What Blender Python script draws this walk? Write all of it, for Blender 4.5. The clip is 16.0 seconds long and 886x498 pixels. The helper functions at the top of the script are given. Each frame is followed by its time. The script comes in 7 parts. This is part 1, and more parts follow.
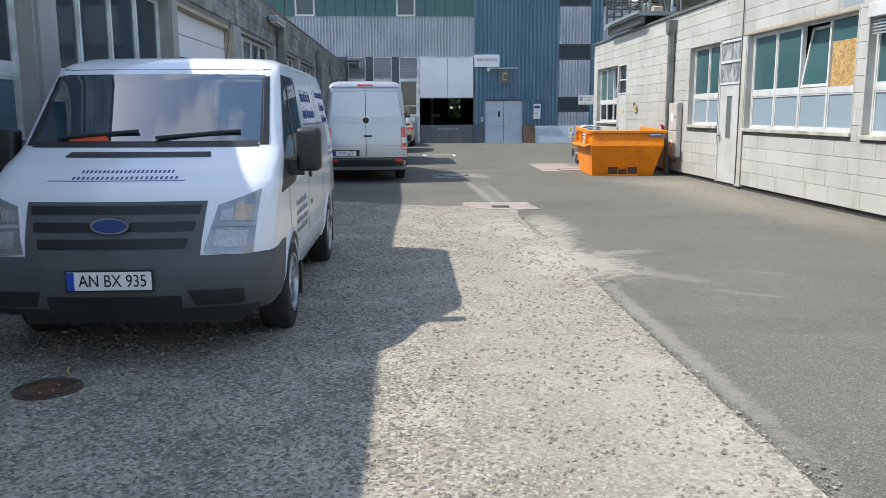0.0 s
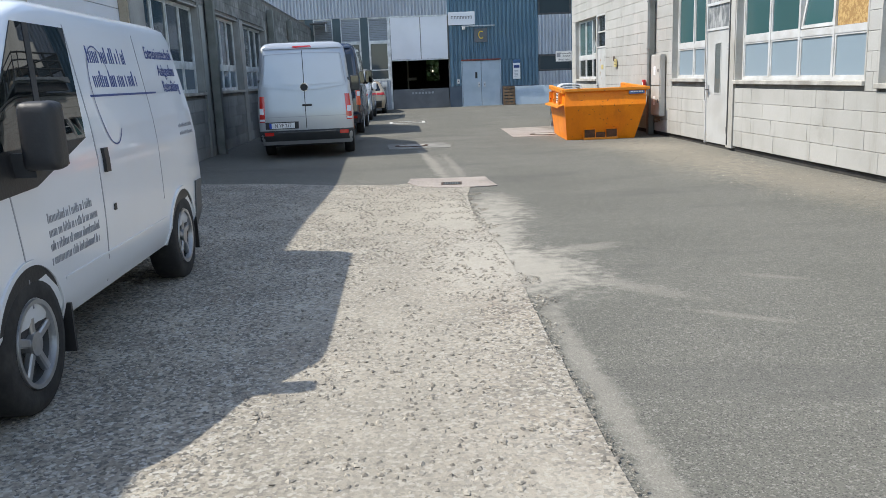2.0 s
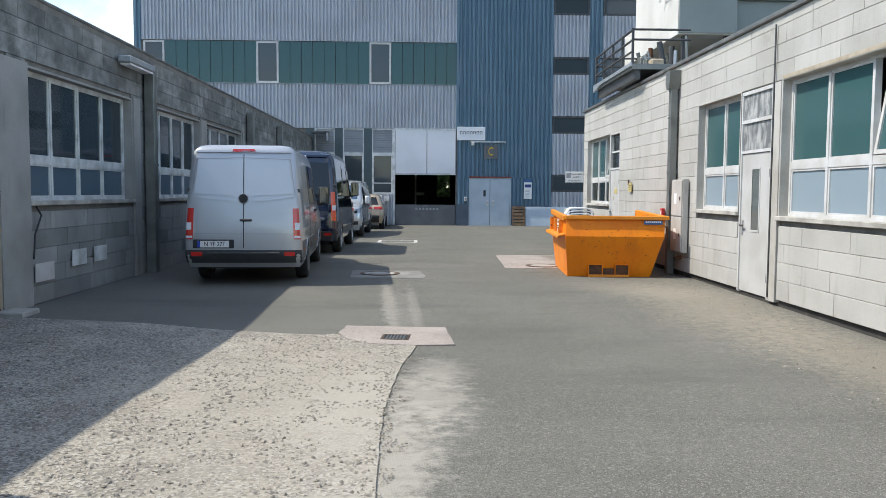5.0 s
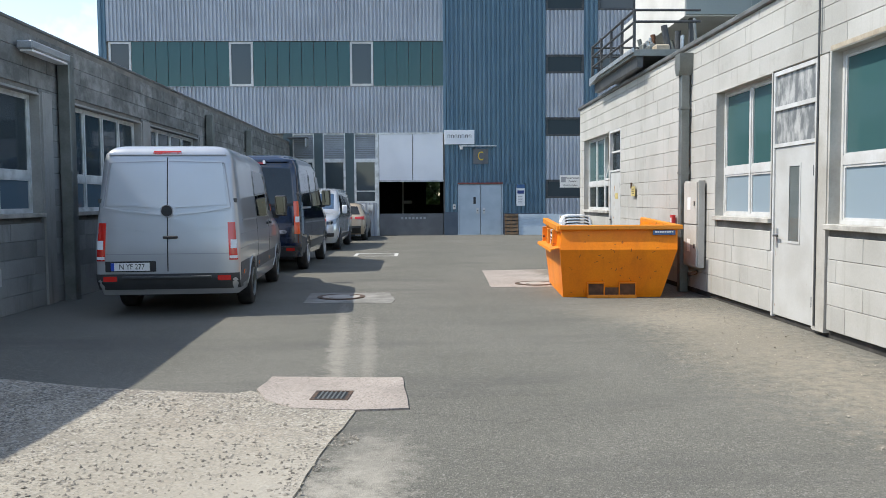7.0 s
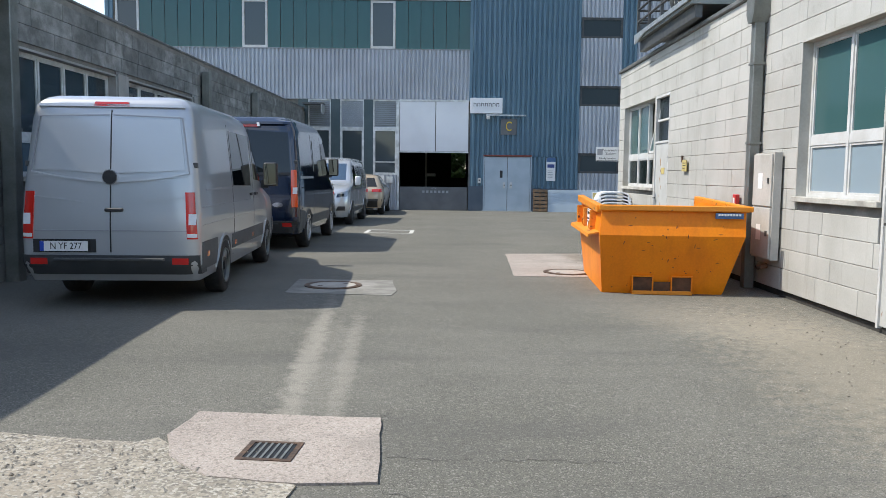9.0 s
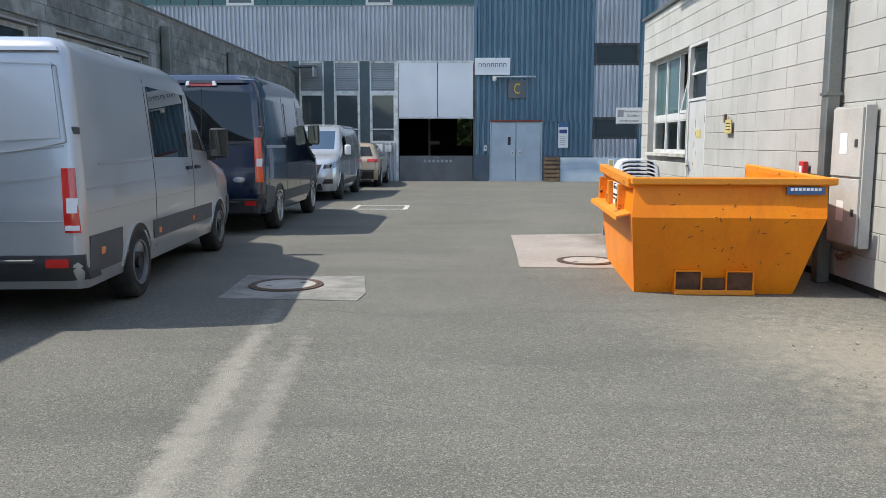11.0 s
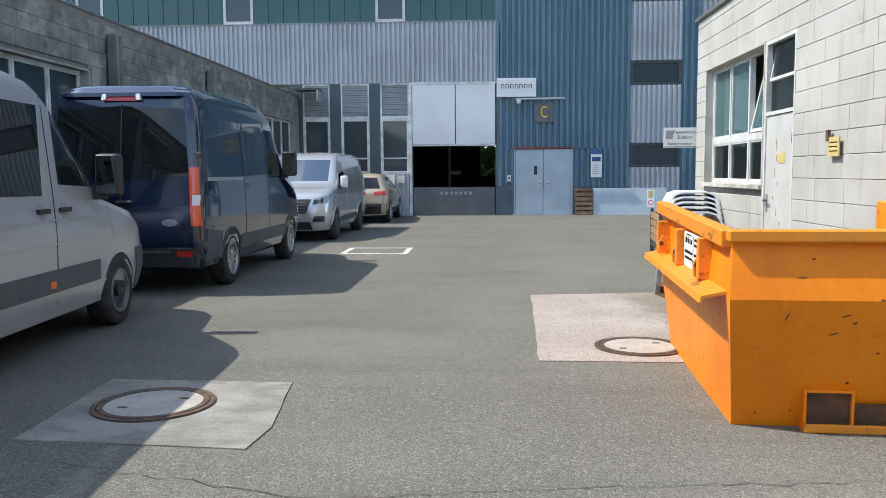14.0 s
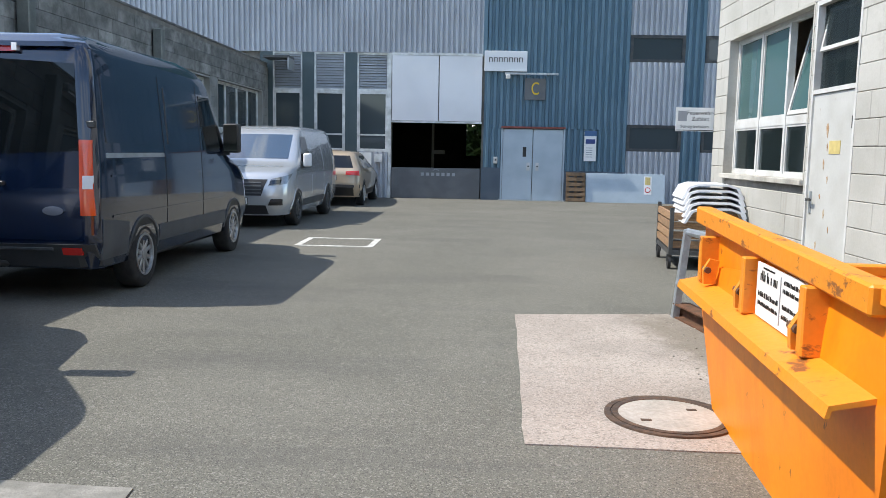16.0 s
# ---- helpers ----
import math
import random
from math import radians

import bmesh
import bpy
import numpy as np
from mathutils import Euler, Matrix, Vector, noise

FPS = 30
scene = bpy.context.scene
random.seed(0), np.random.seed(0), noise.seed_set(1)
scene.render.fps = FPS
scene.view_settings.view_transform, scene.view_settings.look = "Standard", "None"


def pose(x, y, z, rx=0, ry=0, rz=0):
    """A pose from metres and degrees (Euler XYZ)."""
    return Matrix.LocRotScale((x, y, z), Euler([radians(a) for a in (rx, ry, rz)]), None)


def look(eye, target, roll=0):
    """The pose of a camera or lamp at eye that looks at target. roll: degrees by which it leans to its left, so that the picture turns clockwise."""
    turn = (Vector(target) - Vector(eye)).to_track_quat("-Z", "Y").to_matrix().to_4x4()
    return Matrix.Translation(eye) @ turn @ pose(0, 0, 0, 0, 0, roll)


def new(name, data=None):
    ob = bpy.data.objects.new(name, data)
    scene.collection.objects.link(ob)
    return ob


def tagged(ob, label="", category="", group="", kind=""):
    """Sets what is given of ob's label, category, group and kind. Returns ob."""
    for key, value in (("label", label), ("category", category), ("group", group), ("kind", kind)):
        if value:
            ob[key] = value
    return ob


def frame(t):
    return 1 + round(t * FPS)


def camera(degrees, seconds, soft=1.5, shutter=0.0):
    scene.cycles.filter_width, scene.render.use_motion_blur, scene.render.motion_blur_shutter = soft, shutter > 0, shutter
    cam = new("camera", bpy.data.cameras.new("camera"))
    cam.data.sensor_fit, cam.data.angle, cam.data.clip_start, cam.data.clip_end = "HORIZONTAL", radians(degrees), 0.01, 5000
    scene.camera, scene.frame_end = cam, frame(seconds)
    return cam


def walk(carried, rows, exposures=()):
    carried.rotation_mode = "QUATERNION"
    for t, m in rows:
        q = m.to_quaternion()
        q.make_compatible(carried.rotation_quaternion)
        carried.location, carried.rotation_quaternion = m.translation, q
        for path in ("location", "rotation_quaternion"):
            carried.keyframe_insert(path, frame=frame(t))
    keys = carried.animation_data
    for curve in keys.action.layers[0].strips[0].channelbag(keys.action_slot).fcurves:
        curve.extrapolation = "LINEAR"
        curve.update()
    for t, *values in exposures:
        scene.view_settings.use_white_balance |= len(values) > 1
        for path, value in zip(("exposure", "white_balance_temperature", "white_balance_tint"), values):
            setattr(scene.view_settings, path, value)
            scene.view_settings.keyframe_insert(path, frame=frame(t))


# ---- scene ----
cam = camera(57.2, 16.0, soft=0.85)
EXPOSURE = 0.95
PATH = [
    (0, (0.143, 0.518, 1.573), (0.225, 2.489, 1.244), -0.2),
    (0.5, (0.392, 1.043, 1.566), (0.472, 3.019, 1.265), -0.6),
    (1, (0.656, 1.596, 1.559), (0.711, 3.571, 1.249), -0.7),
    (1.5, (0.844, 2.133, 1.531), (0.911, 4.111, 1.238), -1.1),
    (2, (1.059, 2.687, 1.512), (1.148, 4.642, 1.098), -2.3),
    (2.5, (1.255, 3.24, 1.495), (1.475, 5.192, 1.12), -1.3),
    (3, (1.43, 3.8, 1.505), (1.713, 5.764, 1.255), -0.9),
    (3.5, (1.564, 4.349, 1.516), (1.771, 6.337, 1.464), -0.1),
    (4, (1.742, 4.931, 1.542), (1.944, 6.92, 1.494), 1.6),
    (4.5, (1.951, 5.467, 1.56), (2.022, 7.463, 1.456), 0.3),
    (4.7, (2.017, 5.679, 1.541), (2.074, 7.673, 1.399), 0.3),
    (6.8, (2.529, 8.075, 1.541), (2.53, 10.074, 1.469), -0.2),
    (7, (2.557, 8.351, 1.537), (2.613, 10.346, 1.418), -0.4),
    (7.5, (2.643, 8.899, 1.528), (2.653, 10.89, 1.33), -1.0),
    (8, (2.686, 9.474, 1.526), (2.786, 11.469, 1.423), -0.5),
    (8.5, (2.771, 10.037, 1.507), (2.757, 12.027, 1.314), -0.5),
    (9, (2.803, 10.614, 1.496), (2.792, 12.605, 1.313), 0.7),
    (9.2, (2.833, 10.846, 1.515), (2.811, 12.835, 1.309), 0.5),
    (11.3, (3.113, 13.431, 1.438), (3.067, 15.41, 1.154), -0.2),
    (11.5, (3.146, 13.651, 1.423), (3.081, 15.625, 1.109), -0.5),
    (12, (3.198, 14.207, 1.422), (3.157, 16.189, 1.154), -0.1),
    (12.5, (3.239, 14.737, 1.461), (3.268, 16.73, 1.307), -0.1),
    (13, (3.308, 15.279, 1.462), (3.253, 17.276, 1.369), 0.5),
    (13.5, (3.349, 15.805, 1.486), (3.358, 17.802, 1.376), 1.7),
    (14, (3.418, 16.392, 1.456), (3.303, 18.38, 1.27), -0.4),
    (14.5, (3.425, 16.918, 1.483), (3.331, 18.909, 1.319), -0.3),
    (15, (3.472, 17.476, 1.483), (3.367, 19.47, 1.359), 0.2),
    (15.5, (3.449, 18.006, 1.492), (3.38, 19.998, 1.333), 1.1),
    (16, (3.52, 18.526, 1.504), (3.44, 20.51, 1.265), 1.1),
]
walk(cam, [(t, look(eye, target, roll)) for t, eye, target, roll in PATH], [(t, EXPOSURE + e, 6560, 9) for t, e in ((0, 0.08), (3.5, 0.0), (9, 0.05), (12.5, 0.12), (14.5, 0.26), (16, 0.22))])

# ---- world and sun ----
SUN = Vector((-0.742, -0.03, 1.0)).normalized()
world = bpy.data.worlds.new("world")
scene.world = world
world.use_nodes = True
wt = world.node_tree
sky = wt.nodes.new("ShaderNodeTexSky")
sky.sky_type, sky.sun_disc = "NISHITA", False
sky.sun_elevation, sky.sun_rotation = math.asin(SUN.z), math.atan2(SUN.x, SUN.y)
sky.air_density, sky.dust_density = 1.0, 0.6
# fair-weather clouds
place = wt.nodes.new("ShaderNodeTexCoord")
puff = wt.nodes.new("ShaderNodeTexNoise")
puff.inputs["Scale"].default_value, puff.inputs["Detail"].default_value, puff.inputs["Roughness"].default_value = 6.0, 8, 0.55
wt.links.new(place.outputs["Generated"], puff.inputs["Vector"])
cover = wt.nodes.new("ShaderNodeMapRange")
cover.inputs["From Min"].default_value, cover.inputs["From Max"].default_value, cover.inputs["To Max"].default_value = 0.51, 0.60, 0.6
wt.links.new(puff.outputs[0], cover.inputs[0])
cloud = wt.nodes.new("ShaderNodeMix")
cloud.data_type = "RGBA"
cloud.inputs[7].default_value = (4.6, 4.9, 5.4, 1)
wt.links.new(cover.outputs[0], cloud.inputs[0])
wt.links.new(sky.outputs[0], cloud.inputs[6])
wt.links.new(cloud.outputs[2], wt.nodes["Background"].inputs[0])
wt.nodes["Background"].inputs[1].default_value = 0.15
sun = new("sun", bpy.data.lights.new("sun", "SUN"))
sun.data.energy, sun.data.angle, sun.data.color = 2.6, radians(0.55), (1.0, 0.955, 0.88)
sun.matrix_world = look((0, 0, 60), Vector((0, 0, 60)) - SUN)


# ---- materials ----
def mat(name, base, rough=0.6, metal=0.0, other=None, scale=3.0, contrast=(0.4, 0.65), fine=0.12, fine_scale=40.0,
        bump=0.15, bump_scale=60.0, coat=0.0, rand=0.0, stretch=(1, 1, 1), spec=0.5):
    """A surface with two scales of variation: patches of another colour, and fine grain with relief."""
    m = bpy.data.materials.new(name)
    m.use_nodes = True
    nt = m.node_tree
    n, link = nt.nodes, nt.links.new
    b = n["Principled BSDF"]
    b.inputs["Roughness"].default_value, b.inputs["Metallic"].default_value = rough, metal
    b.inputs["Coat Weight"].default_value, b.inputs["Coat Roughness"].default_value = coat, 0.04
    b.inputs["Specular IOR Level"].default_value = spec
    geo = n.new("ShaderNodeNewGeometry")
    mp = n.new("ShaderNodeMapping")
    mp.inputs["Scale"].default_value = stretch
    link(geo.outputs["Position"], mp.inputs[0])
    big = n.new("ShaderNodeTexNoise")
    big.inputs["Scale"].default_value, big.inputs["Detail"].default_value = scale, 5
    link(mp.outputs[0], big.inputs["Vector"])
    ramp = n.new("ShaderNodeValToRGB")
    ramp.color_ramp.elements[0].position, ramp.color_ramp.elements[1].position = contrast
    ramp.color_ramp.elements[0].color = (*base, 1)
    ramp.color_ramp.elements[1].color = (*(other or base), 1)
    link(big.outputs[0], ramp.inputs[0])
    grain = n.new("ShaderNodeTexNoise")
    grain.inputs["Scale"].default_value, grain.inputs["Detail"].default_value = fine_scale, 3
    link(geo.outputs["Position"], grain.inputs["Vector"])
    rng = n.new("ShaderNodeMapRange")
    rng.inputs["To Min"].default_value, rng.inputs["To Max"].default_value = 1 - 2 * fine, 1 + 2 * fine
    link(grain.outputs[0], rng.inputs[0])
    hsv = n.new("ShaderNodeHueSaturation")
    link(ramp.outputs[0], hsv.inputs["Color"])
    if rand:
        info = n.new("ShaderNodeObjectInfo")
        r2 = n.new("ShaderNodeMapRange")
        r2.inputs["To Min"].default_value, r2.inputs["To Max"].default_value = 1 - rand, 1 + rand
        mul = n.new("ShaderNodeMath")
        mul.operation = "MULTIPLY"
        link(info.outputs["Random"], r2.inputs[0])
        link(r2.outputs[0], mul.inputs[0])
        link(rng.outputs[0], mul.inputs[1])
        link(mul.outputs[0], hsv.inputs["Value"])
    else:
        link(rng.outputs[0], hsv.inputs["Value"])
    link(hsv.outputs[0], b.inputs["Base Color"])
    if bump:
        rel = n.new("ShaderNodeTexNoise")
        rel.inputs["Scale"].default_value, rel.inputs["Detail"].default_value = bump_scale, 4
        link(geo.outputs["Position"], rel.inputs["Vector"])
        bn = n.new("ShaderNodeBump")
        bn.inputs["Strength"].default_value, bn.inputs["Distance"].default_value = bump, 0.01
        link(rel.outputs[0], bn.inputs["Height"])
        link(bn.outputs[0], b.inputs["Normal"])
    return m


def nodes_of(m):
    return m.node_tree.nodes, m.node_tree.links.new


def overlay(m, colour, vector_scale, lo, hi, noise_scale, zlo=None, zhi=None, amount=1.0):
    """Lays a second coat of stains over a material, by a stretched noise; zlo, zhi: the band of heights that has worn."""
    n, link = nodes_of(m)
    b = n["Principled BSDF"]
    src = b.inputs["Base Color"].links[0].from_socket
    geo = n.new("ShaderNodeNewGeometry")
    mp = n.new("ShaderNodeMapping")
    mp.inputs["Scale"].default_value = vector_scale
    link(geo.outputs["Position"], mp.inputs[0])
    t = n.new("ShaderNodeTexNoise")
    t.inputs["Scale"].default_value, t.inputs["Detail"].default_value, t.inputs["Roughness"].default_value = noise_scale, 6, 0.65
    link(mp.outputs[0], t.inputs["Vector"])
    r = n.new("ShaderNodeMapRange")
    r.inputs["From Min"].default_value, r.inputs["From Max"].default_value = lo, hi
    r.inputs["To Max"].default_value = amount
    link(t.outputs[0], r.inputs[0])
    fac = r.outputs[0]
    if zlo is not None:
        sp = n.new("ShaderNodeSeparateXYZ")
        link(geo.outputs["Position"], sp.inputs[0])
        zr = n.new("ShaderNodeMapRange")
        zr.inputs["From Min"].default_value, zr.inputs["From Max"].default_value = zlo, zhi
        link(sp.outputs[2], zr.inputs[0])
        mul = n.new("ShaderNodeMath")
        mul.operation = "MULTIPLY"
        link(fac, mul.inputs[0])
        link(zr.outputs[0], mul.inputs[1])
        fac = mul.outputs[0]
    mix = n.new("ShaderNodeMix")
    mix.data_type = "RGBA"
    link(fac, mix.inputs[0])
    link(src, mix.inputs[6])
    mix.inputs[7].default_value = (*colour, 1)
    link(mix.outputs[2], b.inputs["Base Color"])
    return m


def spot(m, colour, x, y, rx, ry, turn=0.0, soft=0.5, amount=1.0, noise_scale=3.0, rag=0.9):
    """A ragged stain of one colour on the ground, at (x, y) with the half sizes rx, ry."""
    n, link = nodes_of(m)
    b = n["Principled BSDF"]
    src = b.inputs["Base Color"].links[0].from_socket
    geo = n.new("ShaderNodeNewGeometry")
    mp = n.new("ShaderNodeMapping")
    mp.vector_type = "TEXTURE"
    mp.inputs["Location"].default_value = (x, y, 0)
    mp.inputs["Rotation"].default_value = (0, 0, radians(turn))
    mp.inputs["Scale"].default_value = (rx, ry, 1000)
    link(geo.outputs["Position"], mp.inputs[0])
    ln = n.new("ShaderNodeVectorMath")
    ln.operation = "LENGTH"
    link(mp.outputs[0], ln.inputs[0])
    t = n.new("ShaderNodeTexNoise")
    t.inputs["Scale"].default_value, t.inputs["Detail"].default_value, t.inputs["Roughness"].default_value = noise_scale, 8, 0.7
    link(geo.outputs["Position"], t.inputs["Vector"])
    ad = n.new("ShaderNodeMath")
    ad.operation = "MULTIPLY_ADD"
    link(t.outputs[0], ad.inputs[0])
    ad.inputs[1].default_value = rag * 2
    link(ln.outputs["Value"], ad.inputs[2])
    r = n.new("ShaderNodeMapRange")
    r.interpolation_type = "SMOOTHSTEP"
    r.inputs["From Min"].default_value, r.inputs["From Max"].default_value = 1 + rag - soft, 1 + rag + soft
    r.inputs["To Min"].default_value, r.inputs["To Max"].default_value = amount, 0
    link(ad.outputs[0], r.inputs[0])
    mix = n.new("ShaderNodeMix")
    mix.data_type = "RGBA"
    link(r.outputs[0], mix.inputs[0])
    link(src, mix.inputs[6])
    mix.inputs[7].default_value = (*colour, 1)
    link(mix.outputs[2], b.inputs["Base Color"])


def speckle(m, colour, scale, lo, hi, amount):
    """Light or dark chips of stone set in a surface."""
    n, link = nodes_of(m)
    b = n["Principled BSDF"]
    src = b.inputs["Base Color"].links[0].from_socket
    geo = n.new("ShaderNodeNewGeometry")
    v = n.new("ShaderNodeTexVoronoi")
    v.inputs["Scale"].default_value = scale
    link(geo.outputs["Position"], v.inputs["Vector"])
    sep = n.new("ShaderNodeSeparateColor")
    link(v.outputs["Color"], sep.inputs[0])
    r = n.new("ShaderNodeMapRange")
    r.inputs["From Min"].default_value, r.inputs["From Max"].default_value, r.inputs["To Max"].default_value = lo, hi, amount
    link(sep.outputs[0], r.inputs[0])
    mix = n.new("ShaderNodeMix")
    mix.data_type = "RGBA"
    link(r.outputs[0], mix.inputs[0])
    link(src, mix.inputs[6])
    mix.inputs[7].default_value = (*colour, 1)
    link(mix.outputs[2], b.inputs["Base Color"])


DUST = (0.40, 0.37, 0.31)
asphalt = mat("asphalt", (0.128, 0.124, 0.104), 0.9, other=(0.156, 0.150, 0.127), scale=0.5, fine=0.16, fine_scale=90, bump=0.6, bump_scale=110, spec=0.25)
speckle(asphalt, (0.30, 0.29, 0.25), 130, 0.80, 0.92, 0.6)
speckle(asphalt, (0.27, 0.26, 0.23), 60, 0.95, 0.98, 0.5)
speckle(asphalt, (0.04, 0.04, 0.036), 150, 0.72, 0.92, 0.6)
overlay(asphalt, (0.085, 0.083, 0.076), (0.25, 1, 1), 0.52, 0.7, 0.9, amount=0.5)
for x, y, rx, ry, turn, amt in ((1.80, 10.4, 0.34, 1.5, -6, 0.75), (1.95, 9.0, 0.48, 0.75, 10, 0.75), (2.15, 12.2, 0.30, 0.8, 4, 0.55), (1.97, 6.3, 0.07, 2.2, 0, 0.35),
                                (2.6, 8.3, 0.12, 0.5, 40, 0.25), (3.1, 7.4, 0.05, 0.3, 55, 0.22), (3.7, 8.3, 0.05, 0.2, 60, 0.2), (2.6, 9.6, 0.35, 0.12, 20, 0.3),
                                (1.62, 17.6, 0.09, 2.3, 4, 0.34), (1.98, 17.4, 0.07, 1.8, 3, 0.22), (1.80, 17.2, 0.2, 1.8, 4, 0.14), (2.25, 13.2, 0.25, 0.6, 0, 0.4)):
    spot(asphalt, DUST, x, y, rx, ry, turn, 0.6, amt, 7.5, 1.5)
for x, y, rx, ry, turn, amt in ((6.1, 17.2, 0.75, 2.6, -6, 0.45), (6.3, 13.2, 0.6, 2.4, 0, 0.4), (5.6, 19.0, 0.7, 1.0, 30, 0.35)):
    spot(asphalt, (0.36, 0.31, 0.23), x, y, rx, ry, turn, 0.7, amt - 0.08, 9.0, 1.6)
gravel_mat = mat("gravel ground", (0.235, 0.212, 0.172), 0.95, other=(0.36, 0.325, 0.262), scale=1.7, fine=0.34, fine_scale=38, bump=1.0, bump_scale=36, spec=0.2)
overlay(gravel_mat, (0.30, 0.235, 0.175), (1, 0.5, 1), 0.5, 0.68, 0.8, amount=0.5)
speckle(gravel_mat, (0.10, 0.096, 0.09), 55, 0.58, 0.82, 0.8)
speckle(gravel_mat, (0.47, 0.445, 0.39), 60, 0.72, 0.9, 0.75)
spot(gravel_mat, DUST, 1.70, 11.9, 0.5, 1.4, 0, 0.6, 0.8, 6.0, 1.3)
spot(gravel_mat, DUST, 1.75, 9.2, 0.45, 1.0, 0, 0.6, 0.8, 6.0, 1.3)
spot(gravel_mat, DUST, 1.55, 4.6, 0.35, 1.2, 0, 0.6, 0.5, 6.0, 1.3)
spot(gravel_mat, (0.34, 0.31, 0.25), 0.9, 12.8, 1.0, 2.0, 0, 0.8, 0.7, 1.6)
spot(gravel_mat, (0.33, 0.30, 0.245), 1.0, 6.5, 0.6, 3.5, 0, 0.8, 0.6, 1.6)
stone_mat = mat("loose stone", (0.18, 0.163, 0.137), 0.9, other=(0.43, 0.39, 0.32), scale=22, fine=0.2, bump=0.3, spec=0.25)
concrete = mat("concrete patch", (0.31, 0.268, 0.232), 0.9, other=(0.37, 0.322, 0.28), scale=1.3, fine=0.18, fine_scale=70, bump=0.5, bump_scale=90, spec=0.25)
speckle(concrete, (0.17, 0.15, 0.125), 75, 0.70, 0.90, 0.6)
speckle(concrete, (0.48, 0.44, 0.40), 120, 0.8, 0.95, 0.5)
overlay(concrete, (0.17, 0.16, 0.14), (1, 1, 1), 0.52, 0.72, 1.8, amount=0.4)
grey_concrete = mat("grey concrete patch", (0.25, 0.24, 0.215), 0.9, other=(0.31, 0.295, 0.265), scale=1.6, fine=0.15, fine_scale=70, bump=0.5, bump_scale=90, spec=0.25)
overlay(grey_concrete, (0.15, 0.147, 0.128), (1, 1.6, 1), 0.42, 0.62, 2.2, amount=0.8)
lid_mat = mat("lid concrete", (0.33, 0.31, 0.27), 0.9, other=(0.40, 0.37, 0.33), scale=4, fine=0.15, bump=0.4)
iron = mat("cast iron", (0.10, 0.075, 0.06), 0.7, 0.6, other=(0.17, 0.11, 0.075), scale=12, fine=0.2, bump=0.4)
white_block = mat("white painted block", (0.45, 0.44, 0.405), 0.85, other=(0.385, 0.375, 0.34), scale=1.2, fine=0.05, fine_scale=60, bump=0.25, bump_scale=140, rand=0.05, spec=0.2)
overlay(white_block, (0.27, 0.25, 0.205), (1, 2.4, 0.16), 0.56, 0.80, 2.6, amount=0.7)
overlay(white_block, (0.20, 0.18, 0.14), (1, 1.0, 1.4), 0.62, 0.78, 1.6, amount=0.5)
grey_block = mat("weathered grey block", (0.31, 0.315, 0.30), 0.9, other=(0.23, 0.236, 0.226), scale=1.1, fine=0.10, fine_scale=70, bump=0.3, bump_scale=140, rand=0.22, spec=0.2)
overlay(grey_block, (0.10, 0.105, 0.10), (1, 1.3, 1.6), 0.36, 0.62, 1.8, 2.3, 3.3, 0.85)
overlay(grey_block, (0.15, 0.155, 0.145), (1, 2.2, 0.5), 0.55, 0.72, 2.4, amount=0.5)
joint_mat = mat("joint mortar", (0.16, 0.155, 0.14), 0.95, other=(0.22, 0.21, 0.19), scale=4, bump=0.3)
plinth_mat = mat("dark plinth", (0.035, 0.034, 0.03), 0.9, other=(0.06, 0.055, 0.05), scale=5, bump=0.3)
plaster = mat("grey plaster", (0.34, 0.34, 0.32), 0.85, other=(0.26, 0.26, 0.24), scale=1.5, fine=0.06, bump=0.2)
overlay(plaster, (0.16, 0.16, 0.145), (2, 2, 0.25), 0.56, 0.75, 3, amount=0.7)
pale_plaster = mat("pale plaster", (0.46, 0.445, 0.405), 0.85, other=(0.36, 0.34, 0.295), scale=2, fine=0.06, bump=0.2)
frame_white = mat("white window frame", (0.58, 0.58, 0.56), 0.5, other=(0.49, 0.48, 0.45), scale=4, fine=0.03, bump=0.05)
frame_grey = mat("grey window frame", (0.68, 0.70, 0.69), 0.5, other=(0.43, 0.445, 0.43), scale=4, fine=0.04, bump=0.05)
timber_frame = mat("tan window head", (0.42, 0.36, 0.27), 0.7, other=(0.34, 0.28, 0.20), scale=6, fine=0.08)
sill_mat = mat("concrete sill", (0.46, 0.44, 0.39), 0.85, other=(0.28, 0.265, 0.23), scale=3, fine=0.1)
osb = mat("particle board", (0.50, 0.33, 0.13), 0.8, other=(0.34, 0.20, 0.07), scale=22, contrast=(0.45, 0.55), fine=0.2, fine_scale=60)
roof_edge = mat("roof edge metal", (0.15, 0.155, 0.15), 0.5, 0.5, other=(0.22, 0.22, 0.21), scale=3)
bitumen = mat("roof felt", (0.06, 0.06, 0.058), 0.95, other=(0.09, 0.09, 0.085), scale=2)
zinc = mat("weathered zinc", (0.23, 0.24, 0.225), 0.5, 0.6, other=(0.16, 0.17, 0.155), scale=3, fine=0.08)
steel_pale = mat("galvanised steel", (0.46, 0.50, 0.53), 0.45, 0.7, other=(0.36, 0.39, 0.41), scale=8, fine=0.08)
dark_steel = mat("dark steel", (0.055, 0.06, 0.065), 0.5, 0.3, other=(0.09, 0.09, 0.085), scale=6)
sheet_white = mat("pale corrugated sheet", (0.40, 0.43, 0.47), 0.55, other=(0.345, 0.37, 0.405), scale=0.8, fine=0.03, bump=0.0)
overlay(sheet_white, (0.36, 0.37, 0.37), (3, 3, 0.12), 0.58, 0.8, 2.0, amount=0.5)
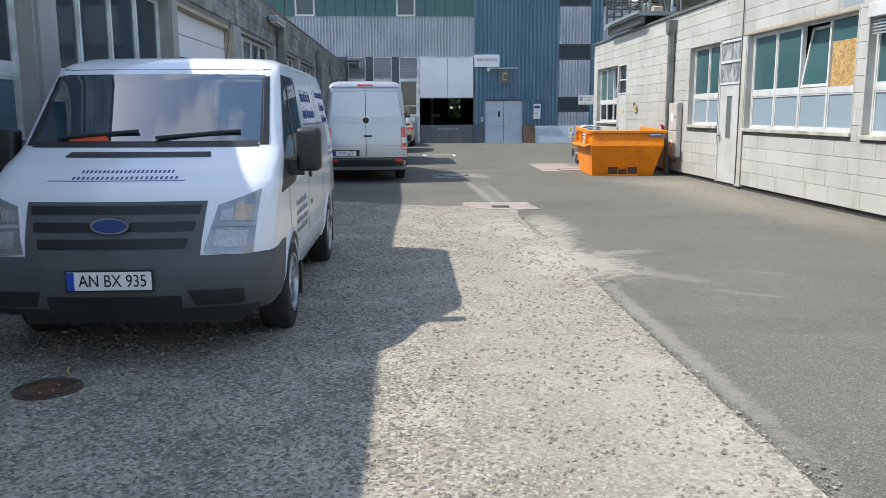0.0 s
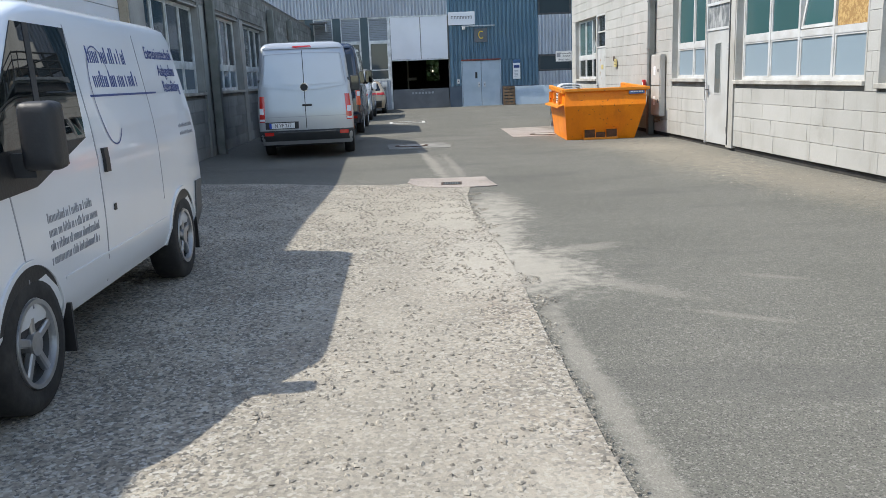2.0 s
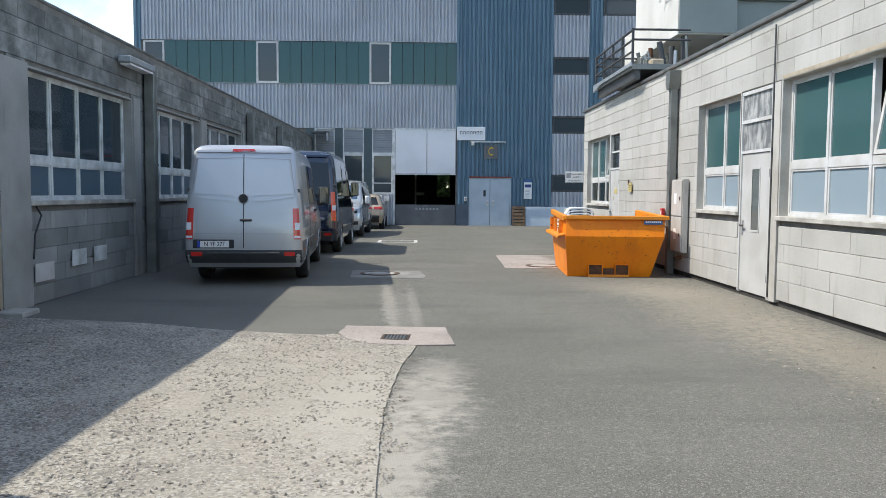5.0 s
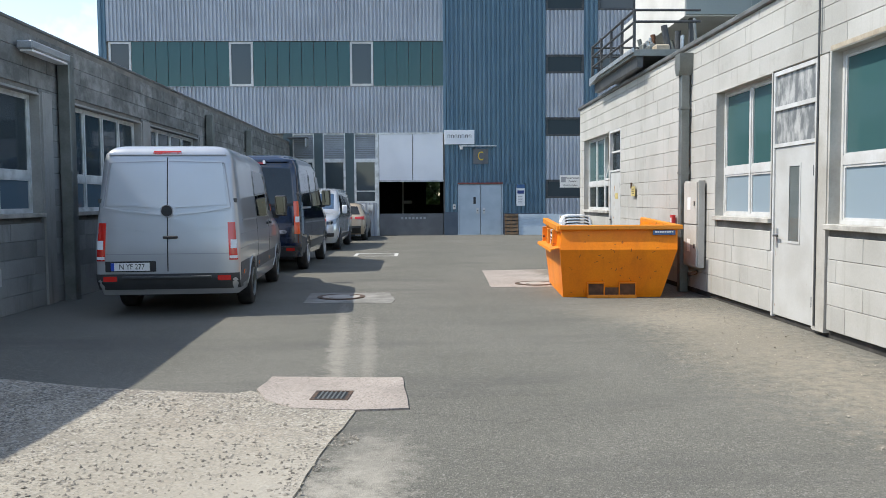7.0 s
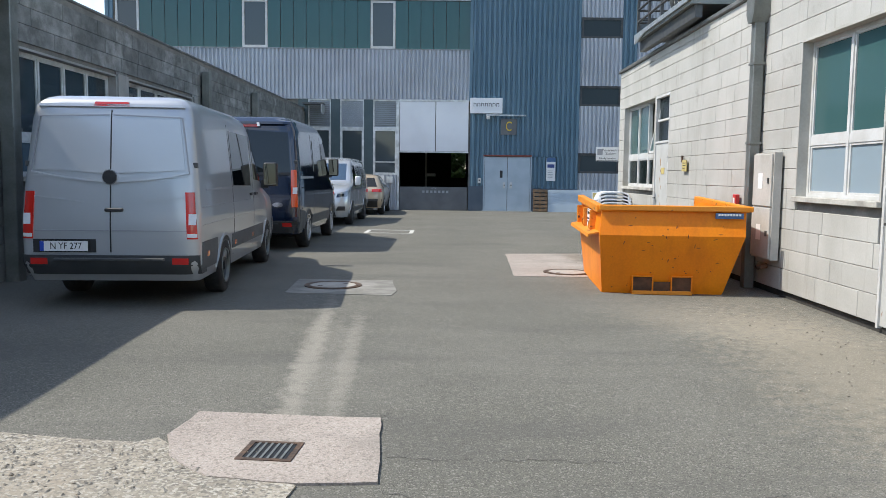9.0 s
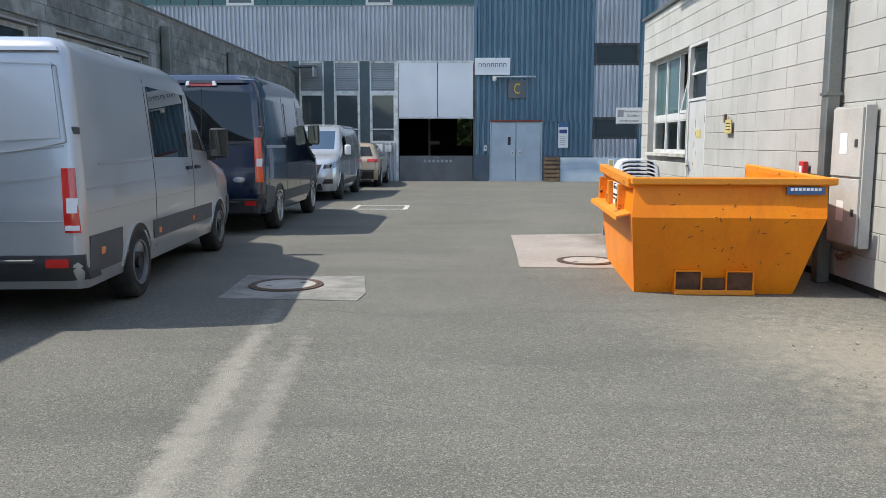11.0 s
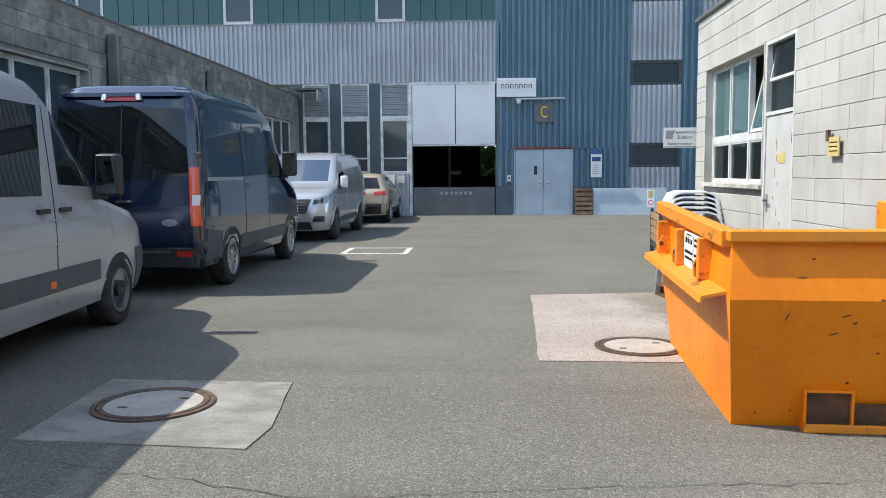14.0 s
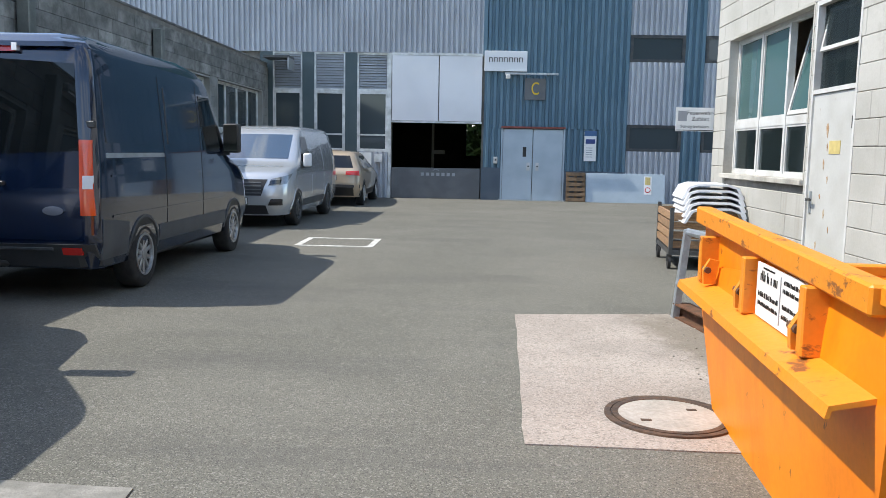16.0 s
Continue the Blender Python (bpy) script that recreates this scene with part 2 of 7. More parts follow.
sheet_blue = mat("blue corrugated sheet", (0.085, 0.16, 0.215), 0.5, other=(0.105, 0.18, 0.235), scale=0.8, fine=0.03, bump=0.0)
overlay(sheet_blue, (0.22, 0.27, 0.29), (3, 3, 0.15), 0.6, 0.85, 2.0, amount=0.4)
blue_dark = mat("dark blue base", (0.06, 0.085, 0.115), 0.5, other=(0.08, 0.105, 0.135), scale=2)
teal_strip = mat("dark teal panel", (0.045, 0.075, 0.085), 0.45, other=(0.06, 0.09, 0.10), scale=2)
panel_white = mat("white gate panel", (0.70, 0.71, 0.73), 0.5, other=(0.65, 0.66, 0.68), scale=1, fine=0.02, bump=0.03)
door_blue = mat("pale blue steel door", (0.42, 0.49, 0.54), 0.5, other=(0.37, 0.44, 0.49), scale=2, fine=0.03, bump=0.03)
gate_grey = mat("grey gate barrier", (0.11, 0.115, 0.12), 0.6, other=(0.14, 0.145, 0.15), scale=2)
red_trim = mat("red oxide trim", (0.22, 0.055, 0.04), 0.6)
# Near-black colour carries the unlit hall's shade.
hall_shade = mat("dark hall interior", (0.035, 0.035, 0.035), 0.9, other=(0.05, 0.05, 0.05), scale=1)
room_mat = mat("workshop interior", (0.17, 0.17, 0.16), 0.9, other=(0.12, 0.12, 0.115), scale=0.7)
tower_mat = mat("tower render", (0.25, 0.285, 0.27), 0.9, other=(0.215, 0.245, 0.235), scale=0.5, fine=0.03)
overlay(tower_mat, (0.22, 0.235, 0.225), (1.5, 1.5, 0.08), 0.56, 0.75, 1.6, amount=0.6)
# Lighter tone for faces turned to the sun: sunlight put into the colour.
tower_lit = mat("sunlit tone of tower render", (0.58, 0.57, 0.53), 0.85, other=(0.50, 0.49, 0.45), scale=1, fine=0.04)
door_white = mat("worn white door", (0.50, 0.50, 0.475), 0.55, other=(0.43, 0.425, 0.395), scale=2, fine=0.03, bump=0.05)
overlay(door_white, (0.24, 0.10, 0.035), (6, 6, 1.6), 0.68, 0.74, 2.2, amount=0.85)
shutter_mat = mat("louvre grey", (0.33, 0.35, 0.36), 0.5, 0.2, other=(0.28, 0.30, 0.31), scale=2)
wood_old = mat("old crate wood", (0.33, 0.20, 0.105), 0.8, other=(0.22, 0.135, 0.075), scale=9, stretch=(1, 1, 8), fine=0.15, rand=0.15)
pallet_wood = mat("pallet wood", (0.20, 0.13, 0.075), 0.85, other=(0.13, 0.085, 0.05), scale=9, fine=0.15)
rust = mat("rusty steel", (0.16, 0.075, 0.04), 0.85, 0.3, other=(0.09, 0.05, 0.03), scale=10, fine=0.2, bump=0.4)
white_plastic = mat("white plastic", (0.75, 0.76, 0.77), 0.4, other=(0.68, 0.69, 0.70), scale=4, fine=0.02, bump=0.02)
orange = mat("orange skip paint", (0.84, 0.255, 0.006), 0.45, other=(0.78, 0.205, 0.005), scale=1.5, fine=0.05, bump=0.08, bump_scale=14, spec=0.3)
overlay(orange, (0.16, 0.055, 0.02), (2.2, 2.2, 1.2), 0.665, 0.69, 4.2, amount=0.9)
overlay(orange, (0.50, 0.12, 0.01), (1.4, 1.4, 0.5), 0.5, 0.75, 2.0, amount=0.55)
orange_worn = mat("worn orange rim", (0.72, 0.24, 0.01), 0.5, other=(0.68, 0.24, 0.02), scale=3, fine=0.06, bump=0.2, bump_scale=18)
overlay(orange_worn, (0.17, 0.06, 0.022), (1.6, 1.6, 3.0), 0.60, 0.66, 3.8, amount=0.9)
black_plastic = mat("black plastic", (0.018, 0.018, 0.019), 0.5, other=(0.025, 0.025, 0.026), scale=5, fine=0.05)
grey_plastic = mat("grey bumper plastic", (0.085, 0.092, 0.098), 0.55, other=(0.07, 0.075, 0.08), scale=4, fine=0.06, bump=0.1, bump_scale=300)
bumper_dark = mat("dark bumper plastic", (0.035, 0.038, 0.041), 0.5, other=(0.045, 0.048, 0.05), scale=4, fine=0.06, bump=0.1, bump_scale=300)
tyre_mat = mat("tyre rubber", (0.016, 0.016, 0.016), 0.85, other=(0.035, 0.033, 0.03), scale=9, fine=0.15)
rim_mat = mat("alloy rim", (0.45, 0.46, 0.47), 0.35, 0.8, other=(0.38, 0.38, 0.38), scale=10)
mirror_dark = mat("mirror glass", (0.09, 0.10, 0.11), 0.03, 1.0, fine=0.0, bump=0)
chrome = mat("chrome", (0.7, 0.7, 0.72), 0.12, 1.0, fine=0.0, bump=0)
lamp_clear = mat("clear lamp lens", (0.30, 0.315, 0.32), 0.10, 0.5, other=(0.25, 0.26, 0.265), scale=30, fine=0.05, bump=0.1, coat=1.0)
lamp_red = mat("red lamp lens", (0.55, 0.018, 0.012), 0.12, fine=0.03, bump=0.05, coat=1.0)
lamp_orange = mat("amber lens", (0.75, 0.16, 0.01), 0.2, fine=0.03, bump=0.0, coat=0.8)
tan_lens = mat("orange red lens", (0.70, 0.07, 0.015), 0.15, fine=0.03, bump=0.05, coat=1.0)
plate_white = mat("number plate white", (0.78, 0.78, 0.76), 0.4, fine=0.01, bump=0)
plate_blue = mat("number plate blue", (0.02, 0.07, 0.42), 0.4, fine=0.01, bump=0)
ink_black = mat("black lettering", (0.012, 0.012, 0.012), 0.5, fine=0.0, bump=0)
ink_blue = mat("blue lettering", (0.03, 0.055, 0.20), 0.5, fine=0.0, bump=0)
ink_grey = mat("grey lettering", (0.30, 0.31, 0.33), 0.5, fine=0.0, bump=0)
ink_yellow = mat("yellow lettering", (0.75, 0.50, 0.03), 0.5, fine=0.0, bump=0)
sign_blue = mat("blue sign", (0.05, 0.12, 0.26), 0.4, fine=0.02, bump=0)
sign_yellow = mat("yellowed sign", (0.58, 0.47, 0.18), 0.6, other=(0.45, 0.36, 0.14), scale=9, fine=0.04, bump=0)
sign_red = mat("red sign", (0.5, 0.03, 0.03), 0.4, fine=0.02, bump=0)
paint_line = mat("worn road paint", (0.62, 0.61, 0.57), 0.8, other=(0.35, 0.34, 0.31), scale=9, fine=0.1)
shade_mat = mat("grey fabric", (0.07, 0.07, 0.075), 0.9)
hi_vis = mat("red orange cloth", (0.62, 0.09, 0.03), 0.8)
foliage = mat("leaves", (0.05, 0.10, 0.025), 0.7, other=(0.09, 0.15, 0.04), scale=14, fine=0.2)


def paint(name, base, metal=0.0, rough=0.35, coat=0.8):
    return mat(name, base, rough, metal, other=tuple(c * 0.94 for c in base), scale=1.0, fine=0.015, fine_scale=200, bump=0.0, coat=coat)


def glass(name, tint, gloss_rough=0.02, clear=0.0, index=1.52):
    """Window glass: a dark or tinted pane with a mirror's gloss; clear: how much shows through."""
    m = bpy.data.materials.new(name)
    m.use_nodes = True
    n, link = nodes_of(m)
    b = n["Principled BSDF"]
    b.inputs["Base Color"].default_value = (*tint, 1)
    b.inputs["Roughness"].default_value = gloss_rough
    b.inputs["IOR"].default_value = index
    geo = n.new("ShaderNodeNewGeometry")
    t = n.new("ShaderNodeTexNoise")
    t.inputs["Scale"].default_value, t.inputs["Detail"].default_value = 0.9, 2
    link(geo.outputs["Position"], t.inputs["Vector"])
    bn = n.new("ShaderNodeBump")
    bn.inputs["Strength"].default_value, bn.inputs["Distance"].default_value = 0.06, 0.02
    link(t.outputs[0], bn.inputs["Height"])
    link(bn.outputs[0], b.inputs["Normal"])
    if clear:
        tr = n.new("ShaderNodeBsdfTransparent")
        tr.inputs[0].default_value = (0.85, 0.9, 0.9, 1)
        mx = n.new("ShaderNodeMixShader")
        mx.inputs[0].default_value = clear
        link(b.outputs[0], mx.inputs[1])
        link(tr.outputs[0], mx.inputs[2])
        link(mx.outputs[0], n["Material Output"].inputs[0])
    return m


pane_dark = glass("window glass", (0.02, 0.03, 0.032), 0.03, 0.55)
# The panes' teal reflection is put into their base colour.
pane_teal_reflect = glass("window glass with painted teal reflection", (0.045, 0.105, 0.105), 0.06)
pane_frost = glass("frosted blue glass", (0.25, 0.315, 0.355), 0.3)
pane_green = glass("green band glass", (0.012, 0.075, 0.075), 0.12)
pane_left = glass("workshop window glass", (0.045, 0.062, 0.072), 0.04, 0.3)
pane_left_low = glass("blue-grey lower glass", (0.095, 0.145, 0.185), 0.12)
pane_far = glass("grey window glass", (0.05, 0.065, 0.072), 0.06)
pane_bluegl = glass("blue blind glass", (0.05, 0.08, 0.17), 0.08)
car_glass = glass("car glass", (0.006, 0.008, 0.009), 0.01)
# Blue tint puts the sky's reflection into the windscreen's colour.
car_glass_sky = glass("car windscreen glass with sky tint", (0.014, 0.036, 0.058), 0.01, index=2.7)


# ---- building helpers ----
def box_into(bm, x0, y0, z0, x1, y1, z1, bevel=0.0):
    v = [bm.verts.new(p) for p in ((x0, y0, z0), (x1, y0, z0), (x1, y1, z0), (x0, y1, z0), (x0, y0, z1), (x1, y0, z1), (x1, y1, z1), (x0, y1, z1))]
    f = [bm.faces.new([v[i] for i in q]) for q in ((3, 2, 1, 0), (4, 5, 6, 7), (0, 1, 5, 4), (1, 2, 6, 5), (2, 3, 7, 6), (3, 0, 4, 7))]
    if bevel:
        bmesh.ops.bevel(bm, geom=list({e for q in f for e in q.edges}), offset=bevel, segments=1, affect="EDGES")


def boxes(*list_of, bevel=0.0):
    bm = bmesh.new()
    for b in list_of:
        box_into(bm, *b, bevel=bevel)
    return bm


def tube_into(bm, a, b, r, sides=8, r2=None):
    a, b = Vector(a), Vector(b)
    m = Matrix.Translation((a + b) / 2) @ (b - a).to_track_quat("Z", "Y").to_matrix().to_4x4()
    bmesh.ops.create_cone(bm, cap_ends=True, segments=sides, radius1=r, radius2=r if r2 is None else r2, depth=(b - a).length, matrix=m)


def tube(a, b, r, sides=8):
    bm = bmesh.new()
    tube_into(bm, a, b, r, sides)
    return bm


def prism(points, axis, a, b):
    """A solid from a polygon in the plane across the axis ('x': points are (y, z); 'y': (x, z); 'z': (x, y))."""
    def place(p, h):
        return {"x": (h, p[0], p[1]), "y": (p[0], h, p[1]), "z": (p[0], p[1], h)}[axis]
    bm = bmesh.new()
    lo, hi = [bm.verts.new(place(p, a)) for p in points], [bm.verts.new(place(p, b)) for p in points]
    bm.faces.new(lo)
    bm.faces.new(hi[::-1])
    for i in range(len(points)):
        j = (i + 1) % len(points)
        bm.faces.new((lo[i], hi[i], hi[j], lo[j]))
    bmesh.ops.recalc_face_normals(bm, faces=bm.faces)
    return bm


def mesh_of(name, bm, material, smooth=False):
    me = bpy.data.meshes.new(name)
    bm.normal_update()
    for f in bm.faces:
        f.smooth = True
    for e in bm.edges:
        e.smooth = len(e.link_faces) == 2 and e.calc_face_angle(3.0) < (0.9 if smooth else 0.5)
    bm.to_mesh(me)
    bm.free()
    me.materials.append(material)
    return me


def part(name, bm, material, parent=None, label="", smooth=False):
    ob = new(name, mesh_of(name, bm, material, smooth))
    ob.parent = parent
    return tagged(ob, label)


def thing(name, label, category, group="", at=None, kind=""):
    ob = new(name)
    if at is not None:
        ob.matrix_world = at
    return tagged(ob, label, category, group, kind)


def lettering(name, body, size, m, material, parent, label=""):
    cu = bpy.data.curves.new(name, "FONT")
    cu.body, cu.size, cu.align_x, cu.align_y, cu.extrude = body, size, "CENTER", "CENTER", 0.001
    cu.materials.append(material)
    ob = new(name, cu)
    ob.parent = parent
    ob.matrix_basis = m
    return tagged(ob, label)


def ground_z(x, y):
    """The yard falls gently towards its drain."""
    return -0.12 * math.exp(-((y - 15.1) / 2.6) ** 2 - ((x - 2.0) / 3.2) ** 2)


# ---- ground ----
bm = bmesh.new()
cut_x, cut_y = [-900, -60, -6] + [x * 0.5 for x in range(-8, 21)] + [14, 60, 900], [-900, -40, -6, 0] + [y * 0.5 for y in range(2, 61)] + [34, 44, 60, 100, 900]
g = [[bm.verts.new((x, y, ground_z(x, y))) for x in cut_x] for y in cut_y]
for i in range(len(cut_y) - 1):
    for j in range(len(cut_x) - 1):
        bm.faces.new((g[i][j], g[i][j + 1], g[i + 1][j + 1], g[i + 1][j]))
tagged(part("ground", bm, asphalt, smooth=True), "worn dusty grey asphalt yard", "ground", kind="structure")


def patch(name, outline, lift, material, label, thick=0.05, step=0.25):
    """A slab of another paving let into the yard, with a broken edge."""
    pts = []
    for i, p in enumerate(outline):
        q = outline[(i + 1) % len(outline)]
        n = max(1, round(math.dist(p, q) / step))
        for k in range(n):
            x, y = p[0] + (q[0] - p[0]) * k / n, p[1] + (q[1] - p[1]) * k / n
            if k:
                x += 0.014 * noise.noise((x * 2.3, y * 2.3, 1.0)) + 0.012 * noise.noise((x * 9, y * 9, 3.0))
                y += 0.014 * noise.noise((x * 2.3, y * 2.3, 5.0)) + 0.012 * noise.noise((x * 9, y * 9, 7.0))
            pts.append((x, y))
    bm = bmesh.new()
    f = bm.faces.new([bm.verts.new((x, y, ground_z(x, y) + lift)) for x, y in pts])
    bmesh.ops.triangulate(bm, faces=[f])
    for _ in range(2):
        bmesh.ops.subdivide_edges(bm, edges=[e for e in bm.edges if e.calc_length() > 0.7 and not e.is_boundary], cuts=1)
        bmesh.ops.triangulate(bm, faces=bm.faces[:])
    for v in bm.verts:
        v.co.z = ground_z(v.co.x, v.co.y) + lift
    edge = [e for e in bm.edges if e.is_boundary]
    ex = bmesh.ops.extrude_edge_only(bm, edges=edge)
    for v in ex["geom"]:
        if isinstance(v, bmesh.types.BMVert):
            v.co.z -= thick
    bmesh.ops.recalc_face_normals(bm, faces=bm.faces)
    if sum(f.normal.z for f in bm.faces) < 0:
        bmesh.ops.reverse_faces(bm, faces=bm.faces)
    return tagged(part(name, bm, material), label, "paving", kind="structure")


patch("gravel", [(-3.08, -4), (1.85, -4), (1.86, 3.2), (1.84, 5.5), (1.86, 6.8), (1.87, 7.8), (1.90, 9.0), (1.86, 10.4), (1.83, 11.6), (1.88, 13.0), (1.95, 13.9), (2.04, 14.66), (1.6, 14.85), (1.08, 15.36), (0.98, 15.27), (0.5, 15.3), (-0.3, 15.4), (-1.1, 15.64), (-3.08, 15.9)], 0.012, gravel_mat, "pale crushed gravel with dust")
patch("pavement", [(1.12, 15.40), (1.17, 15.87), (2.38, 15.80), (2.455, 14.70), (2.04, 14.67), (1.55, 14.75), (1.25, 15.05)], 0.018, concrete, "pinkish concrete patch around the drain", step=0.15)
patch("pavement", [(0.78, 20.63), (2.12, 20.52), (2.16, 20.9), (2.04, 21.89), (0.73, 21.95)], 0.008, grey_concrete, "pale grey concrete patch around a manhole", step=0.2)
patch("pavement", [(3.80, 22.6), (3.90, 26.0), (5.35, 26.2), (6.2, 25.2), (6.2, 22.55)], 0.008, concrete, "pinkish concrete patch around a manhole", step=0.3)


def stones(name, count, x0, x1, y0, y1, lo, hi, label, inside=lambda x, y: True, seed=1):
    rng = random.Random(seed)
    verts, faces, n = [], [], 0
    while n < count:
        x, y = rng.uniform(x0, x1), rng.uniform(y0, y1)
        if not inside(x, y):
            continue
        n += 1
        s = lo + (hi - lo) * rng.random() ** 3
        z = ground_z(x, y) + 0.010 + s * 0.18
        k, a = len(verts), rng.random() * 6.3
        for i in range(4):
            r = s * rng.uniform(0.7, 1.25)
            verts.append((x + r * math.cos(a + i * 1.57), y + r * math.sin(a + i * 1.57), z + rng.uniform(-0.3, 0.3) * s))
        verts += [(x + rng.uniform(-0.4, 0.4) * s, y, z + s * rng.uniform(0.4, 0.8)), (x, y, z - s * 0.6)]
        for i in range(4):
            faces += [(k + i, k + (i + 1) % 4, k + 4), (k + (i + 1) % 4, k + i, k + 5)]
    me = bpy.data.meshes.new(name)
    me.from_pydata(verts, [], faces)
    me.materials.append(stone_mat)
    tagged(new(name, me), label, "gravel", kind="stuff")


stones("gravel_stones", 45000, -3.0, 1.86, 1.2, 15.2, 0.005, 0.020, "loose grey and buff gravel stones", lambda x, y: random.Random(int(x * 4) * 91 + int(y * 4)).random() > 0.25)
stones("gravel_stones", 90, -2.9, 2.1, 2.0, 15.0, 0.012, 0.030, "larger loose stones on gravel", seed=3)
stones("gravel_stones", 3200, 1.78, 2.5, 3.0, 14.2, 0.003, 0.012, "stray gravel chips on asphalt", lambda x, y: x < 1.88 + 0.6 * abs(noise.noise((y * 1.7, x, 3))) ** 1.5, seed=4)
stones("gravel_stones", 900, 5.2, 6.95, 11.5, 20.0, 0.004, 0.013, "fine gravel chips along a wall", lambda x, y: x > 5.2 + 1.2 * abs(noise.noise((y, 2, 2))), seed=5)


def manhole(x, y, r, label, lid=None):
    t = thing("manhole_cover", label, "manhole cover", "manhole covers", pose(x, y, ground_z(x, y) + 0.008))
    bm = bmesh.new()
    bmesh.ops.create_circle(bm, cap_ends=True, segments=48, radius=r - 0.075)
    bmesh.ops.translate(bm, verts=bm.verts, vec=(0, 0, 0.010))
    part("lid", bm, lid or lid_mat, t)
    for name, r0, r1, h in (("frame", r - 0.035, r, 0.012), ("lid_rim", r - 0.078, r - 0.042, 0.014)):
        bm = bmesh.new()
        prev = None
        ring = []
        for i in range(48):
            c, s = math.cos(i * math.tau / 48), math.sin(i * math.tau / 48)
            ring.append([bm.verts.new((q * c, q * s, z)) for q, z in ((r0, -0.01), (r0, h), (r1, h), (r1, -0.01))])
        for i in range(48):
            a, b = ring[i], ring[(i + 1) % 48]
            for k in range(3):
                bm.faces.new((a[k], b[k], b[k + 1], a[k + 1]))
        bmesh.ops.recalc_face_normals(bm, faces=bm.faces)
        part(name, bm, iron, t, "rusty cast iron ring")
    for a in (0.6, 3.74):
        part("lifting_hole", boxes((r * 0.5 * math.cos(a) - 0.03, r * 0.5 * math.sin(a) - 0.015, 0.005, r * 0.5 * math.cos(a) + 0.03, r * 0.5 * math.sin(a) + 0.015, 0.013)), iron, t)


stones("gravel_stones", 260, 4.95, 5.75, 23.9, 26.3, 0.004, 0.013, "dirt and stone chips beside a steel barrier", lambda x, y: x > 5.0 + 0.5 * abs(noise.noise((y * 2, 5, 1))), seed=7)
spot(concrete, (0.16, 0.135, 0.10), 5.35, 25.0, 0.3, 1.5, 8, 0.6, 0.7, 5.0, 1.3)
manhole(1.29, 21.32, 0.38, "round iron manhole cover in pale concrete, half shaded")
manhole(-1.95, 5.1, 0.19, "small rusty iron cover sunk in gravel", rust)
manhole(4.66, 23.12, 0.37, "round iron manhole cover with concrete filling beside skip")
weed = thing("weed", "small yellow-green weed beside iron cover in gravel", "weed", at=pose(-1.93, 5.36, 0.01))
rng = random.Random(12)
for i in range(9):
    a, h = i * 0.7, rng.uniform(0.03, 0.07)
    part("leaf", prism([(-0.012, 0.0), (0.012, 0.0), (0.004 + 0.03 * rng.uniform(-1, 1), h)], "y", -0.002, 0.002), sign_yellow if i % 3 == 0 else foliage, weed).rotation_euler = (0.4 * rng.uniform(-1, 1), 0.4 * rng.uniform(-1, 1), a)
grate = thing("drain_grate", "rusty square iron drain grate in concrete", "drain", at=pose(1.80, 15.15, ground_z(1.8, 15.15) + 0.019, 0, 0, -4) @ Matrix.Diagonal((0.8, 0.8, 1, 1)))
part("frame", boxes((-0.2, -0.2, -0.03, 0.2, -0.16, 0.006), (-0.2, 0.16, -0.03, 0.2, 0.2, 0.006), (-0.2, -0.16, -0.03, -0.16, 0.16, 0.006), (0.16, -0.16, -0.03, 0.2, 0.16, 0.006)), iron, grate)
# Black slab gives the slots their dark depth by colour; nothing is hollow.
part("slot_shade_slab", boxes((-0.16, -0.16, -0.02, 0.16, 0.16, 0.0015)), ink_black, grate)
for i in range(6):
    part("bar", boxes((-0.13 + i * 0.048, -0.16, -0.01, -0.112 + i * 0.048, 0.16, 0.006)), zinc, grate)
def crack(points, seed):
    """A fine ragged crack in the asphalt."""
    rng, line = random.Random(seed), []
    for p, q in zip(points, points[1:]):
        for k in range(14):
            line.append((p[0] + (q[0] - p[0]) * k / 14 + rng.uniform(-0.02, 0.02), p[1] + (q[1] - p[1]) * k / 14 + rng.uniform(-0.03, 0.03)))
    bm, prev = bmesh.new(), None
    for x, y in line:
        w = rng.uniform(0.001, 0.0035)
        row = [bm.verts.new((x, y - w, ground_z(x, y) + 0.0045)), bm.verts.new((x, y + w, ground_z(x, y) + 0.0045))]
        if prev:
            bm.faces.new((prev[0], row[0], row[1], prev[1]))
        prev = row
    tagged(part("asphalt_crack", bm, plinth_mat), "thin dark crack in the asphalt", "crack", kind="structure")


crack([(1.2, 20.3), (2.6, 19.9), (4.2, 20.1), (5.4, 20.2)], 1)
crack([(2.46, 14.62), (3.2, 14.2), (4.6, 14.5)], 2)
crack([(1.10, 15.42), (1.17, 15.89), (1.7, 15.86), (2.38, 15.82), (2.42, 15.95)], 3)
crack([(-1.0, 15.66), (-0.3, 15.43), (0.5, 15.33)], 4)
crack([(2.46, 15.1), (3.2, 15.05), (3.9, 15.0)], 5)
bay = thing("road_marking", "white painted rectangle outline on asphalt", "road marking", kind="structure")
for x0, y0, x1, y1 in ((0.68, 31.0, 1.92, 31.1), (0.68, 32.1, 1.92, 32.2), (0.68, 31.1, 0.78, 32.1), (1.82, 31.1, 1.92, 32.1)):
    part("line", boxes((x0, y0, 0.0, x1, y1, 0.005)), paint_line, bay)
kerb = part("kerb", boxes((-3.11, 15.9, -0.05, -2.75, 16.35, 0.05), bevel=0.012), sill_mat)
tagged(kerb, "pale concrete threshold kerb beside garage door", "kerb", kind="structure")

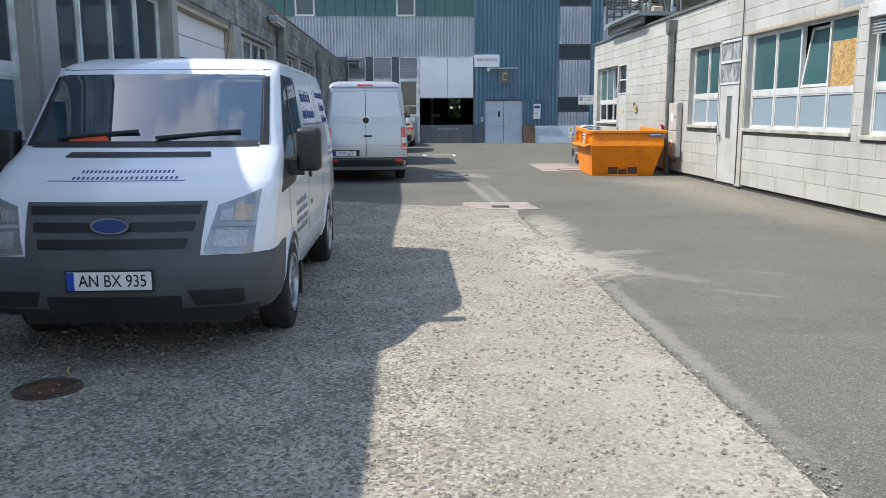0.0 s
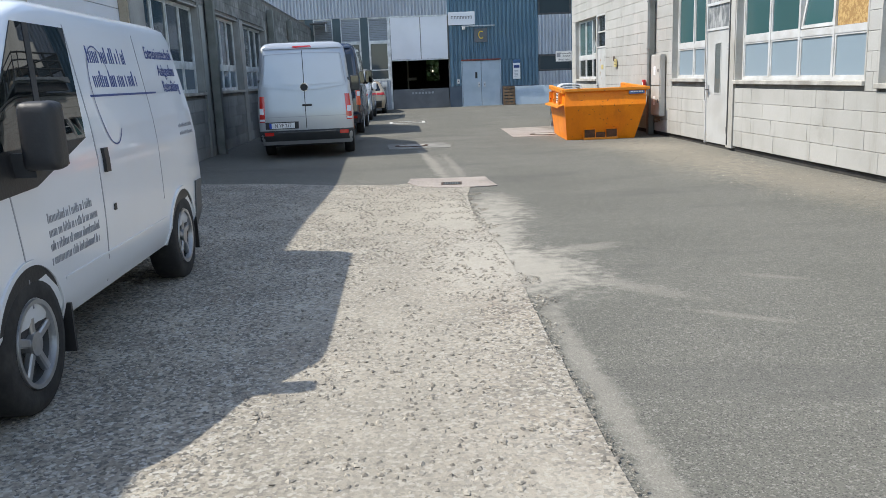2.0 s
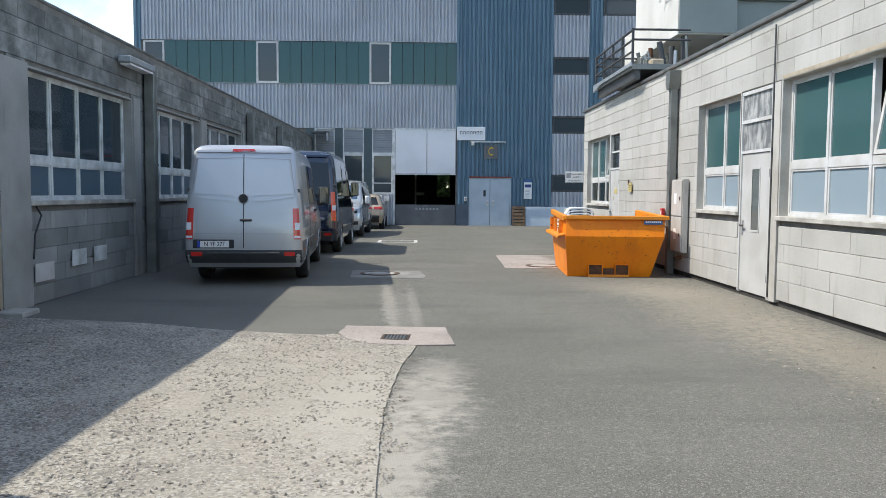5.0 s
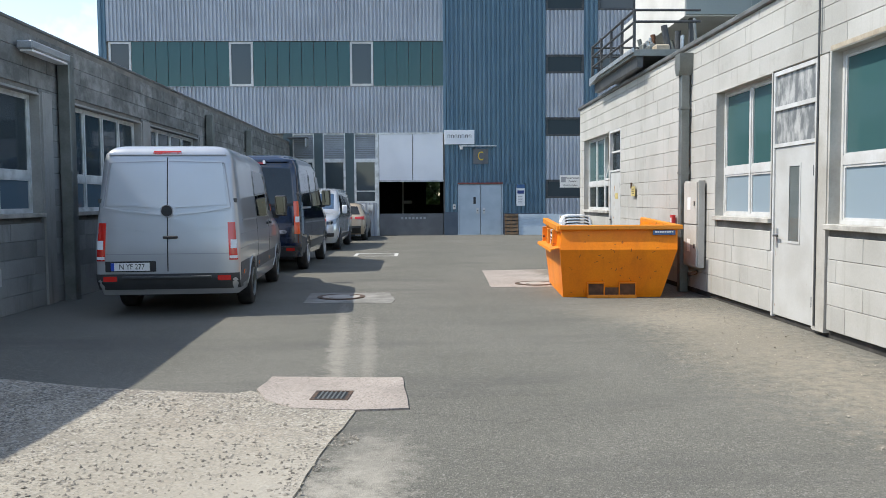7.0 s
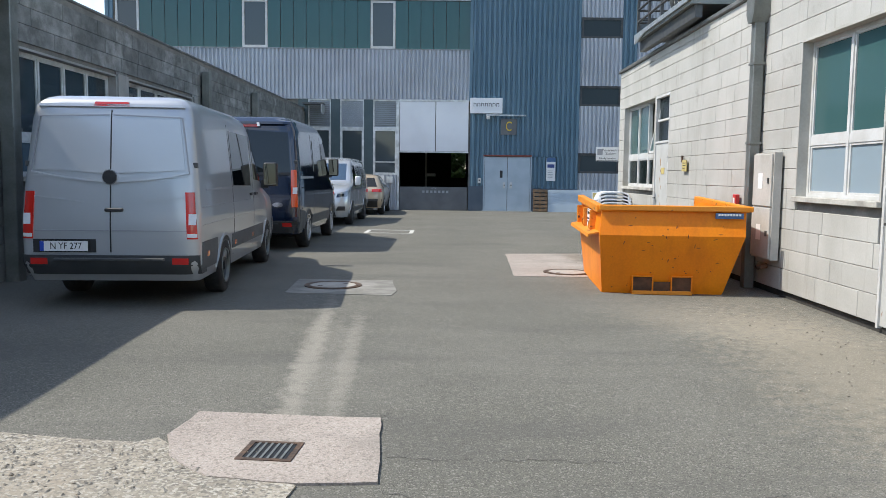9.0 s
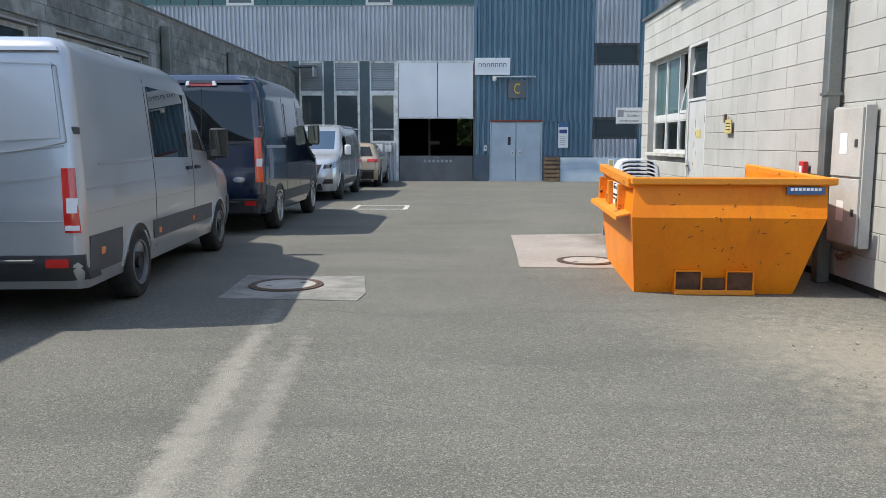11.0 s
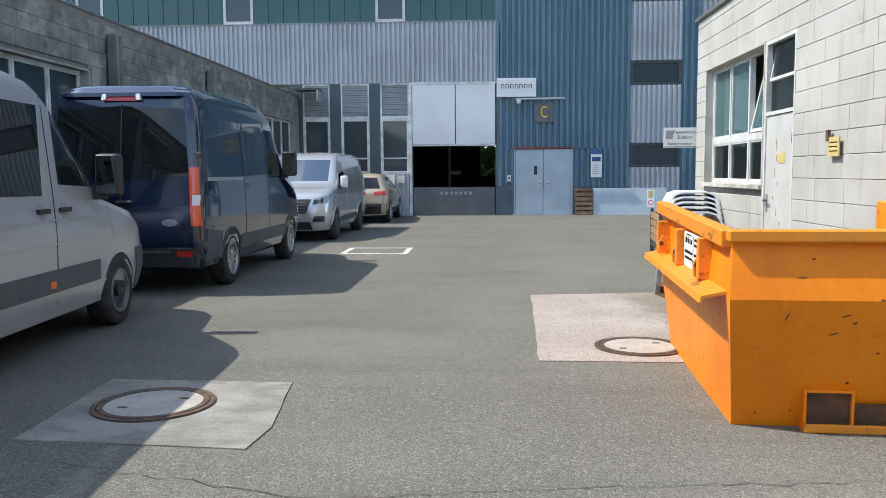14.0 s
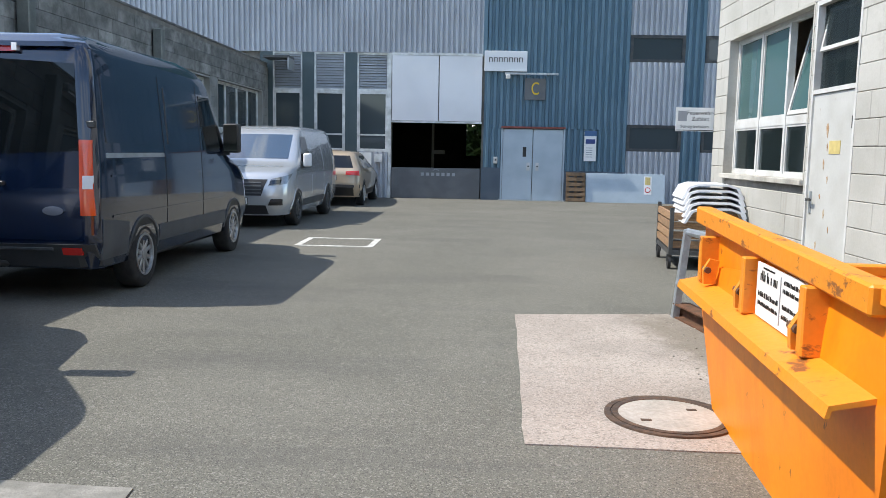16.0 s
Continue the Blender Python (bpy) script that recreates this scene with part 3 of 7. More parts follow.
# ---- walls of blocks ----
RX, LX, FY = 7.01, -3.11, 44.4


def cells(u0, u1, z0, z1, holes):
    """The rectangles left of a wall once its openings are cut out."""
    us = sorted({u0, u1, *[min(max(h[i], u0), u1) for h in holes for i in (0, 1)]})
    out = []
    for a, b in zip(us, us[1:]):
        zs = sorted([(h[2], h[3]) for h in holes if h[0] <= a + 1e-6 and h[1] >= b - 1e-6])
        z = z0
        for lo, hi in zs:
            if lo > z + 1e-6:
                out.append((a, b, z, lo))
            z = max(z, hi)
        if z < z1 - 1e-6:
            out.append((a, b, z, z1))
    return out


def wall_x(name, x, side, y0, y1, z0, z1, holes, thick, material, label):
    """An upright wall in the plane x; side: -1 where its face looks to -x."""
    x0, x1 = (x, x + thick) if side < 0 else (x - thick, x)
    return tagged(part(name, boxes(*[(x0, a, lo, x1, b, hi) for a, b, lo, hi in cells(y0, y1, z0, z1, holes)]), material), label, "wall", kind="structure")


block_meshes = {}


def block_mesh(length, height, depth, material):
    key = (round(length, 3), round(height, 3), material.name)
    if key not in block_meshes:
        bm = bmesh.new()
        c = 0.004
        l, h = length / 2, height / 2
        back = [bm.verts.new(p) for p in ((0, -l, -h), (0, l, -h), (0, l, h), (0, -l, h))]
        mid = [bm.verts.new(p) for p in ((depth - c, -l, -h), (depth - c, l, -h), (depth - c, l, h), (depth - c, -l, h))]
        top = [bm.verts.new(p) for p in ((depth, -l + c, -h + c), (depth, l - c, -h + c), (depth, l - c, h - c), (depth, -l + c, h - c))]
        bm.faces.new(top)
        for a, b in ((back, mid), (mid, top)):
            for i in range(4):
                j = (i + 1) % 4
                bm.faces.new((a[i], a[j], b[j], b[i]))
        block_meshes[key] = mesh_of("block", bm, material)
    return block_meshes[key]


def blockwork(wall, x, side, y0, y1, z0, courses, lengths, holes, material, near, seed):
    """Faces a wall with courses of blocks that stop at its openings. near: the stretch of y whose blocks stand singly."""
    rng = random.Random(seed)
    rest_v, rest_f, single = [], [], 0
    z = z0
    for ci, h in enumerate(courses):
        y = y0 - rng.random() * lengths[1]
        while y < y1:
            e = y + rng.choice((lengths[0], lengths[1], lengths[1], (lengths[0] + lengths[1]) / 2))
            pieces = [(max(y, y0), min(e, y1))]
            for a, b, lo, hi in holes:
                if lo < z + h - 0.02 and hi > z + 0.02:
                    pieces = [p for q in pieces for p in ((q[0], min(q[1], a)), (max(q[0], b), q[1])) if p[1] - p[0] > 0.02]
            for a, b in pieces:
                if b - a < 0.05:
                    continue
                L, c = b - a - 0.006, (a + b) / 2
                out = 0.028 + 0.003 * rng.random()
                if near[0] < c < near[1] and single < 300:
                    single += 1
                    ob = new("block", block_mesh(round(L, 2), h - 0.005, 0.03, material))
                    ob.parent = wall
                    ob.location = (x, c, z + h / 2) if side > 0 else (x, c, z + h / 2)
                    ob.scale = (1, 1, 1)
                    if side < 0:
                        ob.rotation_euler = (0, 0, math.pi)
                else:
                    k, zz, hh, ll, o = len(rest_v), z + h / 2, h / 2 - 0.0025, L / 2, side * out
                    for xo, s in ((0, 0), (o - side * 0.006, 0), (o, 0.006)):
                        rest_v += [(x + xo, c - ll + s, zz - hh + s), (x + xo, c + ll - s, zz - hh + s), (x + xo, c + ll - s, zz + hh - s), (x + xo, c - ll + s, zz + hh - s)]
                    quads = [(8, 9, 10, 11)] + [(p + i, p + (i + 1) % 4, p + 4 + (i + 1) % 4, p + 4 + i) for p in (0, 4) for i in range(4)]
                    rest_f += [tuple(k + i for i in (q if side > 0 else q[::-1])) for q in quads]
            y = e
        z += h
    if rest_v:
        me = bpy.data.meshes.new("blocks")
        me.from_pydata(rest_v, [], rest_f)
        me.materials.append(material)
        ob = new("blocks", me)
        ob.parent = wall
        tagged(ob, kind="stuff")


# right building
W4, W3, D2, W2, D1, W1 = (8.3, 12.70, 1.21, 3.12), (13.0, 17.10, 1.24, 3.12), (17.40, 18.52, 0.05, 3.10), (18.56, 20.5, 1.27, 3.12), (26.32, 27.36, 0.05, 3.12), (27.42, 30.3, 1.26, 3.12)
right_holes = [(3.6, 8.0, 1.21, 3.12), W4, W3, D2, W2, D1, W1]
wall_r = wall_x("wall_right", RX + 0.03, -1, -6, 30.9, 0.09, 4.0, right_holes, 0.3, joint_mat, "white painted concrete block wall with stains")
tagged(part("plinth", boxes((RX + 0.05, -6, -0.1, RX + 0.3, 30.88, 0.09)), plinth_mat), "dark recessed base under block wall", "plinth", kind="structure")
end_r = part("wall_end", boxes((RX + 0.33, 30.6, 0.0, 24, 30.9, 4.0)), pale_plaster)
tagged(end_r, "pale end wall of block building", "wall", kind="structure")
tagged(part("roof", boxes((RX + 0.31, -6, 3.9, 24, 30.6, 4.02)), bitumen), "flat felt roof of block building", "roof", kind="structure")
tagged(part("trim", boxes((RX - 0.05, -6, 4.0, RX + 0.31, 30.95, 4.07), bevel=0.01), roof_edge), "grey metal roof edge", "trim", kind="structure")
tagged(part("floor", boxes((RX + 0.33, -6, 0.0, 16, 30.6, 0.06)), room_mat), "dim workshop floor", "floor", kind="structure")
tagged(part("wall_back", boxes((11.0, -6, 0.06, 11.2, 30.6, 3.9)), room_mat), "dim inner workshop wall", "wall", kind="structure")

# left building
LWIN = [(3.6, 7.95, 1.36, 3.14), (8.4, 12.15, 1.36, 3.14), (16.9, 20.75, 1.38, 3.16), (21.85, 25.2, 1.38, 3.16), (25.7, 29.5, 1.38, 3.16), (34.9, 38.6, 1.38, 3.2), (39.2, 43.5, 1.38, 3.22)]
GARAGE = (12.45, 16.1, 0.02, 3.1)
left_holes = LWIN + [(GARAGE[0], 16.4, GARAGE[2], GARAGE[3])]
wall_l = wall_x("wall_left", LX - 0.03, 1, -6, 44.2, -0.05, 4.1, left_holes, 0.3, joint_mat, "weathered grey concrete block wall with dark stains")
tagged(part("roof", boxes((-20, -6, 3.98, LX - 0.33, 44.2, 4.1)), bitumen), "flat felt roof of grey building", "roof", kind="structure")
tagged(part("trim", boxes((LX - 0.33, -6, 4.1, LX - 0.01, 44.2, 4.15), bevel=0.01), roof_edge), "grey metal roof edge", "trim", kind="structure")
tagged(part("floor", boxes((-12, -6, -0.02, LX - 0.33, 44.2, 0.03)), room_mat), "dim workshop floor", "floor", kind="structure")
tagged(part("wall_back", boxes((-9.2, -6, 0.03, -9.0, 44.2, 3.98)), room_mat), "dim inner workshop wall", "wall", kind="structure")


# ---- windows ----
def window_x(name, x, side, hole, lights, transom, frame_m, upper, lower, label, depth=0.12, bar=0.055, skip_upper=(), open_leaf=None, rand=None):
    """A window in the wall plane x, set back by depth: frame, upright bars, a transom at that height and panes above and below."""
    y0, y1, z0, z1 = hole
    t = thing(name, label, "window", kind="structure")
    xo = x - side * depth
    a, b = sorted((xo, xo - side * 0.07))
    part("window_frame", boxes((a, y0, z0, b, y0 + bar, z1), (a, y1 - bar, z0, b, y1, z1), (a, y0 + bar, z0, b, y1 - bar, z0 + bar), (a, y0 + bar, z1 - bar, b, y1 - bar, z1)), frame_m, t)
    w = (y1 - y0 - 2 * bar) / lights
    for i in range(1, lights):
        c = y0 + bar + i * w
        part("mullion", boxes((a - 0.004, c - bar / 2, z0 + bar, b + 0.004, c + bar / 2, z1 - bar)), frame_m, t)
    part("transom", boxes((a + 0.003, y0 + bar, transom - 0.05, b - 0.003, y1 - bar, transom + 0.05)), frame_m, t)
    p0, p1 = xo - side * 0.03, xo - side * 0.038
    p0, p1 = min(p0, p1), max(p0, p1)
    for i in range(lights):
        c0, c1 = y0 + bar + i * w + bar / 2 * (i > 0), y0 + bar + (i + 1) * w - bar / 2 * (i < lights - 1)
        for k, (zl, zh, m) in enumerate(((z0 + bar, transom - 0.05, lower), (transom + 0.05, z1 - bar, upper))):
            if k and i in skip_upper:
                continue
            pane = part("pane", boxes((p0, c0, zl, p1, c1, zh)), m, t)
            pane.visible_shadow = False
            s = 0.028
            part("sash", boxes((a + 0.012, c0, zl, b - 0.012, c0 + s, zh), (a + 0.012, c1 - s, zl, b - 0.012, c1, zh), (a + 0.012, c0 + s, zl, b - 0.012, c1 - s, zl + s), (a + 0.012, c0 + s, zh - s, b - 0.012, c1 - s, zh)), frame_m, t)
    lip = sorted((x + side * 0.05, xo))
    part("window_sill", boxes((lip[0], y0 - 0.02, z0 - 0.05, lip[1], y1 + 0.02, z0 + 0.012), bevel=0.006), sill_mat, t, "stained concrete sill")
    # reveals
    r0, r1 = sorted((x + side * 0.006, x - side * 0.3))
    part("reveal", boxes((r0, y0 - 0.02, z0 + 0.012, r1, y0 + 0.012, z1), (r0, y1 - 0.012, z0 + 0.012, r1, y1 + 0.02, z1), (r0, y0 + 0.012, z1 - 0.012, r1, y1 - 0.012, z1 + 0.02)), pale_plaster if side < 0 else plaster, t)
    return t, xo, w


def tilted_leaf(t, xo, side, y0, y1, z0, z1, lean, m):
    """A window leaf tilted inwards at its top."""
    g = part("open_leaf", boxes((-0.025, y0, 0, 0.025, y0 + 0.05, z1 - z0), (-0.025, y1 - 0.05, 0, 0.025, y1, z1 - z0), (-0.025, y0 + 0.05, 0, 0.025, y1 - 0.05, 0.05), (-0.025, y0 + 0.05, z1 - z0 - 0.05, 0.025, y1 - 0.05, z1 - z0)), frame_white, t, "white leaf tilted open")
    g.matrix_basis = Matrix.Translation((xo, 0, z0)) @ Matrix.Rotation(radians(-side * lean), 4, "Y")
    part("pane", boxes((-0.004, y0 + 0.05, 0.05, 0.004, y1 - 0.05, z1 - z0 - 0.05)), m, g)


wr3, xo, w = window_x("window_3", RX, -1, W3, 4, 1.94, frame_white, pane_teal_reflect, pane_frost, "white four-light window with one tilted leaf and a boarded light", skip_upper=(0, 1))
tilted_leaf(wr3, xo + 0.03, -1, W3[0] + 0.055 + w + 0.03, W3[0] + 0.055 + 2 * w - 0.03, 2.0, 3.05, 9, pane_teal_reflect)
part("board", boxes((xo + 0.03, W3[0] + 0.06, 1.995, xo + 0.05, W3[0] + 0.02 + w, 2.72)), osb, wr3, "particle board filling the light")
part("pane", boxes((xo + 0.03, W3[0] + 0.06, 2.72, xo + 0.04, W3[0] + 0.02 + w, 3.06)), pane_teal_reflect, wr3)
window_x("window_2", RX, -1, W2, 2, 1.94, frame_white, pane_teal_reflect, pane_frost, "white two-light window with frosted lower panes")
wr1, xo1, w1 = window_x("window_1", RX, -1, W1, 3, 1.94, frame_white, pane_teal_reflect, pane_dark, "white three-light window with a tilted leaf", skip_upper=(0,))
tilted_leaf(wr1, xo1 + 0.03, -1, W1[0] + 0.06, W1[0] + 0.02 + w1, 2.0, 3.05, 12, pane_teal_reflect)
window_x("window_4", RX, -1, W4, 4, 1.94, frame_white, pane_teal_reflect, pane_frost, "white four-light window with a rolled blind")
window_x("window_5", RX, -1, (3.6, 8.0, 1.21, 3.12), 4, 1.94, frame_white, pane_teal_reflect, pane_frost, "white four-light window with frosted panes")
blind = thing("roller_blind_box", "white blind box with grey raised slats above window", "blind")
part("box", boxes((RX - 0.05, 8.32, 2.95, RX + 0.09, 12.68, 3.16), bevel=0.008), frame_white, blind)
for i in range(6):
    part("slat", boxes((RX + 0.02, 8.36, 2.93 - i * 0.045, RX + 0.05, 12.64, 2.935 - i * 0.045 + 0.02)), shutter_mat, blind)
tagged(part("window_head", boxes((RX - 0.012, 13.0, 3.12, RX + 0.05, 17.1, 3.17)), timber_frame), "tan strip above window", "trim", kind="structure")
for i, hole in enumerate(LWIN):
    window_x("window_%d" % (6 + i), LX, 1, hole, 4, 1.95, frame_grey, pane_left, pane_left_low, "grey-framed four-light workshop window in block wall", depth=0.14)


def door_x(name, hole, label, with_glass):
    y0, y1, z0, z1 = hole
    d = thing(name, label, "door", kind="structure")
    x = RX + 0.02
    part("leaf", boxes((x, y0 + 0.04, 0.07, x + 0.05, y1 - 0.04, 2.16), bevel=0.005), door_white, d)
    part("door_frame", boxes((x - 0.02, y0, 0.05, x + 0.09, y0 + 0.04, z1), (x - 0.02, y1 - 0.04, 0.05, x + 0.09, y1, z1), (x - 0.018, y0 + 0.04, 2.165, x + 0.09, y1 - 0.04, 2.21), (x - 0.018, y0 + 0.04, z1 - 0.05, x + 0.09, y1 - 0.04, z1)), frame_white, d)
    handle = part("door_handle", boxes((x - 0.012, y1 - 0.15, 0.93, x, y1 - 0.10, 1.16)), steel_pale, d)
    part("lever", boxes((x - 0.06, y1 - 0.24, 1.06, x - 0.04, y1 - 0.12, 1.085), (x - 0.045, y1 - 0.135, 1.06, x - 0.01, y1 - 0.115, 1.085)), dark_steel, handle)
    for z in (0.35, 1.85):
        part("hinge", tube((x - 0.012, y0 + 0.05, z - 0.06), (x - 0.012, y0 + 0.05, z + 0.06), 0.012), dark_steel, d)
    if with_glass:
        part("vision_pane", boxes((x - 0.004, y0 + 0.42, 1.02, x + 0.03, y0 + 0.68, 1.92)), pane_dark, d, "narrow dark glass panel")
        part("pane_trim", boxes((x - 0.008, y0 + 0.39, 0.99, x + 0.02, y0 + 0.42, 1.95), (x - 0.008, y0 + 0.68, 0.99, x + 0.02, y0 + 0.71, 1.95), (x - 0.008, y0 + 0.42, 1.92, x + 0.02, y0 + 0.68, 1.95), (x - 0.008, y0 + 0.42, 0.99, x + 0.02, y0 + 0.68, 1.02)), door_white, d)
        part("transom_bar", boxes((x - 0.016, y0 + 0.04, 2.62, x + 0.08, y1 - 0.04, 2.67)), frame_white, d)
        for z0_, z1_ in ((2.21, 2.62), (2.67, z1 - 0.05)):
            part("fanlight_panel", boxes((x + 0.01, y0 + 0.04, z0_, x + 0.03, y1 - 0.04, z1_)), peeled, d, "grey panel with peeling white paint")
    else:
        part("fanlight", boxes((x + 0.05, y0 + 0.04, 2.21, x + 0.06, y1 - 0.04, z1 - 0.05)), pane_dark, d)
        lf = part("open_fanlight", boxes((-0.02, y0 + 0.06, 0, 0.02, y1 - 0.06, 0.04), (-0.02, y0 + 0.06, 0.40, 0.02, y1 - 0.06, 0.44), (-0.02, y0 + 0.06, 0.04, 0.02, y0 + 0.1, 0.4), (-0.02, y1 - 0.1, 0.04, 0.02, y1 - 0.06, 0.4)), frame_white, d)
        lf.matrix_basis = Matrix.Translation((x + 0.03, 0, 2.6)) @ Matrix.Rotation(radians(10), 4, "Y")
        for i, (u, z, w, h) in enumerate(((0.62, 1.80, 0.03, 0.09), (0.60, 1.62, 0.012, 0.05), (0.66, 1.45, 0.02, 0.07), (0.55, 1.30, 0.015, 0.05), (0.70, 1.12, 0.02, 0.03), (0.58, 0.95, 0.02, 0.06), (0.45, 0.80, 0.012, 0.04), (0.72, 0.62, 0.02, 0.05), (0.5, 0.5, 0.015, 0.07))):
            part("rust_stain", prism([(y0 + u - w, z), (y0 + u - w * 0.3, z - h), (y0 + u + w * 0.4, z - h * 0.6), (y0 + u + w, z + h * 0.3), (y0 + u, z + h * 0.7)], "x", x - 0.003, x), rust_pale, d)
        part("notice", boxes((x - 0.005, y0 + 0.3, 1.55, x, y0 + 0.55, 1.68)), sign_yellow, d, "yellowed notice plate")


rust_pale = mat("pale rust stain", (0.36, 0.20, 0.09), 0.8, other=(0.45, 0.36, 0.25), scale=18, fine=0.2)
peeled = mat("peeling grey panel", (0.14, 0.15, 0.15), 0.6, other=(0.42, 0.42, 0.40), scale=9, contrast=(0.42, 0.62), fine=0.1, stretch=(1, 1, 0.5))
door_x("door_2", D2, "worn white steel door with narrow glass and peeling fanlight", True)
door_x("door_1", D1, "worn white steel door with rust spots and open fanlight", False)
part("jamb_post", boxes((RX - 0.02, 17.12, 0.05, RX + 0.2, 17.38, 3.1)), pale_plaster, wall_r, "pale painted post between door and window")
for y in (17.2,):
    part("cable", tube((RX - 0.03, y + 0.12, 0.1), (RX - 0.03, y + 0.12, 3.9), 0.012, 6), dark_steel, wall_r, "grey cable on wall")

pipe = thing("downpipe", "weathered zinc square downpipe with hopper on block wall", "downpipe")
part("pipe", boxes((RX - 0.17, 21.62, 0.0, RX - 0.03, 21.76, 3.6), bevel=0.01), zinc, pipe)
part("hopper", prism([(21.55, 3.9), (21.83, 3.9), (21.83, 3.68), (21.76, 3.55), (21.62, 3.55), (21.55, 3.68)], "x", RX - 0.22, RX - 0.002), zinc, pipe)
for z in (0.9, 1.95, 3.0):
    part("clamp", boxes((RX - 0.18, 21.60, z, RX - 0.02, 21.78, z + 0.03)), zinc, pipe)
cab = thing("meter_cabinet", "white two-door meter cabinet on block wall", "cabinet")
part("body", boxes((RX - 0.13, 20.86, 0.46, RX - 0.031, 21.5, 1.82)), pale_plaster, cab)
for z0, z1 in ((0.48, 1.12), (1.14, 1.80)):
    dr = part("door", boxes((RX - 0.155, 20.88, z0, RX - 0.131, 21.48, z1), bevel=0.004), pale_plaster, cab)
    part("lock", boxes((RX - 0.165, 20.94, (z0 + z1) / 2 - 0.04, RX - 0.156, 20.99, (z0 + z1) / 2 + 0.03)), dark_steel, dr)
    part("label_plate", boxes((RX - 0.159, 21.15, z0 + 0.22, RX - 0.156, 21.3, z0 + 0.42)), plate_white, dr)
tap = thing("wall_tap", "rusty pipe stub under meter cabinet on wall", "pipe")
part("pipe", tube((RX - 0.03, 21.2, 0.36), (RX - 0.16, 21.2, 0.33), 0.03), rust, tap)
part("valve", tube((RX - 0.13, 21.12, 0.34), (RX - 0.13, 21.28, 0.34), 0.022), rust, tap)
sgn = thing("warning_sign", "small yellowed sign with bracket on block wall", "sign")
part("plate", boxes((RX - 0.05, 24.93, 1.60, RX - 0.035, 25.2, 1.80)), sign_yellow, sgn)
part("bracket", boxes((RX - 0.06, 25.18, 1.76, RX - 0.031, 25.24, 1.88)), iron, sgn)
for i in range(3):
    part("text_bar", boxes((RX - 0.052, 24.97, 1.65 + i * 0.045, RX - 0.0505, 25.15, 1.662 + i * 0.045)), ink_black, sgn)
ext = thing("fire_alarm_box", "small red alarm box on block wall", "alarm box")
part("body", boxes((RX - 0.09, 22.3, 1.08, RX - 0.031, 22.42, 1.26), bevel=0.006), sign_red, ext)
part("glass", boxes((RX - 0.095, 22.33, 1.13, RX - 0.0905, 22.39, 1.21)), plate_white, ext)
fs = thing("fire_access_sign", "white fire brigade access sign on wall bracket", "sign")
part("plate", boxes((6.46, 30.93, 1.87, 7.02, 30.945, 2.22)), plate_white, fs)
part("border", boxes((6.47, 30.925, 1.88, 7.01, 30.9295, 1.89)), ink_black, fs)
part("bracket", boxes((6.98, 30.945, 1.9, 7.05, 30.97, 2.2)), dark_steel, fs)
part("symbol", boxes((6.49, 30.925, 2.02, 6.62, 30.9295, 2.17)), ink_grey, fs)
lettering("line", "Feuerwehr-", 0.085, pose(6.82, 30.927, 2.14, 90, 0, 0), ink_black, fs)
lettering("line", "Zufahrt", 0.085, pose(6.82, 30.927, 2.05, 90, 0, 0), ink_black, fs)
lettering("line", "St\u00e4ndig freihalten", 0.06, pose(6.74, 30.927, 1.94, 90, 0, 0), ink_black, fs)
tagged(part("wall_patch", prism([(12.9, 3.2), (13.5, 3.2), (13.5, 3.42), (13.36, 3.46), (13.3, 3.56), (13.22, 3.46), (12.9, 3.44)], "x", RX - 0.004, RX + 0.02), shutter_mat), "blue grey paint patch on block wall", "paint patch", kind="structure")

# left wall fittings
for y0, y1, top in ((8.0, 8.38, 4.1), (12.16, 12.44, 4.1), (16.11, 16.88, 3.2), (20.78, 21.1, 3.2), (25.22, 25.68, 3.2), (29.55, 29.8, 3.2)):
    part("pier", boxes((LX - (0.11 if y0 == 16.11 else 0.04), y0, 0.0, LX + 0.035, y1, top)), plaster, wall_l, "grey plastered pier")
for y in (21.4, 30.2, 35.1):
    p = thing("downpipe", "grey metal downpipe against block wall", "downpipe")
    part("pipe", boxes((LX + 0.035, y - 0.09, -0.02, LX + 0.22, y + 0.11, 3.85), bevel=0.012), zinc, p)
    part("clamp", boxes((LX + 0.03, y - 0.10, 2.0, LX + 0.23, y + 0.12, 2.04)), zinc, p)
lampL = thing("wall_lamp", "grey tubular yard lamp under the roof edge", "lamp")
part("housing", boxes((LX + 0.05, 20.0, 3.70, LX + 0.28, 21.25, 3.82), bevel=0.02), shutter_mat, lampL)
part("diffuser", boxes((LX + 0.08, 20.05, 3.67, LX + 0.25, 21.2, 3.699)), white_plastic, lampL)
part("bracket", boxes((LX, 20.5, 3.74, LX + 0.05, 20.7, 3.80)), dark_steel, lampL)
cable = thing("hanging_cable", "black cable hanging down a block wall", "cable")
bm = bmesh.new()
pts = [(LX + 0.05, 16.98, 1.32), (LX + 0.06, 17.1, 1.2), (LX + 0.05, 16.93, 0.95), (LX + 0.05, 16.88, 0.62)]
for a, b in zip(pts, pts[1:]):
    tube_into(bm, a, b, 0.012, 6)
part("cord", bm, black_plastic, cable)
gd = thing("garage_door", "white sectional garage door, partly raised", "garage door", kind="structure")
for z0, z1 in ((2.42, 2.74), (2.75, 3.08)):
    part("section", boxes((LX - 0.16, 12.5, z0, LX - 0.115, 16.05, z1), bevel=0.004), panel_white, gd)
part("seal", boxes((LX - 0.17, 12.5, 2.37, LX - 0.11, 16.05, 2.419)), black_plastic, gd)
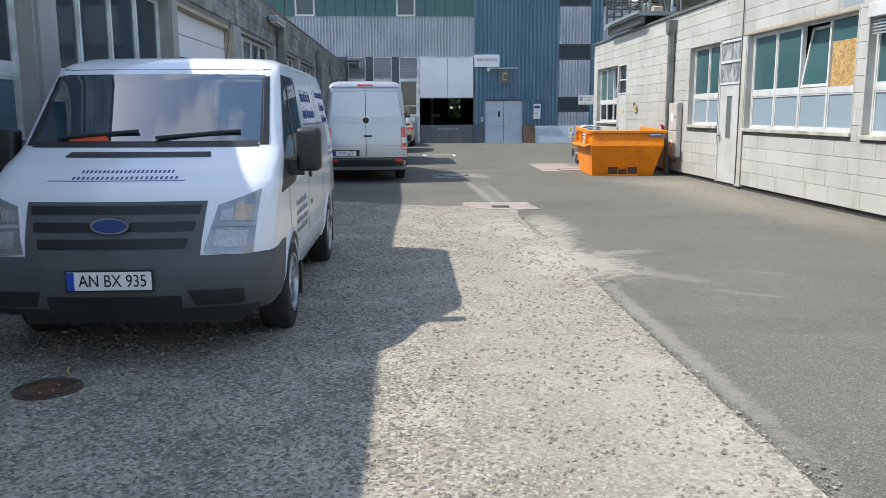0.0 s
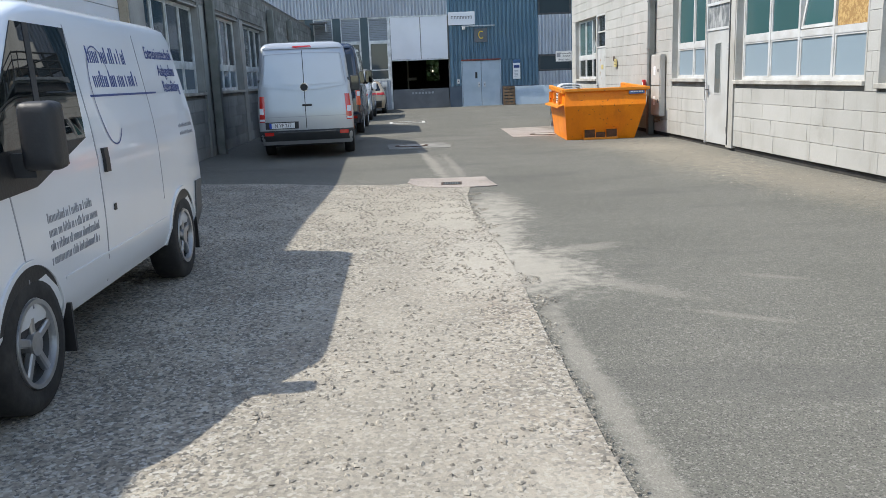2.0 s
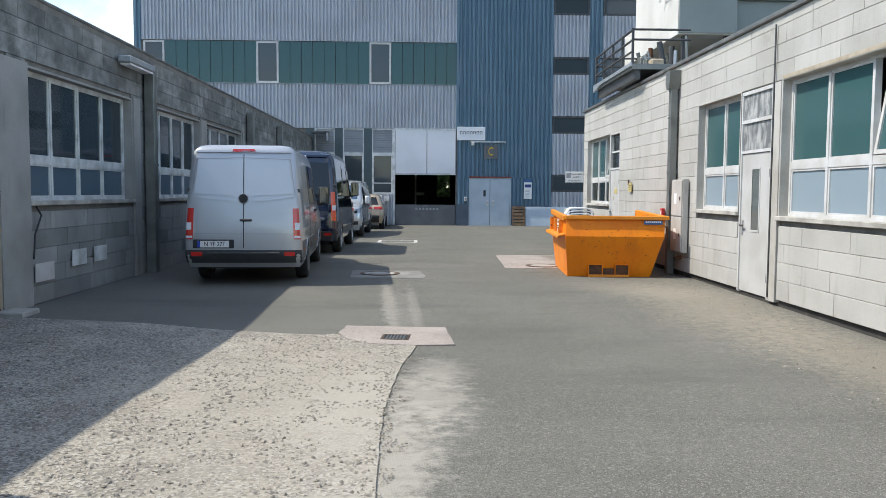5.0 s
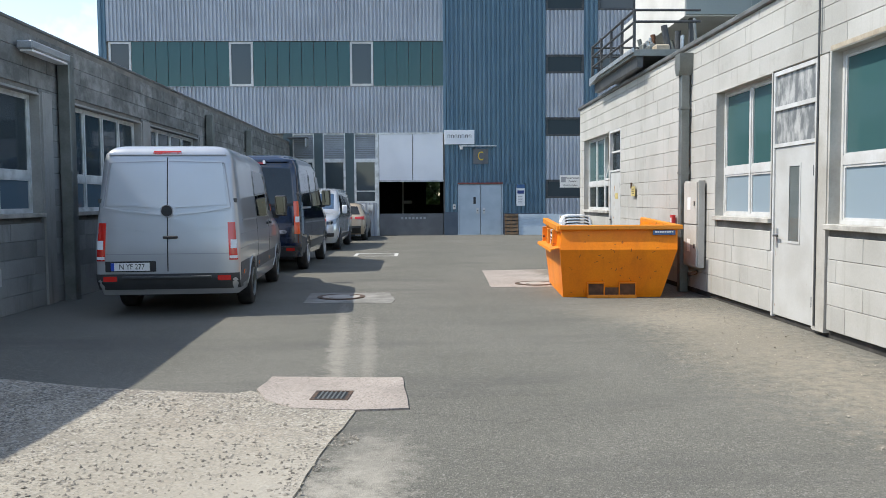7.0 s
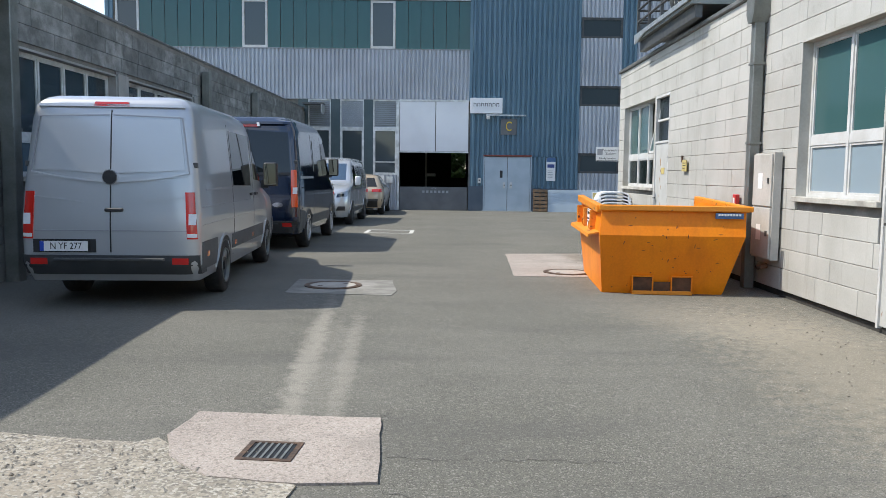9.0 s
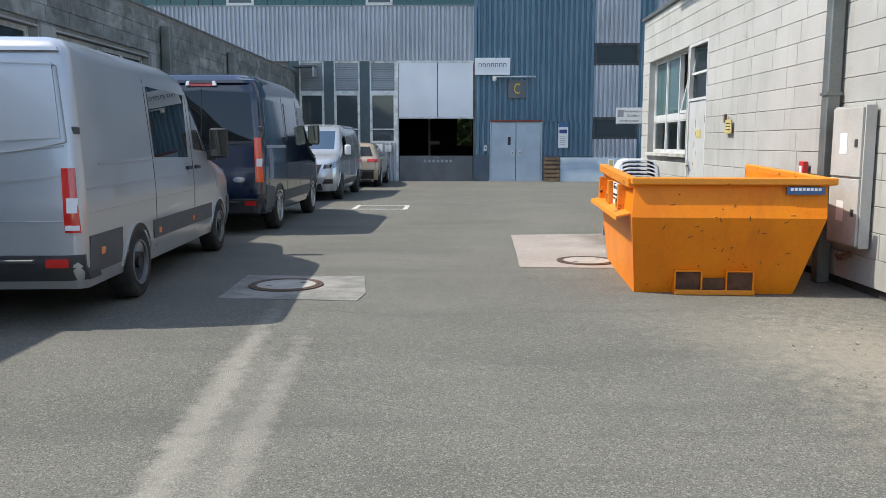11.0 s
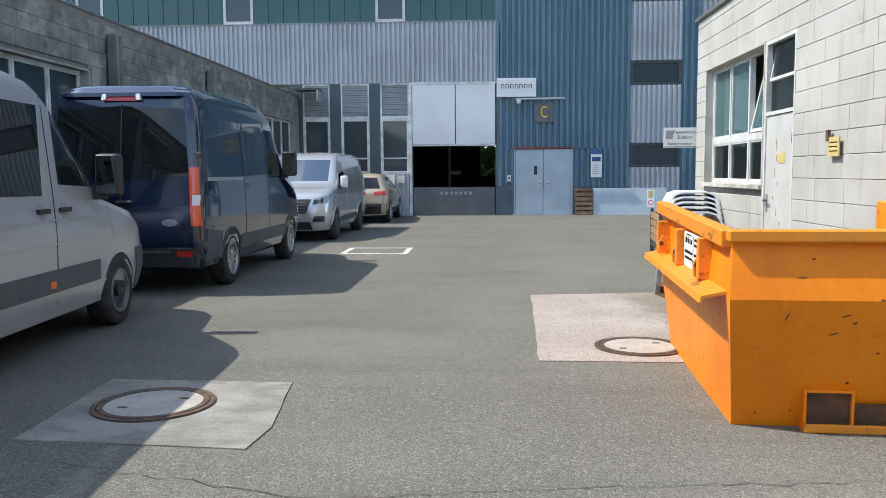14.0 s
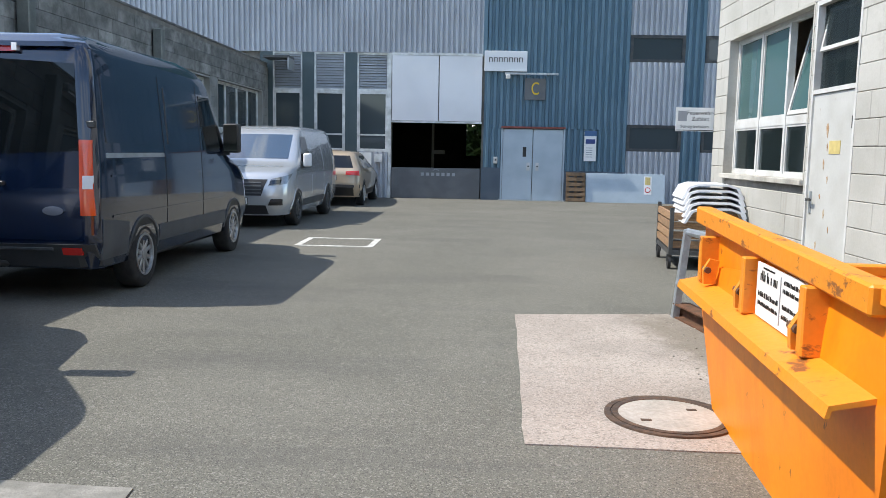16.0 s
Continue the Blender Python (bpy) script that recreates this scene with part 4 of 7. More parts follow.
part("door_frame", boxes((LX - 0.3, 12.45, 0.03, LX + 0.02, 12.5, 3.1), (LX - 0.11, 16.05, 0.03, LX + 0.02, 16.105, 3.1), (LX - 0.3, 12.5, 3.085, LX + 0.02, 16.05, 3.14)), timber_frame, gd)
part("rail", boxes((LX - 0.36, 16.3, 0.03, LX - 0.31, 16.34, 3.0)), steel_pale, gd)
cab2 = thing("workshop_cabinet", "yellow steel cabinet inside dim garage", "cabinet")
part("body", boxes((-6.4, 15.6, 0.03, -5.6, 17.4, 2.6), bevel=0.02), sign_yellow, cab2)
for i in range(3):
    part("drawer", boxes((-5.6, 15.65, 0.15 + i * 0.8, -5.57, 17.35, 0.85 + i * 0.8)), timber_frame, cab2)
for y in (18.1, 18.9):
    p = part("patch_block", boxes((LX + 0.025, y, 0.42, LX + 0.036, y + 0.5, 0.66)), frame_grey, wall_l, "lighter replaced block")
part("patch_block", boxes((LX + 0.025, 16.95, 0.3, LX + 0.036, 17.5, 0.55)), frame_white, wall_l, "white replaced block")

# ---- roof plant on the right building ----
plat = thing("roof_platform", "dark steel platform with railing on flat roof", "platform")
part("deck", boxes((6.7, 24.1, 4.30, 9.0, 28.0, 4.42)), zinc, plat)
part("beam", boxes((6.78, 24.15, 4.09, 6.9, 27.95, 4.30)), dark_steel, plat)
part("edge_plate", prism([(24.05, 4.44), (28.02, 4.44), (28.02, 4.26), (27.2, 4.36), (24.05, 4.36)], "x", 6.66, 6.695), steel_pale, plat)
for y in (24.15, 25.1, 26.05, 27.0, 27.95):
    part("post", boxes((6.7, y - 0.025, 4.42, 6.75, y + 0.025, 5.2)), dark_steel, plat)
for z in (4.7, 4.95, 5.17):
    part("rail", tube((6.725, 24.1, z), (6.725, 28.0, z), 0.025), dark_steel, plat)
    part("rail", tube((6.725, 28.0, z), (8.6, 28.0, z), 0.025), dark_steel, plat)
    if z > 4.8:
        part("rail", tube((6.725, 24.12, z), (8.0, 24.12, z), 0.025), dark_steel, plat)
plant = thing("roof_machinery", "tangle of pipes and pumps on roof platform", "machinery")
rng = random.Random(8)
for i in range(16):
    y, x = rng.uniform(24.6, 27.8), rng.uniform(7.3, 8.4)
    part("pipe", tube((x, y, 4.43), (x + rng.uniform(-0.2, 0.2), y, rng.uniform(4.7, 5.3)), rng.uniform(0.025, 0.07)), rng.choice((zinc, dark_steel, rust, steel_pale)), plant)
for i in range(6):
    y = 24.7 + i * 0.5
    part("pump", boxes((7.3, y, 4.425, 7.6, y + 0.28, 4.6 + 0.25 * rng.random()), bevel=0.03), rng.choice((zinc, dark_steel, timber_frame)), plant)
tower = thing("concrete_tower", "tall grey-green rendered tower behind the roof edge", "tower")
part("shaft", boxes((8.05, 25.3, 6.12, 14.0, 29.0, 17.0)), tower_mat, tower)
part("lit_side", boxes((8.0, 25.35, 6.12, 8.046, 28.9, 17.0)), tower_lit, tower)
part("cantilever_box", boxes((7.98, 25.0, 5.25, 9.35, 30.0, 6.11)), tower_lit, tower)
# Darker plate colours the box front as its shaded side.
part("box_shade_face", boxes((8.0, 24.96, 5.28, 9.33, 24.996, 6.08)), tower_mat, tower)
part("base", boxes((9.36, 25.4, 4.02, 14.0, 29.0, 6.115)), tower_mat, tower)
for x in (8.2, 9.2):
    for y in (25.2, 29.6):
        part("leg", boxes((x - 0.06, y - 0.06, 4.425, x + 0.06, y + 0.06, 5.25)), dark_steel, tower)
for x in (9.5, 10.4, 12.0):
    part("seam", boxes((x, 25.27, 6.12, x + 0.05, 25.296, 17.0)), tower_mat, tower)
lad = thing("wall_ladder", "white caged ladder up the tower side", "ladder")
for y in (25.6, 26.1):
    part("rail", tube((7.85, y, 6.2), (7.85, y, 15), 0.025, 6), frame_white, lad)
for i in range(26):
    part("rung", tube((7.85, 25.6, 6.4 + i * 0.33), (7.85, 26.1, 6.4 + i * 0.33), 0.016, 6), frame_white, lad)
for i in range(8):
    part("stay", tube((7.85, 25.6, 6.5 + i * 1.05), (8.0, 25.6, 6.5 + i * 1.05), 0.014, 6), frame_white, lad)


# ---- factory hall ----
def corrugated(name, x0, x1, z0, z1, y, pitch, depth, material, parent, label=""):
    n = max(1, round((x1 - x0) / pitch))
    p = (x1 - x0) / n
    prof = []
    for i in range(n):
        a = x0 + i * p
        prof += [(a, 0), (a + 0.30 * p, 0), (a + 0.45 * p, -depth), (a + 0.85 * p, -depth)]
    prof.append((x1, 0))
    bm = bmesh.new()
    lo, hi = [bm.verts.new((x, y + d, z0)) for x, d in prof], [bm.verts.new((x, y + d, z1)) for x, d in prof]
    for i in range(len(prof) - 1):
        bm.faces.new((lo[i], lo[i + 1], hi[i + 1], hi[i]))
    return part(name, bm, material, parent, label)


hall = thing("factory_hall", "tall factory hall clad in pale and blue corrugated sheet", "building")
HX0, HXS, HX1, HT = -11.3, 3.68, 26.0, 19.0
gate_hole, core_holes = (0.76, 3.62, 0.0, 4.49), [(0.76, 3.62, 0.0, 2.42)]
part("core", boxes(*[(a, FY + 0.06, lo, b, FY + 0.4, hi) for a, b, lo, hi in cells(HX0, HX1, -0.1, HT, core_holes)]), joint_mat, hall)
part("side_wall", boxes((HX0, FY + 0.4, 0, HX0 + 0.3, FY + 30, HT)), sheet_blue, hall)
part("roof", boxes((HX0, FY + 0.4, HT - 0.3, HX1, FY + 30, HT)), bitumen, hall)
bands = [(4.53, 6.56, "w"), (6.56, 8.52, "g"), (8.52, 10.58, "w"), (10.58, 12.5, "g"), (12.5, 14.5, "w"), (14.5, 16.45, "g"), (16.45, HT, "w")]
for z0, z1, kind in bands:
    if kind == "w":
        corrugated("pale_band", HX0 + 0.35, HXS, z0, z1, FY, 0.165, 0.06, sheet_white, hall, "pale corrugated band")
        part("drip_edge", boxes((HX0 + 0.35, FY - 0.06, z1 - 0.03, HXS, FY + 0.06, z1 + 0.012)), shutter_mat, hall)
        part("drip_edge", boxes((HX0 + 0.35, FY - 0.055, z0 - 0.012, HXS, FY + 0.06, z0 + 0.02)), shutter_mat, hall)
corrugated("corner_strip", HX0, HX0 + 0.35, 0, HT, FY, 0.17, 0.045, sheet_blue, hall)


def hall_window(x0, x1, z0, z1, fm, gm, bars=1, label=""):
    w = part("window", boxes((x0, FY - 0.03, z0, x0 + 0.09, FY + 0.06, z1), (x1 - 0.09, FY - 0.03, z0, x1, FY + 0.06, z1), (x0 + 0.09, FY - 0.03, z0, x1 - 0.09, FY + 0.06, z0 + 0.09), (x0 + 0.09, FY - 0.03, z1 - 0.09, x1 - 0.09, FY + 0.06, z1)), fm, hall, label)
    step = (x1 - x0 - 0.18) / bars
    for i in range(bars):
        part("pane", boxes((x0 + 0.09 + i * step + 0.04 * (i > 0), FY + 0.01, z0 + 0.09, x0 + 0.09 + (i + 1) * step - 0.04 * (i < bars - 1), FY + 0.03, z1 - 0.09)), gm, w)
        if i:
            part("mullion", boxes((x0 + 0.05 + i * step, FY - 0.02, z0 + 0.09, x0 + 0.13 + i * step, FY + 0.05, z1 - 0.09)), fm, w)


for bi, (z0, z1) in enumerate(((6.58, 8.49), (10.6, 12.47), (14.52, 16.42))):
    spans = [(-10.86, -9.9), (-5.68, -4.65), (-0.44, 0.57)] if bi != 1 else [(-10.86, -9.9), (-1.37, 3.66)]
    for x0, x1 in spans:
        if x1 - x0 < 2:
            hall_window(x0, x1, z0, z1, frame_white, pane_far, 1, "white-framed ventilation window")
        else:
            part("white_infill", boxes((x0, FY - 0.02, z0, x1, FY + 0.02, z1)), panel_white, hall, "white panelled infill")
            for a in (-0.3, 1.78):
                w = part("window", boxes((a, FY - 0.06, 10.6, a + 1.45, FY - 0.021, 10.7), (a, FY - 0.06, 12.3, a + 1.45, FY - 0.021, 12.4), (a, FY - 0.06, 10.7, a + 0.1, FY - 0.021, 12.3), (a + 1.35, FY - 0.06, 10.7, a + 1.45, FY - 0.021, 12.3), (a + 0.65, FY - 0.06, 10.7, a + 0.8, FY - 0.021, 12.3)), frame_white, hall)
                for b in (a + 0.1, a + 0.8):
                    part("pane", boxes((b, FY - 0.04, 10.7, b + 0.55, FY - 0.0215, 12.3)), pane_bluegl, w)
    cuts = [HX0 + 0.35] + [v for s in spans for v in s] + [HXS]
    for a, b in zip(cuts[::2], cuts[1::2]):
        n = max(1, round((b - a) / 0.5))
        for i in range(n):
            if b - a > 0.1:
                part("glass_plank", boxes((a + (b - a) * i / n + 0.012, FY - 0.005 + 0.004 * (i % 2), z0, a + (b - a) * (i + 1) / n - 0.012, FY + 0.03, z1)), pane_green, hall)
# blue stair tower
cols = [(8.15, 9.83), (10.45, 12.12), (12.75, 14.4)]
edges = [HXS] + [v for c in cols for v in c] + [HX1]
for a, b in zip(edges[::2], edges[1::2]):
    lo = 2.26 if a < 5 else 0.0
    if a < 5:
        corrugated("blue_sheet", a, 4.24, 1.02, lo, FY, 0.2, 0.06, sheet_blue, hall)
        corrugated("blue_sheet", 6.24, b, 0.96, lo, FY, 0.2, 0.06, sheet_blue, hall)
        part("base_plate", boxes((3.63, FY - 0.05, 0, 4.24, FY + 0.06, 1.02)), blue_dark, hall)
        part("base_plate", boxes((6.24, FY - 0.05, 0, b, FY + 0.06, 0.96)), blue_dark, hall)
    corrugated("blue_sheet", a, b, lo, HT, FY, 0.2, 0.06, sheet_blue, hall, "blue corrugated sheet")
for x0, x1 in cols:
    tops, z = [2.43 + 2.74 * i for i in range(6)], 0.0
    for zt in tops:
        corrugated("pale_panel", x0, x1, z, zt - 0.82, FY, 0.17, 0.06, sheet_white, hall, "pale corrugated panel")
        hall_window(x0, x1, zt - 0.82, zt, dark_steel, pane_far, 1, "dark low stair window")
        z = zt
    corrugated("pale_panel", x0, x1, z, HT, FY, 0.17, 0.06, sheet_white, hall)
part("seam_strip", boxes((HXS - 0.06, FY - 0.08, 4.5, HXS + 0.06, FY - 0.046, HT)), sheet_blue, hall)
# ground floor bays
for x0, x1 in ((-3.0, -2.06), (-1.68, -0.70), (-0.32, 0.67)):
    lv = part("louvre", boxes((x0, FY - 0.02, 3.34, x1, FY + 0.06, 3.40), (x0, FY - 0.02, 4.46, x1, FY + 0.06, 4.53), (x0, FY - 0.02, 3.4, x0 + 0.05, FY + 0.06, 4.46), (x1 - 0.05, FY - 0.02, 3.4, x1, FY + 0.06, 4.46)), frame_grey, hall, "grey louvred vent")
    for i in range(13):
        part("slat", prism([(FY + 0.04, 3.40 + i * 0.082), (FY - 0.01, 3.40 + i * 0.082), (FY + 0.03, 3.47 + i * 0.082)], "x", x0 + 0.05, x1 - 0.05), shutter_mat, lv)
    hall_window(x0, x1, 1.45, 3.335, frame_grey, pane_far, 1, "tall grey window")
    part("rail", boxes((x0 + 0.09, FY - 0.02, 1.95, x1 - 0.09, FY + 0.04, 2.0)), frame_grey, hall)
    corrugated("apron", x0, x1, 0, 1.45, FY, 0.165, 0.06, sheet_white, hall)
for x0, x1 in ((-3.4, -3.0), (-2.06, -1.68), (-0.70, -0.32)):
    part("teal_strip", boxes((x0, FY - 0.03, 0.0, x1, FY + 0.06, 4.53)), teal_strip, hall, "dark teal strip between windows")
part("pale_strip", boxes((0.67, FY - 0.05, 0, 0.76, FY + 0.06, 4.53)), frame_grey, hall)
gate = thing("hall_gate", "white panelled gate, lower part open with grey barrier", "gate", kind="structure")
for a, b in ((0.78, 2.24), (2.27, 3.60)):
    part("panel", boxes((a, FY - 0.05, 2.44, b, FY + 0.02, 4.46), bevel=0.01), panel_white, gate)
part("gate_frame", boxes((0.76, FY - 0.06, 4.462, 3.62, FY + 0.05, 4.53), (0.76, FY - 0.055, 2.38, 3.62, FY + 0.1, 2.43)), frame_grey, gate)
part("barrier", boxes((0.78, FY + 0.02, 0, 3.60, FY + 0.1, 0.97), bevel=0.01), gate_grey, gate, "grey lower barrier")
for i in range(7):
    x = 1.72 + i * 0.165
    part("letter_bar", boxes((x, FY + 0.012, 0.72, x + 0.10, FY + 0.0195, 0.82)), shutter_mat, gate)
part("emblem", prism([(2.1, 0.90), (2.2, 0.95), (2.3, 0.90), (2.3, 0.88), (2.2, 0.93), (2.1, 0.88)], "y", FY + 0.012, FY + 0.0195), shutter_mat, gate)
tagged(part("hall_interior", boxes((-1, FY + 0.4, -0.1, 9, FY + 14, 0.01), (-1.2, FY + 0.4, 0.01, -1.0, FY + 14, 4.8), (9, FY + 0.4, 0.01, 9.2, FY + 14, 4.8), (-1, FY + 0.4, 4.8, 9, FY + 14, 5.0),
                                   *[(a, FY + 13.8, lo, b, FY + 14, hi) for a, b, lo, hi in cells(-1, 9, 0.01, 4.8, [(2.95, 3.8, 1.3, 2.9)])]), hall_shade), "hall interior coloured near black for shade, bright far openings", "interior", kind="structure")
hw = thing("hall_window_post", "white window frame inside dark hall", "window frame")
part("post", boxes((1.6, FY + 8, 0.01, 1.70, FY + 8.1, 2.6)), frame_white, hw)
part("rail", boxes((1.70, FY + 8, 1.38, 2.15, FY + 8.1, 1.55)), frame_white, hw)
# Leafy backdrop, made up so the far opening shows green.
hedge_bm = bmesh.new()
rng = random.Random(5)
for i in range(3500):
    p = Vector((rng.uniform(-2, 9), FY + 33 + rng.uniform(0, 3), rng.uniform(0, 4.5)))
    a, b = Vector((rng.uniform(-1, 1), rng.uniform(-1, 1), rng.uniform(-1, 1))) * 0.3, Vector((rng.uniform(-1, 1), rng.uniform(-1, 1), rng.uniform(-1, 1))) * 0.3
    hedge_bm.faces.new([hedge_bm.verts.new(p + q) for q in (a, b, -a, -b)])
tagged(part("hedge", hedge_bm, foliage), "leafy green backdrop added behind the far hall opening", "hedge", kind="stuff")
sd = thing("steel_door", "pale blue double steel door with black slot window", "door", kind="structure")
part("door_frame", boxes((4.24, FY - 0.04, 0, 4.29, FY + 0.06, 2.26), (6.19, FY - 0.04, 0, 6.24, FY + 0.06, 2.26)), door_blue, sd)
part("lintel", boxes((4.24, FY - 0.09, 2.262, 6.24, FY + 0.05, 2.32)), red_trim, sd, "red oxide lintel")
for a, b in ((4.30, 5.23), (5.25, 6.18)):
    lf = part("leaf", boxes((a, FY - 0.03, 0.03, b, FY + 0.02, 2.24), bevel=0.008), door_blue, sd)
    hx = 5.06 if a < 5 else 5.34
    part("handle", boxes((hx, FY - 0.045, 0.95, hx + 0.1, FY - 0.031, 1.2)), frame_white, lf)
    part("lever", boxes((hx + 0.03, FY - 0.07, 1.06, hx + 0.08, FY - 0.046, 1.1)), dark_steel, lf)
part("slot_window", boxes((4.93, FY - 0.036, 1.38, 5.04, FY - 0.031, 1.68)), black_plastic, sd, "black slot window")
part("threshold", boxes((4.2, FY - 0.12, 0.0, 6.28, FY + 0.02, 0.028)), steel_pale, sd)
bell = thing("door_buzzer", "small grey buzzer box beside steel door", "buzzer")
part("body", boxes((4.02, FY - 0.1, 1.15, 4.14, FY - 0.052, 1.36), bevel=0.006), frame_white, bell)
part("button", boxes((4.05, FY - 0.106, 1.24, 4.11, FY - 0.101, 1.30)), dark_steel, bell)
s1 = thing("company_sign", "white company sign board on blue wall", "sign")
part("board", boxes((3.66, FY - 0.16, 4.0, 4.98, FY - 0.09, 4.62), bevel=0.008), panel_white, s1)
part("bracket", boxes((3.8, FY - 0.09, 4.1, 3.9, FY - 0.051, 4.5), (4.7, FY - 0.09, 4.1, 4.8, FY - 0.051, 4.5)), steel_pale, s1)
for i in range(7):
    x = 3.80 + i * 0.155
    part("letter_bar", boxes((x, FY - 0.166, 4.28, x + 0.022, FY - 0.161, 4.42), (x + 0.022, FY - 0.166, 4.398, x + 0.10, FY - 0.161, 4.42), (x + 0.09, FY - 0.166, 4.28, x + 0.112, FY - 0.161, 4.398)), ink_black, s1)
s2 = thing("gate_letter_sign", "dark square sign with yellow letter C", "sign")
part("board", boxes((4.93, FY - 0.10, 3.14, 5.58, FY - 0.052, 3.80), bevel=0.006), gate_grey, s2)
lettering("letter", "C", 0.60, pose(5.255, FY - 0.104, 3.47, 90, 0, 0) @ Matrix.Diagonal((0.62, 0.92, 1, 1)), ink_yellow, s2, "yellow letter C")
arm = thing("wall_lamp", "slim pale lamp arm above the letter sign", "lamp")
part("arm", boxes((4.30, FY - 0.30, 3.89, 5.95, FY - 0.22, 3.95), bevel=0.01), steel_pale, arm)
part("mount", boxes((4.55, FY - 0.22, 3.9, 4.63, FY - 0.051, 3.94), (5.6, FY - 0.22, 3.9, 5.68, FY - 0.051, 3.94)), steel_pale, arm)
part("lamp_head", boxes((4.33, FY - 0.34, 3.76, 4.47, FY - 0.18, 3.889), bevel=0.02), frame_white, arm)
nt1 = thing("notice_board", "tall white notice plate with blue heading", "sign")
part("plate", boxes((6.84, FY - 0.08, 1.28, 7.21, FY - 0.051, 2.22)), plate_white, nt1)
part("heading", boxes((6.84, FY - 0.084, 2.06, 7.21, FY - 0.0805, 2.22)), sign_blue, nt1)
part("blue_field", boxes((6.88, FY - 0.084, 1.82, 7.17, FY - 0.0805, 1.96)), ink_blue, nt1)
for i in range(5):
    part("text_bar", boxes((6.9, FY - 0.084, 1.4 + i * 0.07, 7.1, FY - 0.0805, 1.42 + i * 0.07)), ink_grey, nt1)
pal = thing("pallet", "brown wooden pallet leaning against blue wall", "pallet", at=pose(6.6, FY - 0.28, 0, -8, 0, 0))
for i in range(6):
    part("board", boxes((-0.3, -0.02, 0.02 + i * 0.16, 0.3, 0.0, 0.13 + i * 0.16)), pallet_wood, pal)
for x in (-0.29, -0.04, 0.21):
    part("bearer", boxes((x, 0.001, 0.02, x + 0.08, 0.09, 0.93)), pallet_wood, pal)
wb = thing("leaning_panel", "large white panel leaning against hall wall", "panel", at=pose(8.15, FY - 0.25, 0, -9, 0, 0))
part("sheet", boxes((-1.23, 0, 0.0, 1.23, 0.05, 0.92), bevel=0.005), door_blue, wb)
st = part("sticker", boxes((0.58, -0.004, 0.28, 0.82, -0.001, 0.85)), plate_white, wb)
part("red_ring", prism([(0.7 + 0.09 * math.cos(i * 0.5236), 0.42 + 0.09 * math.sin(i * 0.5236)) for i in range(12)], "y", -0.007, -0.0045), sign_red, st)
part("white_disc", prism([(0.7 + 0.065 * math.cos(i * 0.5236), 0.42 + 0.065 * math.sin(i * 0.5236)) for i in range(12)], "y", -0.010, -0.0075), plate_white, st)
part("yellow_field", boxes((0.62, -0.007, 0.58, 0.78, -0.0045, 0.82)), sign_yellow, st)
fan = thing("wall_flap", "dark open flap at the end of the roof edge", "flap")
part("hood", boxes((-3.1, 43.6, 4.25, -2.3, 44.32, 4.32)), dark_steel, fan)
part("flap_side", boxes((-2.36, 43.6, 3.9, -2.3, 44.32, 4.249)), shutter_mat, fan)
info = thing("info_box", "white notice sheets and grey box beside gate", "notice")
part("box", boxes((0.25, FY - 0.16, 1.12, 0.5, FY - 0.05, 1.38)), frame_grey, info)
part("sheet", boxes((-0.25, FY - 0.07, 1.0, 0.15, FY - 0.05, 1.42)), plate_white, info)

# ---- cart, barrier, beams ----
cart = thing("crate_trolley", "wooden slatted trolley with black steel frame and castors", "trolley", at=pose(6.62, 30.0, 0, 0, 0, -6))
for x in (-0.45, 0.45):
    for y in (-0.72, 0.72):
        part("corner_post", boxes((x - 0.025, y - 0.025, 0.2, x + 0.025, y + 0.025, 0.82)), dark_steel, cart)
        wl = part("castor", tube((x - 0.02, y * 0.85, 0.09), (x + 0.02, y * 0.85, 0.09), 0.09, 14), black_plastic, cart)
        part("fork", boxes((x - 0.035, y * 0.85 - 0.03, 0.1, x + 0.035, y * 0.85 + 0.03, 0.2)), dark_steel, cart)
part("base_frame", boxes((-0.47, -0.74, 0.2, 0.47, 0.74, 0.26)), dark_steel, cart)
for i in range(4):
    z = 0.29 + i * 0.125
    for x in (-0.47, 0.44):
        part("slat", boxes((x, -0.7, z, x + 0.03, 0.7, z + 0.095)), wood_old, cart)
    for y in (-0.72, 0.69):
        part("slat", boxes((-0.42, y, z, 0.42, y + 0.03, z + 0.095)), wood_old, cart)
trays = thing("plastic_tray_stack", "stack of white plastic trays on the trolley", "tray", at=pose(6.66, 29.75, 0.62, 0, 0, -6))
for i in range(5):
    z, y = 0.02 + i * 0.075, -0.18 + i * 0.07
    tr = part("tray", prism([(-0.4, 0), (-0.32, 0.16), (-0.2, 0.2), (0.2, 0.2), (0.32, 0.16), (0.4, 0), (0.37, 0), (0.29, 0.14), (0.18, 0.175), (-0.18, 0.175), (-0.29, 0.14), (-0.37, 0)], "y", y - 0.55, y + 0.45), white_plastic, trays)
    tr.location = (0, 0, z)
bar = thing("steel_barrier", "galvanised steel tube barrier beside skip", "barrier")
part("end_leg", prism([(5.36, 0), (5.42, 0), (5.50, 0.83), (5.44, 0.83)], "y", 26.02, 26.10), steel_pale, bar)
part("end_leg", prism([(5.66, 0), (5.72, 0), (5.80, 0.83), (5.74, 0.83)], "y", 24.1, 24.18), steel_pale, bar)
part("top_rail", tube((5.47, 26.06, 0.81), (5.77, 24.14, 0.81), 0.035), steel_pale, bar)
part("low_rail", tube((5.41, 26.06, 0.33), (5.71, 24.14, 0.33), 0.035), steel_pale, bar)
